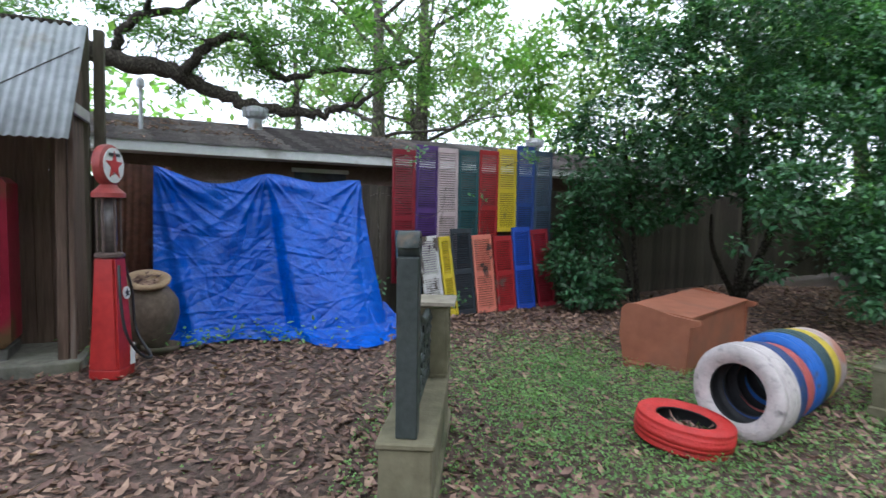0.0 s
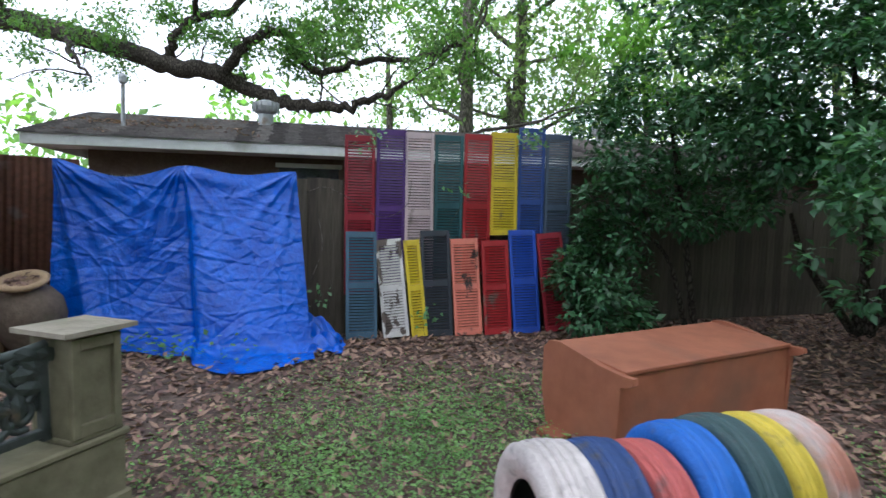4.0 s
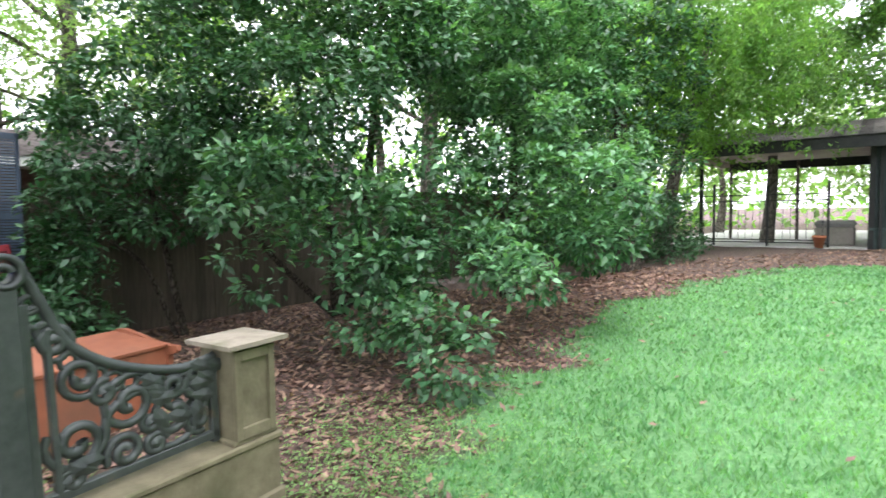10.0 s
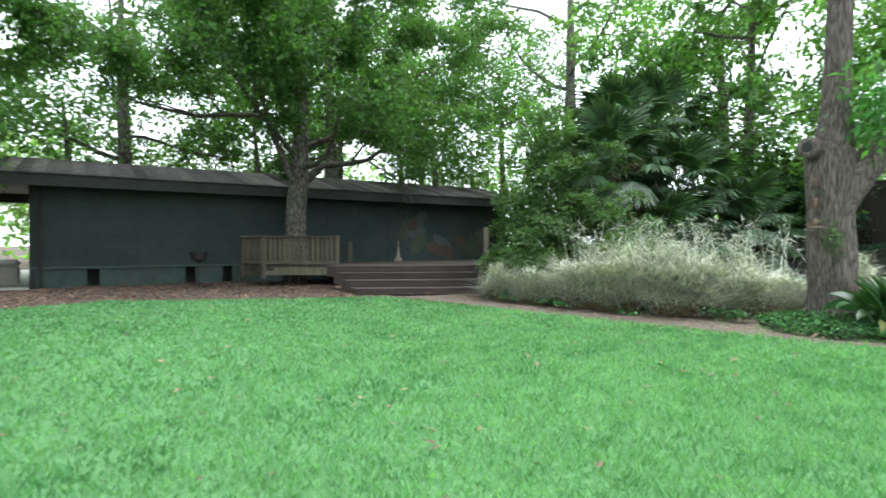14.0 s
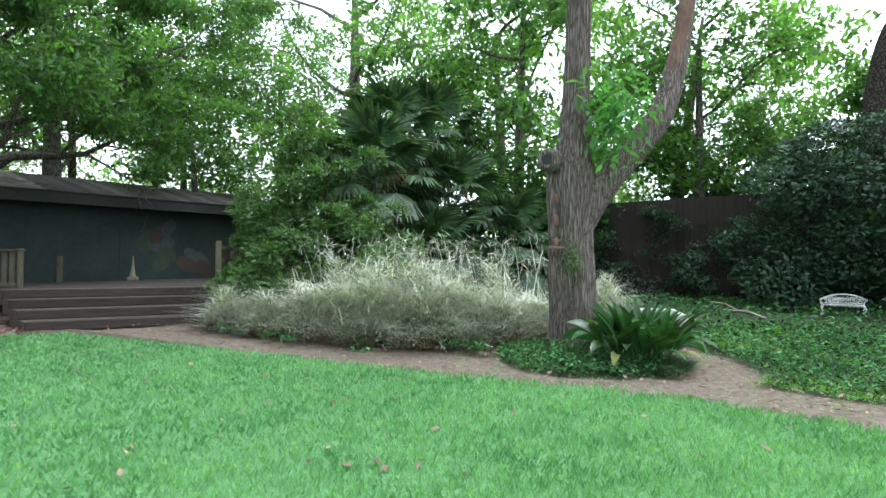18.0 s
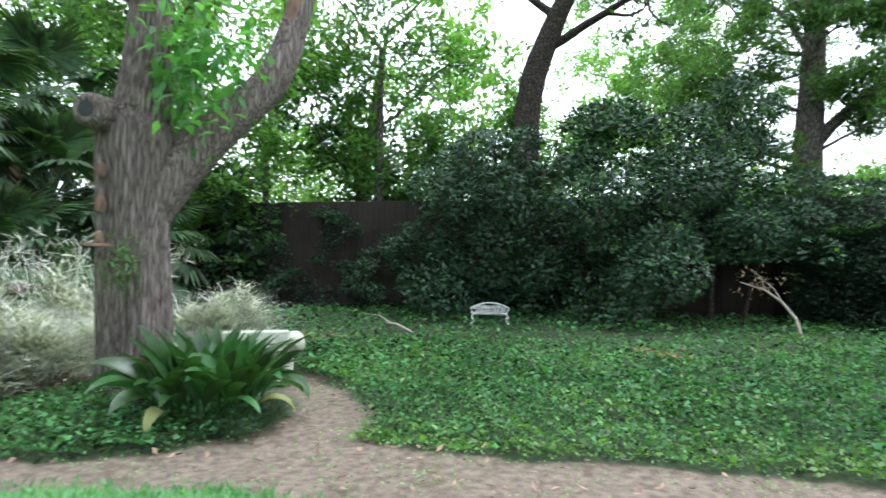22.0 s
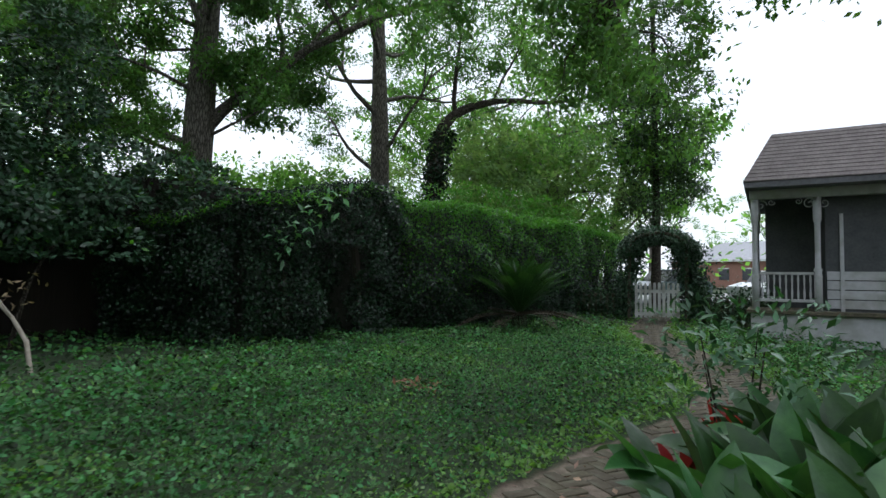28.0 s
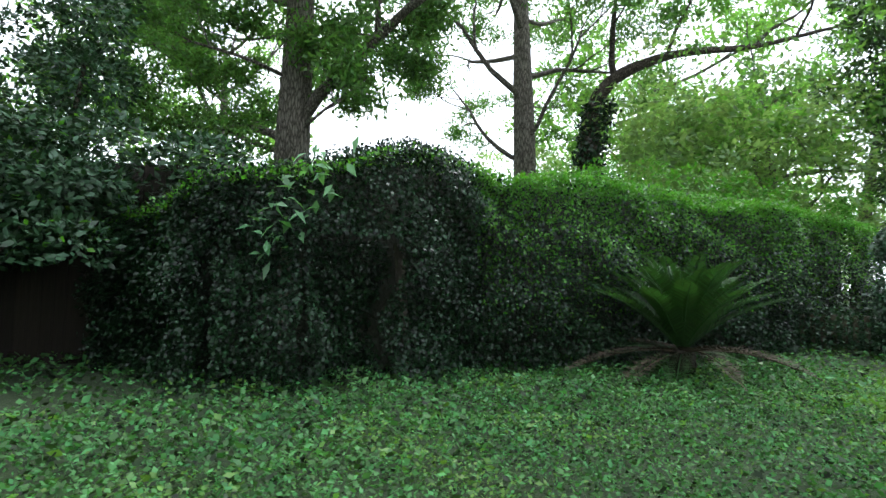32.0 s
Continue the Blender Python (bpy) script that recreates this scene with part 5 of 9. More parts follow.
    for k in range(26):
        p = vine[r.randrange(len(vine))]
        q = lathe([(0.0, -0.012), (0.045, -0.004), (0.05, 0.006), (0.0, 0.02)], 6)
        part("iron_leaf", moved(q, pose(p[0] + r.uniform(-0.05, 0.05), r.choice((-0.015, 0.015)), p[2] + r.uniform(-0.05, 0.05), 90, r.uniform(0, 90), 0) @ Matrix.Diagonal((1.3, 0.7, 1, 1))), IRON, panel)
    return top


gate_end(pose(-0.175, 2.70, 0.0, 0, 0, 86), "olive concrete gate end with a dark scrolled iron panel", 1.39)
gate_end(pose(3.47, 4.20, 0.0, 0, 0, 39), "olive gate end with scrolled iron panel beside the tyres", 1.28)

# bare vine stems and a few sprigs climbing over the shutters
cv = thing("climbing_vine", pose(*fence_at(0.0, 0.02), 0.0, 0, 0, FENCE_DIR), "thin bare vine stems with a few leaves across the shutters", "vine")
rngv = np.random.default_rng(15)
for pts in ([(-0.45, 0, 1.75), (-0.2, -0.02, 1.82), (0.15, 0, 1.65), (0.45, -0.02, 1.48), (0.75, 0, 1.62), (0.82, 0, 1.95)], [(-0.5, 0, 0.1), (-0.42, -0.02, 0.6), (-0.25, 0, 1.1), (-0.3, 0, 1.5)], [(0.2, 0, 2.1), (0.35, 0, 2.3), (0.3, -0.02, 2.42)], [(1.3, 0, 1.4), (1.5, 0, 1.75), (1.42, -0.02, 1.95)], [(1.9, 0, 2.3), (2.2, 0, 2.42), (2.6, 0, 2.5)]):
    line = curve_pts(pts, 8)
    v, f = tube_np(line, np.full(len(line), 0.004), 5)
    part("stem", mesh_np("stem", v, f, [BARK_GREY], True), None, cv)
at = np.concatenate([np.array(c) + rngv.normal(0, 1, (k, 3)) * [0.1, 0.03, 0.07] for c, k in (((0.28, -0.03, 2.4), 22), ((-0.35, -0.05, 0.55), 14), ((1.45, -0.03, 1.8), 10), ((2.35, -0.04, 2.5), 60), ((1.0, -0.12, 0.3), 16))])
v, f = leaves_np(at, rand_dirs(rngv, len(at)) + [0, -0.5, -0.2], rand_dirs(rngv, len(at)) * 0.5 + [0, -0.6, 0.6], 0.075, 0.045)
tagged(part("sprig", mesh_np("sprig", v, f, [LEAF_LIT]), None, cv), kind="stuff")
# ---- the neighbour's house behind the fence ----
SHINGLE = surface("grey_brown_shingle", (0.10, 0.085, 0.08), (0.21, 0.185, 0.175), scale=3, rough=0.95, bump=0.4, per_object=0.15, stain=(0.14, 0.075, 0.05), stain_scale=1.2, stain_at=(0.56, 0.66))
FASCIA = surface("white_fascia_paint", (0.68, 0.68, 0.66), (0.82, 0.82, 0.80), scale=2, rough=0.6, bump=0.1, stain=(0.36, 0.35, 0.31), stain_scale=2)
BRICK_BROWN = surface("brown_brick", (0.11, 0.075, 0.055), (0.2, 0.14, 0.11), scale=6, rough=0.9, bump=0.4)
GALV = surface("galvanised_steel", (0.28, 0.29, 0.30), (0.45, 0.46, 0.47), scale=4, rough=0.45, metal=0.6, bump=0.1, stain=(0.2, 0.15, 0.1), stain_scale=5)
hx, hy = -5.0, 7.33
house = thing("neighbour_house", pose(hx, hy, 0, 0, 0, FENCE_DIR), "low house with a shallow grey-brown shingle roof behind the fence", "house")
HL, SLOPE = 14.0, 0.255
part("wall", box(0.6, HL - 0.5, 0.55, 5.0, -0.2, 2.36), BRICK_BROWN, house, "brown brick wall")
part("fascia", box(0, HL, -0.02, 0.02, 2.35, 2.50, 0.004), FASCIA, house, "white painted eaves board")
part("soffit", box(0, HL, 0.02, 0.6, 2.355, 2.375), FASCIA, house)
part("window", box(3.2, 4.1, 0.52, 0.56, 1.45, 2.2), surface("dim_window_glass", (0.03, 0.035, 0.04), (0.07, 0.08, 0.09), rough=0.1, bump=0), house, "dim window")
part("window_frame", box(3.15, 4.15, 0.50, 0.53, 2.2, 2.27, 0.004), FASCIA, house)
# shingle courses
n_course = 22
for k in range(n_course):
    y0, y1 = -0.05 + k * 0.125, -0.05 + (k + 1) * 0.125 + 0.012
    z0, z1 = 2.50 + (y0 + 0.05) * SLOPE + 0.022, 2.50 + (y1 + 0.05) * SLOPE
    x0, x1 = -0.05, HL
    bm = bmesh.new()
    n = int((x1 - x0) / 0.22)
    rr = random.Random(k)
    xs = [x0 + (x1 - x0) * (q + (rr.uniform(-0.2, 0.2) if 0 < q < n else 0)) / n for q in range(n + 1)]
    for q in range(n):
        d = rr.uniform(-0.012, 0.012)
        a = [bm.verts.new(c) for c in ((xs[q], y0 + d, z0), (xs[q + 1] - 0.006, y0 + d, z0), (xs[q + 1] - 0.006, y1, z1), (xs[q], y1, z1))]
        b = [bm.verts.new((v.co.x, v.co.y, v.co.z - 0.026)) for v in a]
        bm.faces.new(a)
        for e in range(4):
            bm.faces.new((a[e], b[e], b[(e + 1) % 4], a[(e + 1) % 4]))
    me = mesh_bm("shingle_course", bm, surface("shingle_" + "abc"[k % 3], (0.085, 0.074, 0.07), (0.19, 0.172, 0.165), scale=5, rough=0.95, bump=0.4, island=0.5) if k < 3 else bpy.data.materials["shingle_" + "abc"[k % 3]])
    part("shingle_course", me, None, house)
bm = bmesh.new()
ry = n_course * 0.125
rz = 2.50 + ry * SLOPE
for face in (((0, 5.4, 2.5), (HL, 5.4, 2.5), (HL, 2.7, rz), (0, 2.7, rz)), ((HL, 0, 2.5), (HL, 2.7, rz), (HL, 5.4, 2.5))):
    bm.faces.new([bm.verts.new(c) for c in face])
part("roof", bm, SHINGLE, house, "shingle roof slope")
bm = bmesh.new()
bm.faces.new([bm.verts.new(c) for c in ((0, 0.02, 2.36), (0, 0.02, 2.49), (0, 2.7, rz - 0.03), (0, 5.4, 2.49), (0, 5.4, 2.36))])
part("gable_end", bm, FASCIA, house, "white boarded gable end")


def roof_vent(x, y, z, s=1.0):
    top = thing("roof_vent", pose(x, y, z) @ Matrix.Diagonal((s, s, s, 1)), "round galvanised turbine vent on the shingle roof", "vent", group="roof vents")
    part("pipe", lathe([(0.15, -0.15), (0.13, 0.0), (0.13, 0.18), (0.17, 0.2)], 20), GALV, top)
    part("head", lathe([(0.17, 0.2), (0.20, 0.23), (0.215, 0.31), (0.19, 0.385), (0.08, 0.43), (0.0, 0.435)], 20), GALV, top)
    fin = box(0.205, 0.235, -0.004, 0.004, 0.215, 0.39)
    me = mesh_bm("fin", fin, GALV)
    for k in range(14):
        part("fin", me, None, top, m=pose(0, 0, 0, 0, 0, k * 360 / 14))
    return top


on_house = lambda s, d: (hx + fd[0] * s - fd[1] * d, hy + fd[1] * s + fd[0] * d, 2.52 + d * SLOPE)
roof_vent(*on_house(2.91, 2.15))
roof_vent(*on_house(9.36, 1.76), 0.95)
rng = np.random.default_rng(77)
spots = rng.uniform((0.2, 0.1), (6.5, 2.6), (26, 2))
q = spots[rng.integers(0, 26, 620)] + rng.normal(0, 1, (620, 2)) * (0.28, 0.09)
q = q[(q[:, 1] > 0.02) & (q[:, 1] < 2.66) & (q[:, 0] > 0.05)]
at = np.stack([hx + fd[0] * q[:, 0] - fd[1] * q[:, 1], hy + fd[1] * q[:, 0] + fd[0] * q[:, 1], 2.55 + q[:, 1] * SLOPE], -1)
v, f = leaves_np(at, rand_dirs(rng, len(at)) * [1, 1, 0.2], rand_dirs(rng, len(at)) * 0.3 + [0, 0, 1], rng.uniform(0.06, 0.11, len(at)), rng.uniform(0.03, 0.05, len(at)))
stuff("roof_leaf_litter", [(v, f, 0)], [DEAD_LEAF], "dry brown leaves drifted on the shingle roof", "leaf litter")
px0, py0, pz0 = on_house(0.96, 0.9)
pipe = thing("vent_pipe", pose(px0, py0, pz0 - 0.1), "thin grey vent pipe with a cap on the roof", "pipe")
part("stem", lathe([(0.03, 0), (0.03, 0.75)], 10), GALV, pipe)
part("cap", lathe([(0.03, 0.72), (0.06, 0.74), (0.06, 0.84), (0.02, 0.88)], 12), GALV, pipe)

# ---- the dark green shed with its carport ----
SHED_GREEN = surface("dark_green_siding_paint", (0.012, 0.024, 0.023), (0.028, 0.045, 0.042), scale=1.2, rough=0.7, bump=0.15, stain=(0.03, 0.04, 0.036), stain_scale=0.6, coords="Object")
SHED_BASE = surface("faded_green_skirting", (0.035, 0.06, 0.055), (0.07, 0.10, 0.09), scale=2, rough=0.85, bump=0.2, stain=(0.06, 0.06, 0.045), stain_scale=1.5)
SHED_TRIM = surface("black_trim", (0.012, 0.014, 0.013), (0.03, 0.032, 0.03), scale=3, rough=0.7, bump=0.1)
SOFFIT = surface("dusty_pink_soffit", (0.36, 0.28, 0.24), (0.50, 0.41, 0.36), scale=1.5, rough=0.8, bump=0.05)
ax_, ay_ = 20.7, 12.8
sdx, sdy = 9.2, -14.0
slen = math.hypot(sdx, sdy)
SYAW = math.degrees(math.atan2(sdy, sdx))
shed = thing("shed", pose(ax_, ay_, 0.0, 0, 0, SYAW), "long dark green timber shed with an open carport", "shed")
SZ = 3.40
part("wall", box(0, slen, 0.0, 0.12, 0.95, SZ), SHED_GREEN, shed, "dark green board wall")
part("end_wall", box(-0.0, 0.12, 0.13, 5.0, 0.3, SZ), SHED_GREEN, shed)
part("end_wall", box(slen - 0.12, slen, 0.13, 5.0, 0.3, SZ), SHED_GREEN, shed)
part("back_wall", box(0.13, slen - 0.13, 4.9, 5.0, 0.3, SZ), SHED_GREEN, shed)
# skirting with three air holes
holes = [1.3, 3.9, 5.0]
edges = [0.0] + [e for h_ in holes for e in (h_, h_ + 0.3)] + [slen]
for a, b in zip(edges[::2], edges[1::2]):
    part("skirting", box(a, b, 0.02, 0.1, 0.30, 0.95), SHED_BASE, shed, "faded green skirting board")
part("ledge", box(0, slen, -0.035, 0.0, 0.93, 1.0, 0.005), SHED_BASE, shed)
part("hole_backing", box(0.2, slen - 0.2, 0.6, 0.65, 0.2, 0.95), SHED_TRIM, shed)
part("corner_board", box(-0.04, 0.10, -0.03, 0.0, 0.4, SZ, 0.004), SHED_TRIM, shed)
batten = mesh_bm("batten", box(-0.012, 0.012, -0.012, 0.0, 1.0, SZ), SHED_GREEN)
for k in range(1, int(slen / 1.22)):
    part("batten", batten, None, shed, m=pose(k * 1.22, 0, 0))
part("fascia", box(-4.65, slen + 0.5, -0.72, -0.68, SZ - 0.20, SZ + 0.13, 0.004), SHED_TRIM, shed, "black eaves board")
part("soffit", box(0.0, slen + 0.5, -0.68, 0.0, SZ - 0.02, SZ), SHED_TRIM, shed)
part("carport_ceiling", box(-4.6, -0.05, -0.68, 4.9, SZ - 0.06, SZ - 0.04), SOFFIT, shed, "dusty pink carport ceiling")
part("carport_beam", box(-4.6, -0.05, 4.6, 4.75, SZ - 0.36, SZ - 0.06), SHED_TRIM, shed)
part("carport_beam", box(-4.6, -4.45, -0.6, 4.6, SZ - 0.30, SZ - 0.06), SOFFIT, shed)
part("gutter", box(0.2, 0.28, -0.2, -0.12, 0.4, SZ - 0.02, 0.01), SHED_TRIM, shed)
part("downpipe", box(slen - 0.15, slen - 0.05, -0.14, -0.04, 0.5, SZ - 0.05, 0.02), SHED_GREEN, shed)
for k in range(14):
    y0, y1 = -0.76 + k * 0.24, -0.76 + (k + 1) * 0.24 + 0.02
    bm = bmesh.new()
    rr = random.Random(200 + k)
    n = 70
    x0, x1 = -4.7, slen + 0.55
    for q in range(n):
        u0, u1 = x0 + (x1 - x0) * q / n, x0 + (x1 - x0) * (q + 1) / n - 0.01
        d = rr.uniform(-0.02, 0.02)
        z0, z1 = SZ + 0.135 + (y0 + 0.76) * 0.24 + 0.018, SZ + 0.135 + (y1 + 0.76) * 0.24
        a = [bm.verts.new(c) for c in ((u0, y0 + d, z0), (u1, y0 + d, z0), (u1, y1, z1), (u0, y1, z1))]
        b = [bm.verts.new((v.co.x, v.co.y, v.co.z - 0.016)) for v in a]
        bm.faces.new(a)
        for e in range(4):
            bm.faces.new((a[e], b[e], b[(e + 1) % 4], a[(e + 1) % 4]))
    part("shingle_course", mesh_bm("shingle_course", bm, bpy.data.materials["shingle_" + "abc"[k % 3]]), None, shed)
part("roof_back", moved(box(-4.7, slen + 0.55, 0, 4.2, -0.03, 0), pose(0, 2.6, SZ + 0.93, -13, 0, 0)), SHINGLE, shed)
part("roof_under", moved(box(-4.7, slen + 0.55, 0, 3.45, -0.04, -0.02), pose(0, -0.74, SZ + 0.12, 13.5, 0, 0)), SHED_TRIM, shed)
# faint painted leaves on the wall behind the deck
MURAL = [surface("mural_" + c, d, l_, scale=3, rough=0.75, bump=0.05) for c, d, l_ in (("olive", (0.03, 0.045, 0.025), (0.05, 0.065, 0.035)), ("grey", (0.04, 0.05, 0.05), (0.07, 0.08, 0.075)), ("russet", (0.045, 0.03, 0.022), (0.07, 0.045, 0.032)))]
rr = random.Random(8)
for k in range(16):
    q = lathe([(0.0, -0.002), (0.42 * rr.uniform(0.6, 1.1), -0.001), (0.42 * rr.uniform(0.6, 1.1), 0.001), (0.0, 0.002)], 14)
    part("mural_leaf", moved(q, pose(11.2 + rr.uniform(0, 4.9), -0.006 - 0.0008 * k, rr.uniform(1.25, 2.7), 90, rr.uniform(-60, 60), 0) @ Matrix.Diagonal((1, 0.62, 1, 1))), MURAL[k % 3], shed)

# carport: posts, drive gate, concrete floor
on_shed = lambda s, d, z=0.0: Vector((ax_ + sdx / slen * s - sdy / slen * d, ay_ + sdy / slen * s + sdx / slen * d, z))
IRON_BLACK = surface("black_iron", (0.012, 0.012, 0.012), (0.03, 0.03, 0.03), scale=6, rough=0.6, bump=0.1)
PALE_CONCRETE = surface("pale_drive_concrete", (0.42, 0.41, 0.38), (0.58, 0.57, 0.53), scale=2, rough=0.9, bump=0.2)
drive = box(-6.2, -0.05, -0.2, 14, 0.3, 0.44)
tagged(part("driveway", drive, PALE_CONCRETE, None, m=pose(ax_, ay_, 0, 0, 0, SYAW)), "pale concrete drive under the carport and beyond", "driveway", kind="structure")
for s_, d_ in ((-4.4, 0.0), (-4.4, 4.5), (-2.2, 4.5)):
    p = on_shed(s_, d_)
    cp = thing("carport_post", pose(p.x, p.y, 0.4, 0, 0, SYAW), "slim square carport post", "post", group="carport posts")
    part("shaft", box(-0.05, 0.05, -0.05, 0.05, 0, SZ - 0.46, 0.005), SHED_TRIM if d_ < 1 else BARK_GREY, cp)
p = on_shed(-3.98, -0.15)
dg = thing("drive_gate", pose(p.x, p.y, 0.42, 0, 0, SYAW), "black tubular drive gate with vertical posts", "gate")
for x, h_ in ((-1.7, 1.5), (0, 1.95), (1.5, 1.85), (3.03, 1.95)):
    part("gate_post", box(x - 0.035, x + 0.035, -0.03, 0.03, 0, h_, 0.004), IRON_BLACK, dg)
for z in (0.12, 0.2, 1.38, 1.56):
    part("gate_rail", box(-1.75, 3.05, -0.015, 0.015, z, z + 0.03), IRON_BLACK, dg)
for k in range(23):
    part("gate_bar", mesh_bm("gate_bar", box(-0.006, 0.006, -0.006, 0.006, 0.2, 1.38), IRON_BLACK) if k == 0 else bpy.data.meshes["gate_bar"], None, dg, m=pose(-1.5 + k * 0.2, 0, 0))
p = on_shed(-0.8, 1.2)
bn = thing("storage_box", pose(p.x, p.y, 0.44, 0, 0, SYAW), "grey-brown storage box with a rounded lid", "box")
part("body", box(-0.55, 0.45, -0.35, 0.35, 0, 0.55, 0.03), surface("taupe_plastic", (0.2, 0.18, 0.15), (0.3, 0.27, 0.23), rough=0.6, bump=0.05), bn)
part("lid", box(-0.58, 0.48, -0.38, 0.38, 0.55, 0.75, 0.09), surface("grey_plastic_lid", (0.26, 0.25, 0.23), (0.36, 0.35, 0.32), rough=0.6, bump=0.05), bn)
p = on_shed(-1.15, -0.25)
tp = thing("terracotta_pot", pose(p.x, p.y, 0.42), "small orange terracotta pot by the gate", "pot")
part("pot", lathe([(0.1, 0), (0.16, 0.3), (0.18, 0.3), (0.18, 0.36), (0.15, 0.36), (0.1, 0.1), (0, 0.08)], 18), surface("terracotta", (0.42, 0.15, 0.07), (0.55, 0.22, 0.11), rough=0.9, bump=0.2), tp, shade=True)

# ---- the deck round the tree, its rail and the broad steps ----
DX, DY = 21.88, 4.56
deck = thing("deck", pose(0, 0, 0), "weathered timber deck built round a tree", "deck", kind="structure")
dk = [(21.9, 4.5), (21.7, 6.9), (22.4, 7.7), (25.4, 5.4), (28.9, 0.2), (23.2, 0.2), (21.4, 1.3)]
bm = bmesh.new()
f = bm.faces.new([bm.verts.new((x, y, 1.0)) for x, y in dk])
g = bmesh.ops.extrude_face_region(bm, geom=[f])
bmesh.ops.translate(bm, verts=[v for v in g["geom"] if isinstance(v, bmesh.types.BMVert)], vec=(0, 0, -0.14))
part("floor", bm, SLEEPER, deck, "dark worn deck boards")
rail_line = [(21.88, 4.56), (21.75, 6.75), (22.3, 7.55)]


def deck_rail(a, b, z0, label):
    run = math.hypot(b[0] - a[0], b[1] - a[1])
    top = thing("deck_rail", pose(a[0], a[1], z0, 0, 0, math.degrees(math.atan2(b[1] - a[1], b[0] - a[0]))), label, "railing", group="deck railings")
    for x in (0.04, run - 0.04):
        part("post", box(x - 0.045, x + 0.045, -0.045, 0.045, -0.35, 0.92, 0.006), DECK_WOOD, top)
    part("top_rail", box(-0.04, run + 0.04, -0.07, 0.07, 0.86, 0.90, 0.006), DECK_WOOD, top)
    part("bottom_rail", box(0, run, -0.03, 0.03, 0.08, 0.16, 0.005), DECK_WOOD, top)
    part("rim_board", box(0, run, -0.03, 0.03, -0.25, -0.02, 0.005), DECK_WOOD, top)
    me = mesh_bm("baluster", box(-0.05, 0.05, -0.012, 0.012, 0.1, 0.86, 0.003), DECK_WOOD)
    n = max(2, int(run / 0.135))
    for k in range(n):
        part("baluster", me, None, top, m=pose((k + 0.5) * run / n, -0.03, 0))


deck_rail(rail_line[0], rail_line[1], 0.98, "weathered grey slatted deck rail round the tree")
deck_rail(rail_line[1], rail_line[2], 0.98, "weathered grey slatted deck rail, its short side")
steps = thing("deck_steps", pose(0, 0, 0), "broad steps of dark timber sleepers with dirt treads", "steps", kind="structure")
p0, p1 = Vector((18.95, 3.55)), Vector((19.45, 0.45))
back_dir = Vector((0.83, 0.12))
for k in range(4):
    a, b = p0 + back_dir * 0.62 * k + Vector((0, 0.22 * k)), p1 + back_dir * 0.62 * k + Vector((0, -0.02 * k))
    yaw = math.degrees(math.atan2(b.y - a.y, b.x - a.x))
    z = 0.40 + 0.165 * k
    run = (b - a).length
    part("sleeper", box(0, run, -0.1, 0.1, 0, 0.165, 0.012), SLEEPER, steps, m=pose(a.x, a.y, z - 0.01, 0, 0, yaw))
    bm = bmesh.new()
    c, d = a + back_dir * 0.62 + Vector((0, 0.22)), b + back_dir * 0.62
    bm.faces.new([bm.verts.new((v.x, v.y, z + 0.15)) for v in (a, b, d, c)])
    g = bmesh.ops.extrude_face_region(bm, geom=bm.faces[:])
    bmesh.ops.translate(bm, verts=[v for v in g["geom"] if isinstance(v, bmesh.types.BMVert)], vec=(0, 0, -0.3))
    part("tread", bm, surface("packed_dirt_tread", (0.05, 0.036, 0.03), (0.115, 0.085, 0.068), scale=4, rough=0.95, bump=0.4) if k == 0 else bpy.data.materials["packed_dirt_tread"], steps)
for (x, y), h_, lab in (((19.43, 0.4), 2.06, "grey weathered newel post by the steps"), ((25.33, 4.82), 1.74, "short grey post on the deck")):
    np_ = thing("newel_post", pose(x, y, 0.4), lab, "post")
    part("shaft", box(-0.06, 0.06, -0.06, 0.06, 0, h_ - 0.4, 0.008), DECK_WOOD, np_)
hr = thing("hand_rail", pose(19.5, 0.35, 1.5, 0, 0, -6), "weathered rail boards beside the steps", "railing")
part("board", box(0.05, 1.9, -0.05, 0.0, 0.38, 0.46, 0.004), DECK_WOOD, hr)
part("board", box(0.05, 1.9, -0.05, 0.0, 0.12, 0.2, 0.004), DECK_WOOD, hr)
part("end_post", box(1.82, 1.92, 0.0, 0.09, -0.8, 0.5, 0.005), DECK_WOOD, hr)
orn = thing("garden_ornament", pose(26.4, 3.2, 1.0), "slim pale stone obelisk on a square foot", "ornament")
part("foot", box(-0.14, 0.14, -0.14, 0.14, 0, 0.12, 0.015), CAP, orn)
part("needle", lathe([(0.09, 0.12), (0.05, 0.35), (0.02, 0.7), (0.004, 0.78)], 8), CAP, orn)
fr = thing("feeder", pose(21.2, 8.4, 0.42), "small dark round-topped stand near the skirting", "stand")
part("leg", lathe([(0.02, 0), (0.02, 0.7)], 8), IRON_BLACK, fr)
part("basket", lathe([(0.05, 0.68), (0.2, 0.8), (0.24, 1.0), (0.2, 1.0), (0.04, 0.74)], 16), IRON_BLACK, fr)

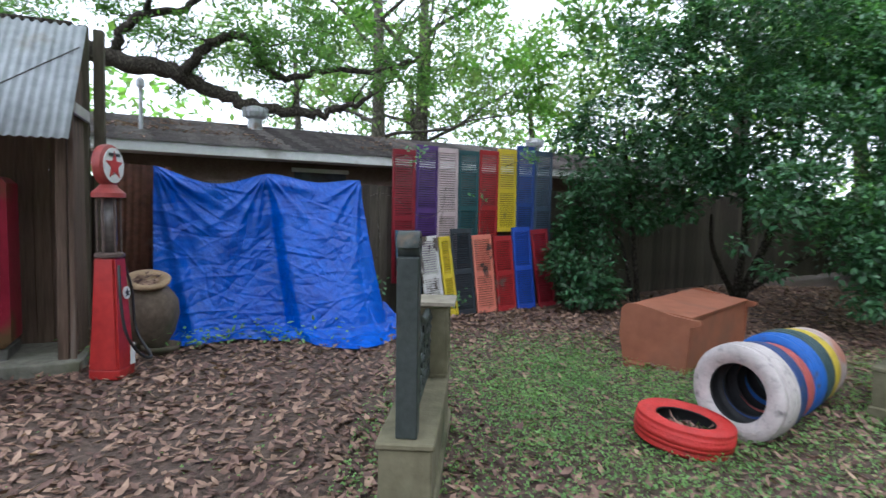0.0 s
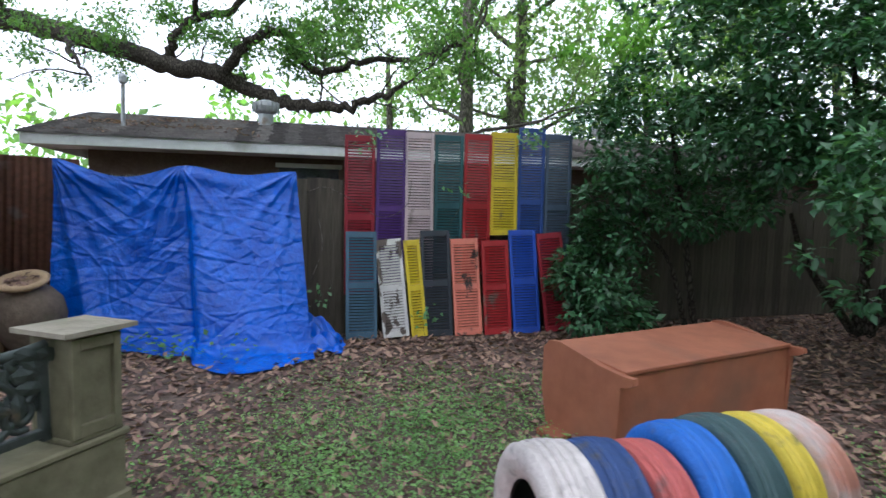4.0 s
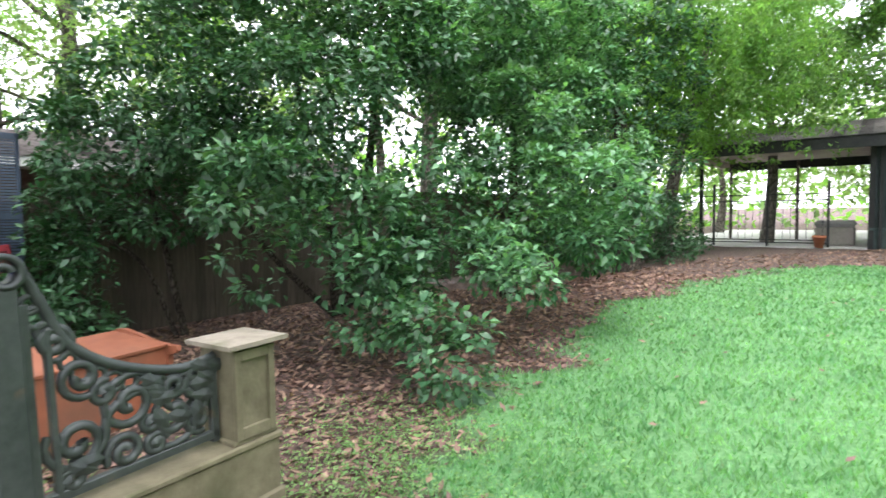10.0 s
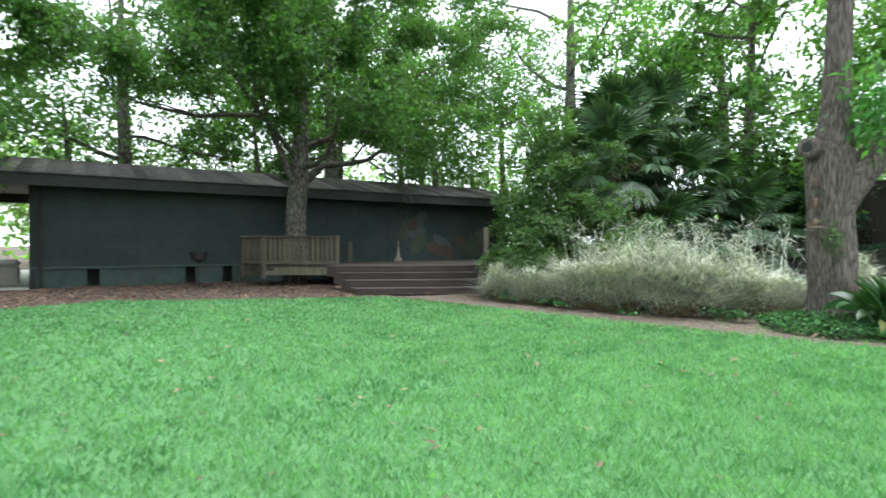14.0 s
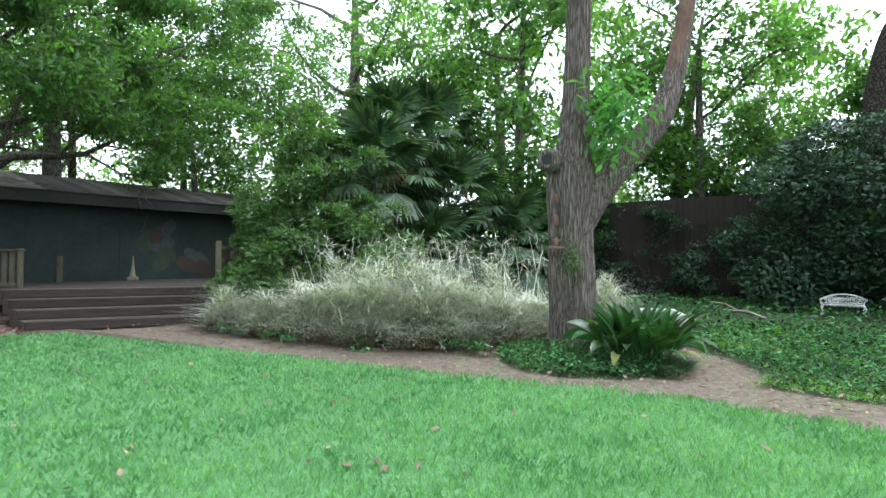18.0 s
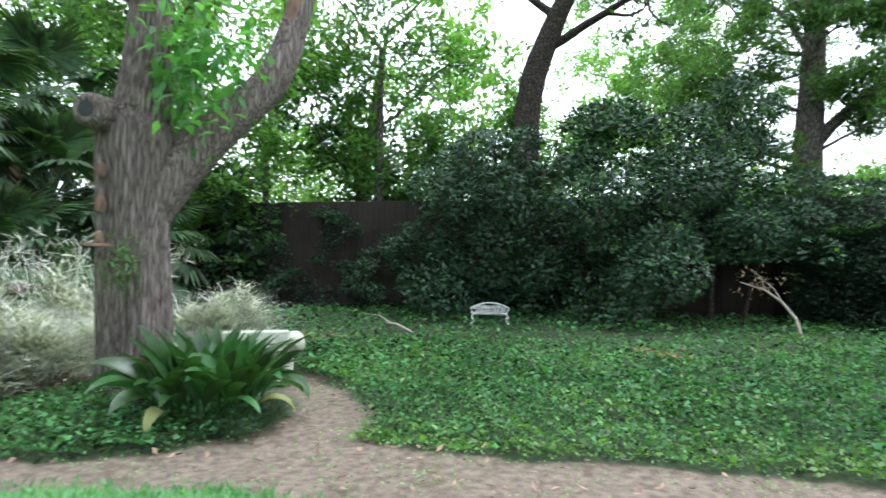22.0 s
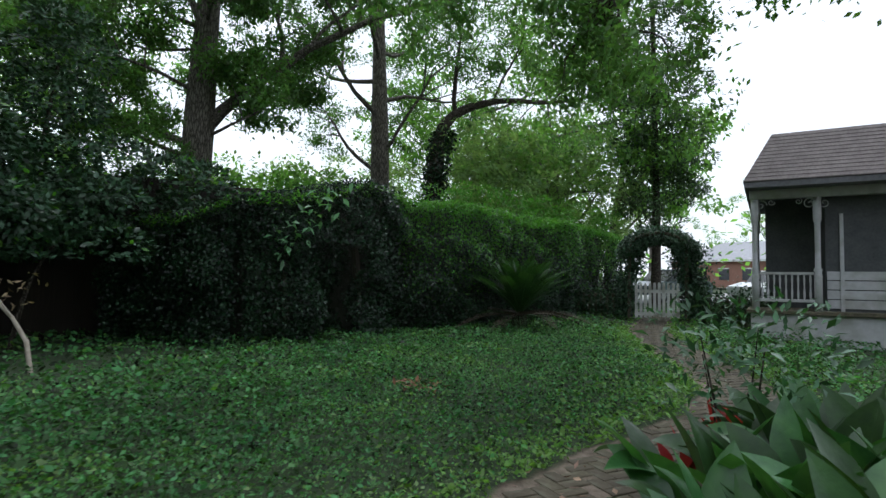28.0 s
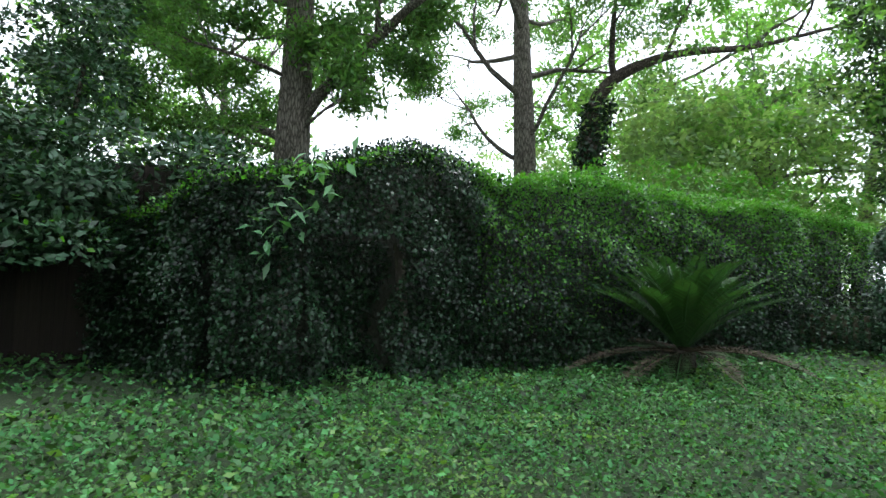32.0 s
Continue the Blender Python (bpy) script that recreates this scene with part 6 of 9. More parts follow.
# stone planter, white bench
PLANTER = surface("mossy_white_stone", (0.42, 0.44, 0.34), (0.60, 0.62, 0.52), scale=3, rough=0.85, bump=0.3, stain=(0.25, 0.30, 0.16), stain_scale=3)
pl = thing("stone_bench", pose(14.08, -5.6, 0.42, 0, 0, 60), "pale mossy stone garden seat with a curled end", "bench")
part("seat", box(-0.65, 0.15, -0.2, 0.2, 0.36, 0.44, 0.02), PLANTER, pl)
for x in (-0.5, 0.02):
    part("leg", box(x - 0.1, x + 0.1, -0.17, 0.17, 0, 0.36, 0.03), PLANTER, pl)
part("curled_end", moved(lathe([(0.1, -0.2), (0.11, 0.2)], 18), pose(-0.62, 0, 0.44, 90, 0, 0)), PLANTER, pl, shade=True)
part("back", box(-0.55, 0.15, 0.16, 0.22, 0.44, 0.6, 0.02), PLANTER, pl)
WIRON = surface("white_cast_iron", (0.62, 0.62, 0.60), (0.78, 0.78, 0.76), scale=6, rough=0.5, bump=0.15, stain=(0.4, 0.42, 0.38), stain_scale=6)
wb = thing("garden_bench", pose(15.33, -11.7, ground_z(15.3, -11.7) + 0.02, 0, 0, 40) @ Matrix.Diagonal((0.66, 0.74, 0.66, 1)), "white cast iron garden bench with a lacy curved back", "bench")
for k in range(9):
    part("seat_slat", box(-0.55, 0.55, -0.22 + k * 0.05, -0.185 + k * 0.05, 0.30, 0.32, 0.004), WIRON, wb)
arc = np.stack([np.linspace(-0.58, 0.58, 20), np.full(20, 0.25), 0.36 + 0.30 * np.cos(np.linspace(-1.3, 1.3, 20)) ** 0.6], -1)
v, f = tube_np(arc, np.full(20, 0.02), 8)
part("back_rail", mesh_np("back_rail", v, f, [WIRON], True), None, wb)
for k in range(11):
    x = -0.5 + k * 0.1
    curls = [(spiral(x + 0.05, 0.38, 0.045, 0.012, k, 1.3), 0.25, 0), (spiral(x + 0.05, 0.50, 0.04, 0.012, k + 2, 1.3), 0.26, 0), (spiral(x, 0.36, 0.04, 0.012, k + 1, 1.3), -0.21, -0.09)]
    if abs(x) < 0.45:
        curls += [(spiral(x, 0.44, 0.05, 0.015, k, 1.2), 0.25, 0), (spiral(x, 0.55, 0.045, 0.012, -k, -1.2), 0.25, 0)]
    for pts, oy, oz in curls:
        v, f = tube_np(pts + [0, oy, oz], np.full(26, 0.011), 6)
        part("scroll", mesh_np("scroll", v, f, [WIRON], True), None, wb)
for sx in (-1, 1):
    for y in (-0.18, 0.2):
        leg = curve_pts([(sx * 0.5, y, 0.31), (sx * 0.56, y * 1.1, 0.2), (sx * 0.5, y, 0.1), (sx * 0.58, y * 1.15, 0.0)], 5)
        v, f = tube_np(leg, np.full(len(leg), 0.022), 8)
        part("leg", mesh_np("leg", v, f, [WIRON], True), None, wb)
    v, f = tube_np(curve_pts([(sx * 0.58, 0.25, 0.44), (sx * 0.6, 0.05, 0.48), (sx * 0.58, -0.2, 0.44), (sx * 0.55, -0.2, 0.31)], 6), np.full(19, 0.018), 8)
    part("arm", mesh_np("arm", v, f, [WIRON], True), None, wb)
# ---- the far end: arch, picket gate, porch, brick path ----
PICKET = surface("worn_white_picket_paint", (0.48, 0.48, 0.46), (0.66, 0.66, 0.63), scale=4, rough=0.7, bump=0.15, stain=(0.28, 0.27, 0.22), stain_scale=3)
GX0, GY0 = -0.42, -21.95
gyaw = math.degrees(math.atan2(0.55, -1.05))
gz = ground_z(-0.9, -21.7)
pg = thing("picket_gate", pose(GX0, GY0, gz, 0, 0, gyaw), "white painted picket gate, worn, standing shut", "gate")
for k in range(10):
    x = 0.03 + k * 0.117
    out = [(-0.036, 0.08), (0.036, 0.08), (0.036, 0.96), (0.018, 1.01), (-0.018, 1.01), (-0.036, 0.96)]
    bm = bmesh.new()
    fr_ = [bm.verts.new((x + a, -0.012, b - 0.02 * math.cos(k * 0.5))) for a, b in out]
    bk_ = [bm.verts.new((x + a, 0.012, b - 0.02 * math.cos(k * 0.5))) for a, b in out]
    bm.faces.new(fr_), bm.faces.new(bk_[::-1])
    for e in range(6):
        bm.faces.new((fr_[e], bk_[e], bk_[(e + 1) % 6], fr_[(e + 1) % 6]))
    part("picket", bm, PICKET, pg)
for z in (0.12, 0.74):
    part("rail", box(-0.02, 1.13, 0.012, 0.045, z, z + 0.09, 0.004), PICKET, pg)
part("latch", box(1.1, 1.2, -0.03, 0.02, 0.62, 0.68, 0.006), IRON_BLACK, pg)
arch = thing("garden_arch", pose(GX0, GY0, gz, 0, 0, gyaw), "timber garden arch grown over with dark vines", "arch")
for x in (-0.16, 1.3):
    for y in (0.05, 0.75):
        part("post", box(x - 0.045, x + 0.045, y - 0.045, y + 0.045, 0, 2.0, 0.006), DECK_WOOD, arch)
for y in (0.05, 0.75):
    hoop = np.stack([0.57 + 0.73 * np.cos(np.linspace(0, math.pi, 20)), np.full(20, y), 1.95 + 0.42 * np.sin(np.linspace(0, math.pi, 20))], -1)
    v, f = tube_np(hoop, np.full(20, 0.045), 8)
    part("hoop", mesh_np("hoop", v, f, [DECK_WOOD], True), None, arch)
rngA = np.random.default_rng(21)
n = 15000
a = rngA.uniform(-0.25, math.pi + 0.25, n)
rad = rngA.uniform(0.42, 1.12, n)
lx = 0.57 + 0.95 * rad * np.cos(a)
lz = 1.85 + 0.64 * rad * np.sin(a)
low = rngA.uniform(0, 1, n) < 0.55
right_side = rngA.uniform(0, 1, n) < 0.62
lz = np.where(low, rngA.uniform(0.1, 2.1, n), lz)
in_ = np.clip((lz - 0.9) / 0.6, 0, 1)
lx = np.where(low, np.where(right_side, 1.5 + rngA.normal(0, 0.2, n) - 0.35 * in_ * rngA.uniform(0, 1, n), -0.3 + rngA.normal(0, 0.14, n) + 0.4 * in_ * rngA.uniform(0, 1, n)), lx)
ly = rngA.uniform(-0.1, 1.0, n)
v, f = leaves_np(np.stack([lx, ly, lz], -1), rand_dirs(rngA, n) + [0, -0.4, -0.2], rand_dirs(rngA, n) * 0.5 + [0, -0.5, 0.8], rngA.uniform(0.06, 0.12, n), rngA.uniform(0.04, 0.07, n))
part("vines", mesh_np("vines", v, f, [LEAF_DARK]), None, arch, "dark evergreen vines")
# low vine-grown fence either side of the arch
for (a, b, nm) in (((-1.9, -21.0), (-2.6, -19.6), 1), ((0.0, -22.2), (1.6, -23.0), 2)):
    lf = thing("low_fence", pose(a[0], a[1], ground_z(*a), 0, 0, math.degrees(math.atan2(b[1] - a[1], b[0] - a[0]))), "low picket fence swallowed by dark vines", "fence")
    run = math.hypot(b[0] - a[0], b[1] - a[1])
    for k in range(int(run / 0.16)):
        part("picket", mesh_bm("low_picket", box(-0.04, 0.04, -0.012, 0.012, 0, 0.7, 0.004), DECK_WOOD) if k == 0 else bpy.data.meshes["low_picket" if nm == 1 else "low_picket.001"], None, lf, m=pose(0.1 + k * 0.16, 0, 0))
    n = 2600
    q = np.stack([rngA.uniform(-0.2, run + 0.2, n), rngA.normal(0, 0.2, n), np.abs(rngA.normal(0.35, 0.3, n))], -1)
    v, f = leaves_np(q, rand_dirs(rngA, n), rand_dirs(rngA, n) * 0.6 + [0, 0, 1], rngA.uniform(0.06, 0.11, n), 0.055)
    part("vines", mesh_np("vines", v, f, [LEAF_DARK]), None, lf)

# porch of the main house
HOUSE_WHITE = surface("white_board_paint", (0.42, 0.42, 0.43), (0.56, 0.56, 0.57), scale=2, rough=0.7, bump=0.1, stain=(0.34, 0.34, 0.31), stain_scale=2)
SCREEN = surface("grey_porch_screen", (0.05, 0.052, 0.058), (0.10, 0.105, 0.11), scale=4, rough=0.6, bump=0.05)
pyaw = math.degrees(math.atan2(0.57, -0.82))
porch = thing("porch_house", pose(-1.75, -18.75, 0.65, 0, 0, pyaw), "white timber house porch with turned posts and a hipped roof", "house")
# local x runs along the front, local y into the house
def fbox(x0, x1, y0, y1, z0, z1, bevel=0.0):
    return box(x0, x1, -y1, -y0, z0, z1, bevel)


part("foundation", fbox(-0.1, 6.5, -4.6, 0.1, -0.3, 0.36, 0.01), HOUSE_WHITE, porch, "white boarded foundation")
part("porch_floor", fbox(-0.18, 6.6, -4.7, 0.18, 0.36, 0.44, 0.01), DECK_WOOD, porch)
for x, y in ((0.0, 0.0), (1.15, 0.0), (2.9, 0.0), (0.0, -1.6), (0.0, -3.3)):
    part("porch_post", lathe([(0.075, 0.44), (0.075, 1.2), (0.06, 1.25), (0.085, 1.3), (0.055, 1.36), (0.055, 2.3), (0.08, 2.36), (0.075, 2.9)], 14), HOUSE_WHITE, porch, m=pose(x, -y, 0), shade=True)
part("porch_beam", fbox(-0.1, 6.5, -0.08, 0.08, 2.85, 3.05, 0.008), HOUSE_WHITE, porch)
part("porch_beam", fbox(-0.08, 0.08, -4.6, -0.08, 2.85, 3.05, 0.008), HOUSE_WHITE, porch)
for (x0, x1) in ((0.07, 1.08),):
    for z in (0.62, 1.2):
        part("rail", fbox(x0, x1, -0.03, 0.03, z, z + 0.06, 0.005), HOUSE_WHITE, porch)
    for k in range(9):
        part("spindle", lathe([(0.014, 0.66), (0.022, 0.8), (0.012, 0.95), (0.022, 1.1), (0.014, 1.2)], 8), HOUSE_WHITE, porch, m=pose(x0 + 0.06 + k * 0.11, 0, 0))
for y0, y1 in ((-1.55, -0.05), (-3.25, -1.65)):
    part("rail", fbox(-0.03, 0.03, y0, y1, 1.2, 1.26, 0.005), HOUSE_WHITE, porch)
part("inner_wall", fbox(1.3, 6.5, -4.5, -0.25, 0.44, 3.0), SCREEN, porch, "dim grey screened wall")
part("inner_wall", fbox(0.2, 1.3, -4.5, -1.4, 0.44, 3.0), SCREEN, porch)
for k in range(4):
    part("siding_board", fbox(1.32, 6.4, -0.25, -0.22, 0.5 + k * 0.2, 0.68 + k * 0.2, 0.004), HOUSE_WHITE, porch)
part("door_frame", fbox(1.55, 1.62, -0.25, -0.2, 0.44, 2.5, 0.004), HOUSE_WHITE, porch)
for k, x in enumerate((0.12, 1.02, 1.28)):
    v, f = tubes([(spiral(x, 2.72, 0.12, 0.02, k, 1.3) + [0, 0, 0], np.full(26, 0.012)), (spiral(x + (0.2 if k < 1 else -0.2), 2.78, 0.07, 0.015, k, -1.2), np.full(26, 0.010))], 6)
    part("bracket", mesh_np("bracket", v, f, [HOUSE_WHITE], True), None, porch, "scrolled porch bracket")
EAVES = surface("shaded_grey_eaves", (0.10, 0.10, 0.105), (0.19, 0.19, 0.20), scale=3, rough=0.8, bump=0.1)
ROOF2 = surface("brown_grey_roof_shingle", (0.13, 0.11, 0.105), (0.24, 0.21, 0.2), scale=4, rough=0.95, bump=0.4)
bm = bmesh.new()
c = [(-0.18, -0.55, 3.05), (7.0, -0.55, 3.05), (7.0, 5.2, 3.05), (-0.18, 5.2, 3.05)]
c2 = [(-0.18, -0.55, 3.17), (7.0, -0.55, 3.17), (7.0, 5.2, 3.17), (-0.18, 5.2, 3.17)]
lo, hi = [bm.verts.new(q) for q in c], [bm.verts.new(q) for q in c2]
bm.faces.new(lo)
for e in range(4):
    bm.faces.new((lo[e], lo[(e + 1) % 4], hi[(e + 1) % 4], hi[e]))
part("eaves_board", bm, EAVES, porch)
courses = 13
for k in range(courses):
    t0, t1 = k / courses, (k + 1) / courses + 0.01
    bm = bmesh.new()
    def ring_at(t, dz=0.0):
        e = 0.02 - 0.85 * t
        zz = 3.18 + 1.15 * t + dz
        left = -0.2 + 0.55 * t
        return [(left, -0.57 - e + 0.02, zz), (7.0, -0.57 - e + 0.02, zz), (7.0, 5.22 + e, zz), (left, 5.22 + e, zz)]
    a, b = [bm.verts.new(q) for q in ring_at(t0, 0.02)], [bm.verts.new(q) for q in ring_at(t1)]
    a2 = [bm.verts.new(q) for q in ring_at(t0, 0.0)]
    for e in (0, 2, 3):
        bm.faces.new((a[e], a[(e + 1) % 4], b[(e + 1) % 4], b[e]))
        bm.faces.new((a2[e], a2[(e + 1) % 4], a[(e + 1) % 4], a[e]))
    part("roof_course", bm, ROOF2, porch)
bm = bmesh.new()
bm.faces.new([bm.verts.new(q) for q in ((0.35, 0.28, 4.325), (7.0, 0.28, 4.325), (7.0, 4.39, 4.325), (0.35, 4.39, 4.325))])
part("roof_cap", bm, ROOF2, porch)

# brick path: bricks laid basket-wise, the nearest as pieces of their own
BRICK = surface("worn_path_brick", (0.062, 0.052, 0.032), (0.12, 0.10, 0.066), scale=6, rough=0.9, bump=0.3, per_object=0.2, stain=(0.14, 0.14, 0.10), stain_scale=3)
BRICK_FAR = surface("worn_path_brick_far", (0.06, 0.05, 0.032), (0.115, 0.096, 0.064), scale=6, rough=0.9, bump=0.3, island=0.3)
brick_me = mesh_bm("brick", box(-0.0995, 0.0995, -0.0488, 0.0488, -0.05, 0.0, 0.004), BRICK)
bpath = tagged(new("brick_path"), "old herringbone brick garden path, worn and dirty", "path", kind="structure")
rb = random.Random(4)
cells = []
ca, sa = math.cos(radians(20)), math.sin(radians(20))
for i in range(-90, 90):
    for j in range(-90, 90):
        d = (i - j) % 4
        if d not in (0, 3):
            continue
        u_, v_ = (i + 0.5, j) if d == 0 else (i, j + 0.5)
        u_, v_ = u_ * 0.101, v_ * 0.101
        cells.append((3.4 + ca * u_ - sa * v_, -13.2 + sa * u_ + ca * v_, 0 if d == 0 else 90))
cells = np.array(cells)
dist = poly_dist(cells[:, 0], cells[:, 1], PATH_LINE[9:])
keep = (dist < 0.40 + 0.04 * np.sin(cells[:, 1] * 3)) & (cells[:, 1] < -7.5)
cells = cells[keep]
order = np.argsort(-cells[:, 1])
near_count, far_boxes = 0, []
for x, y, yaw in cells[order]:
    if rb.random() < 0.03:
        continue
    m_ = pose(x, y, ground_z(x, y) - 0.018 + rb.uniform(-0.003, 0.002), rb.uniform(-0.5, 0.5), rb.uniform(-0.5, 0.5), yaw + 20 + rb.uniform(-2, 2))
    if near_count < 300:
        part("brick", brick_me, None, bpath, m=m_)
        near_count += 1
    else:
        far_boxes.append(m_)
cube = [(sx * 0.099, sy * 0.0483, z) for z in (-0.05, 0.0) for sx, sy in ((-1, -1), (1, -1), (1, 1), (-1, 1))]
vv, ff = [], []
for k, m_ in enumerate(far_boxes):
    vv += [m_ @ Vector(q) for q in cube]
    o = 8 * k
    ff += [(o + 4, o + 5, o + 6, o + 7), (o, o + 1, o + 5, o + 4), (o + 1, o + 2, o + 6, o + 5), (o + 2, o + 3, o + 7, o + 6), (o + 3, o, o + 4, o + 7)]
rest = part("far_bricks", mesh_np("far_bricks", np.array([v[:] for v in vv]), np.array(ff), [BRICK_FAR]), None, bpath)
tagged(rest, kind="stuff")

# beyond the yard: street, houses, parked cars
tagged(part("street", moved(box(-120, 120, -4, 4, 0, 0.62), pose(-14, -40, 0, 0, 0, 25)), surface("pale_asphalt", (0.22, 0.22, 0.22), (0.32, 0.32, 0.31), scale=2, rough=0.9, bump=0.2), None), "pale sunlit street beyond the garden", "road", kind="structure")
GLASS_DARK = surface("dark_window_glass", (0.02, 0.025, 0.03), (0.05, 0.055, 0.06), rough=0.1, bump=0)


def far_house(x, y, z, yaw, w, d, eave, ridge, label, wall, roof_mat, gable=False):
    top = thing("house", pose(x, y, z, 0, 0, yaw), label, "house", group="houses across the street")
    part("wall", box(-w / 2, w / 2, -d / 2, d / 2, 0, eave), wall, top)
    bm = bmesh.new()
    o = 0.5
    if gable:
        pr = [(-w / 2 - o, eave - 0.1), (0, ridge), (w / 2 + o, eave - 0.1)]
        a = [bm.verts.new((px, -d / 2 - o, pz)) for px, pz in pr]
        b = [bm.verts.new((px, d / 2 + o, pz)) for px, pz in pr]
        for e in range(2):
            bm.faces.new((a[e], a[e + 1], b[e + 1], b[e]))
        bm.faces.new(a), bm.faces.new(b), bm.faces.new((a[0], b[0], b[2], a[2]))
        bg = bmesh.new()
        bg.faces.new([bg.verts.new(q) for q in ((-w / 2, -d / 2 - o - 0.02, eave), (0, -d / 2 - o - 0.02, ridge - 0.25), (w / 2, -d / 2 - o - 0.02, eave))])
        part("gable", bg, wall, top)
    else:
        a = [bm.verts.new(q) for q in ((-w / 2 - o, -d / 2 - o, eave), (w / 2 + o, -d / 2 - o, eave), (w / 2 + o, d / 2 + o, eave), (-w / 2 - o, d / 2 + o, eave))]
        r = [bm.verts.new((-w / 2 + d / 2, 0, ridge)), bm.verts.new((w / 2 - d / 2, 0, ridge))]
        bm.faces.new((a[0], a[1], r[1], r[0])), bm.faces.new((a[2], a[3], r[0], r[1])), bm.faces.new((a[1], a[2], r[1])), bm.faces.new((a[3], a[0], r[0])), bm.faces.new(a)
    part("roof", bm, roof_mat, top)
    part("eaves_board", box(-w / 2 - o, w / 2 + o, -d / 2 - o - 0.03, -d / 2 - o, eave - 0.25, eave, 0.01), FASCIA, top)
    n = int(w / 2.6)
    for k in range(n):
        wx = -w / 2 + (k + 0.5) * w / n
        win = part("window", box(wx - 0.6, wx + 0.6, -d / 2 - 0.05, -d / 2 - 0.01, 0.9, 2.2), GLASS_DARK, top)
        part("window_frame", box(wx - 0.7, wx + 0.7, -d / 2 - 0.07, -d / 2 - 0.05, 2.2, 2.32), FASCIA, win)
    return top


GREY_ROOF = surface("light_grey_roof", (0.30, 0.30, 0.32), (0.42, 0.42, 0.44), scale=3, rough=0.9, bump=0.2)
RED_BRICK = surface("red_brick_wall", (0.22, 0.11, 0.08), (0.34, 0.19, 0.14), scale=6, rough=0.9, bump=0.3)
far_house(-38.5, -69, 0.6, 120, 22, 9, 3.3, 5.6, "pale house with a low light grey roof across the street", RED_BRICK, GREY_ROOF)
far_house(12.4, -37.5, 0.4, 205, 4.2, 9, 3.9, 5.2, "white gabled house with a grey roof behind the fence", FASCIA, GREY_ROOF, gable=True)


def car(x, y, z, yaw, mat, label):
    top = thing("car", pose(x, y, z, 0, 0, yaw), label, "car", group="parked cars")
    def extrude(prof, w):
        bm = bmesh.new()
        f = bm.faces.new([bm.verts.new((px, -w / 2, pz)) for px, pz in prof])
        g = bmesh.ops.extrude_face_region(bm, geom=[f])
        bmesh.ops.translate(bm, verts=[v for v in g["geom"] if isinstance(v, bmesh.types.BMVert)], vec=(0, w, 0))
        bmesh.ops.bevel(bm, geom=bm.edges[:], offset=0.05, segments=2, affect="EDGES")
        return bm
    part("body", extrude([(-2.2, 0.35), (2.2, 0.35), (2.25, 0.75), (1.2, 0.95), (-2.0, 1.0), (-2.25, 0.8)], 1.75), mat, top)
    part("cabin", extrude([(-1.7, 0.95), (1.0, 0.93), (0.3, 1.45), (-1.1, 1.48)], 1.5), GLASS_DARK, top, "dark glazed cabin")
    part("roof", extrude([(-1.12, 1.44), (0.32, 1.42), (0.25, 1.5), (-1.05, 1.53)], 1.46), mat, top)
    for sx in (-1.4, 1.4):
        for sy in (-0.82, 0.82):
            w_ = part("wheel", moved(lathe([(0.2, -0.1), (0.32, -0.1), (0.33, 0.1), (0.2, 0.1)], 20), pose(sx, sy, 0.33, 90, 0, 0)), RUBBER, top)
            part("rim", moved(lathe([(0.0, -0.11), (0.2, -0.105), (0.2, 0.105), (0.0, 0.11)], 16), pose(sx, sy, 0.33, 90, 0, 0)), GALV, w_)
    return top


CAR_WHITE = surface("white_car_paint", (0.72, 0.72, 0.72), (0.8, 0.8, 0.8), scale=2, rough=0.25, bump=0, coat=0.5)
CAR_GREY = surface("dark_teal_car_paint", (0.05, 0.08, 0.09), (0.08, 0.12, 0.13), scale=2, rough=0.3, bump=0, coat=0.5)
car(-11.5, -32.0, 0.62, 25, CAR_WHITE, "white car parked by the street")
car(-6.6, -32.5, 0.62, 25, CAR_GREY, "dark van parked beyond the arch")
# ---- trees and shrubs ----
def grow(rng, start, heading, length, r0, depth, runs, tips, bend=0.35, up=0.15):
    """A crooked branch with side branches; fills runs with tubes and tips with twig ends."""
    n = 7
    p, d = np.array(start, float), np.array(heading, float) / np.linalg.norm(heading)
    pts, rad = [p.copy()], [r0]
    for k in range(n):
        d = d + rng.normal(0, bend / 2.2, 3) + [0, 0, up * 0.3]
        d /= np.linalg.norm(d)
        p = p + d * length / n
        pts.append(p.copy())
        rad.append(r0 * (1 - 0.75 * (k + 1) / n))
        if depth > 0 and k >= 2 and rng.random() < 0.75:
            side = np.cross(d, rand_dirs(rng, 1)[0])
            grow(rng, p, d * 0.5 + side * 0.9 + [0, 0, 0.1], length * rng.uniform(0.4, 0.65), rad[-1] * 0.6, depth - 1, runs, tips, bend, up)
        if depth == 0 and k >= 2:
            tips.append(p.copy())
    runs.append((pts, rad))
    tips.append(p.copy())


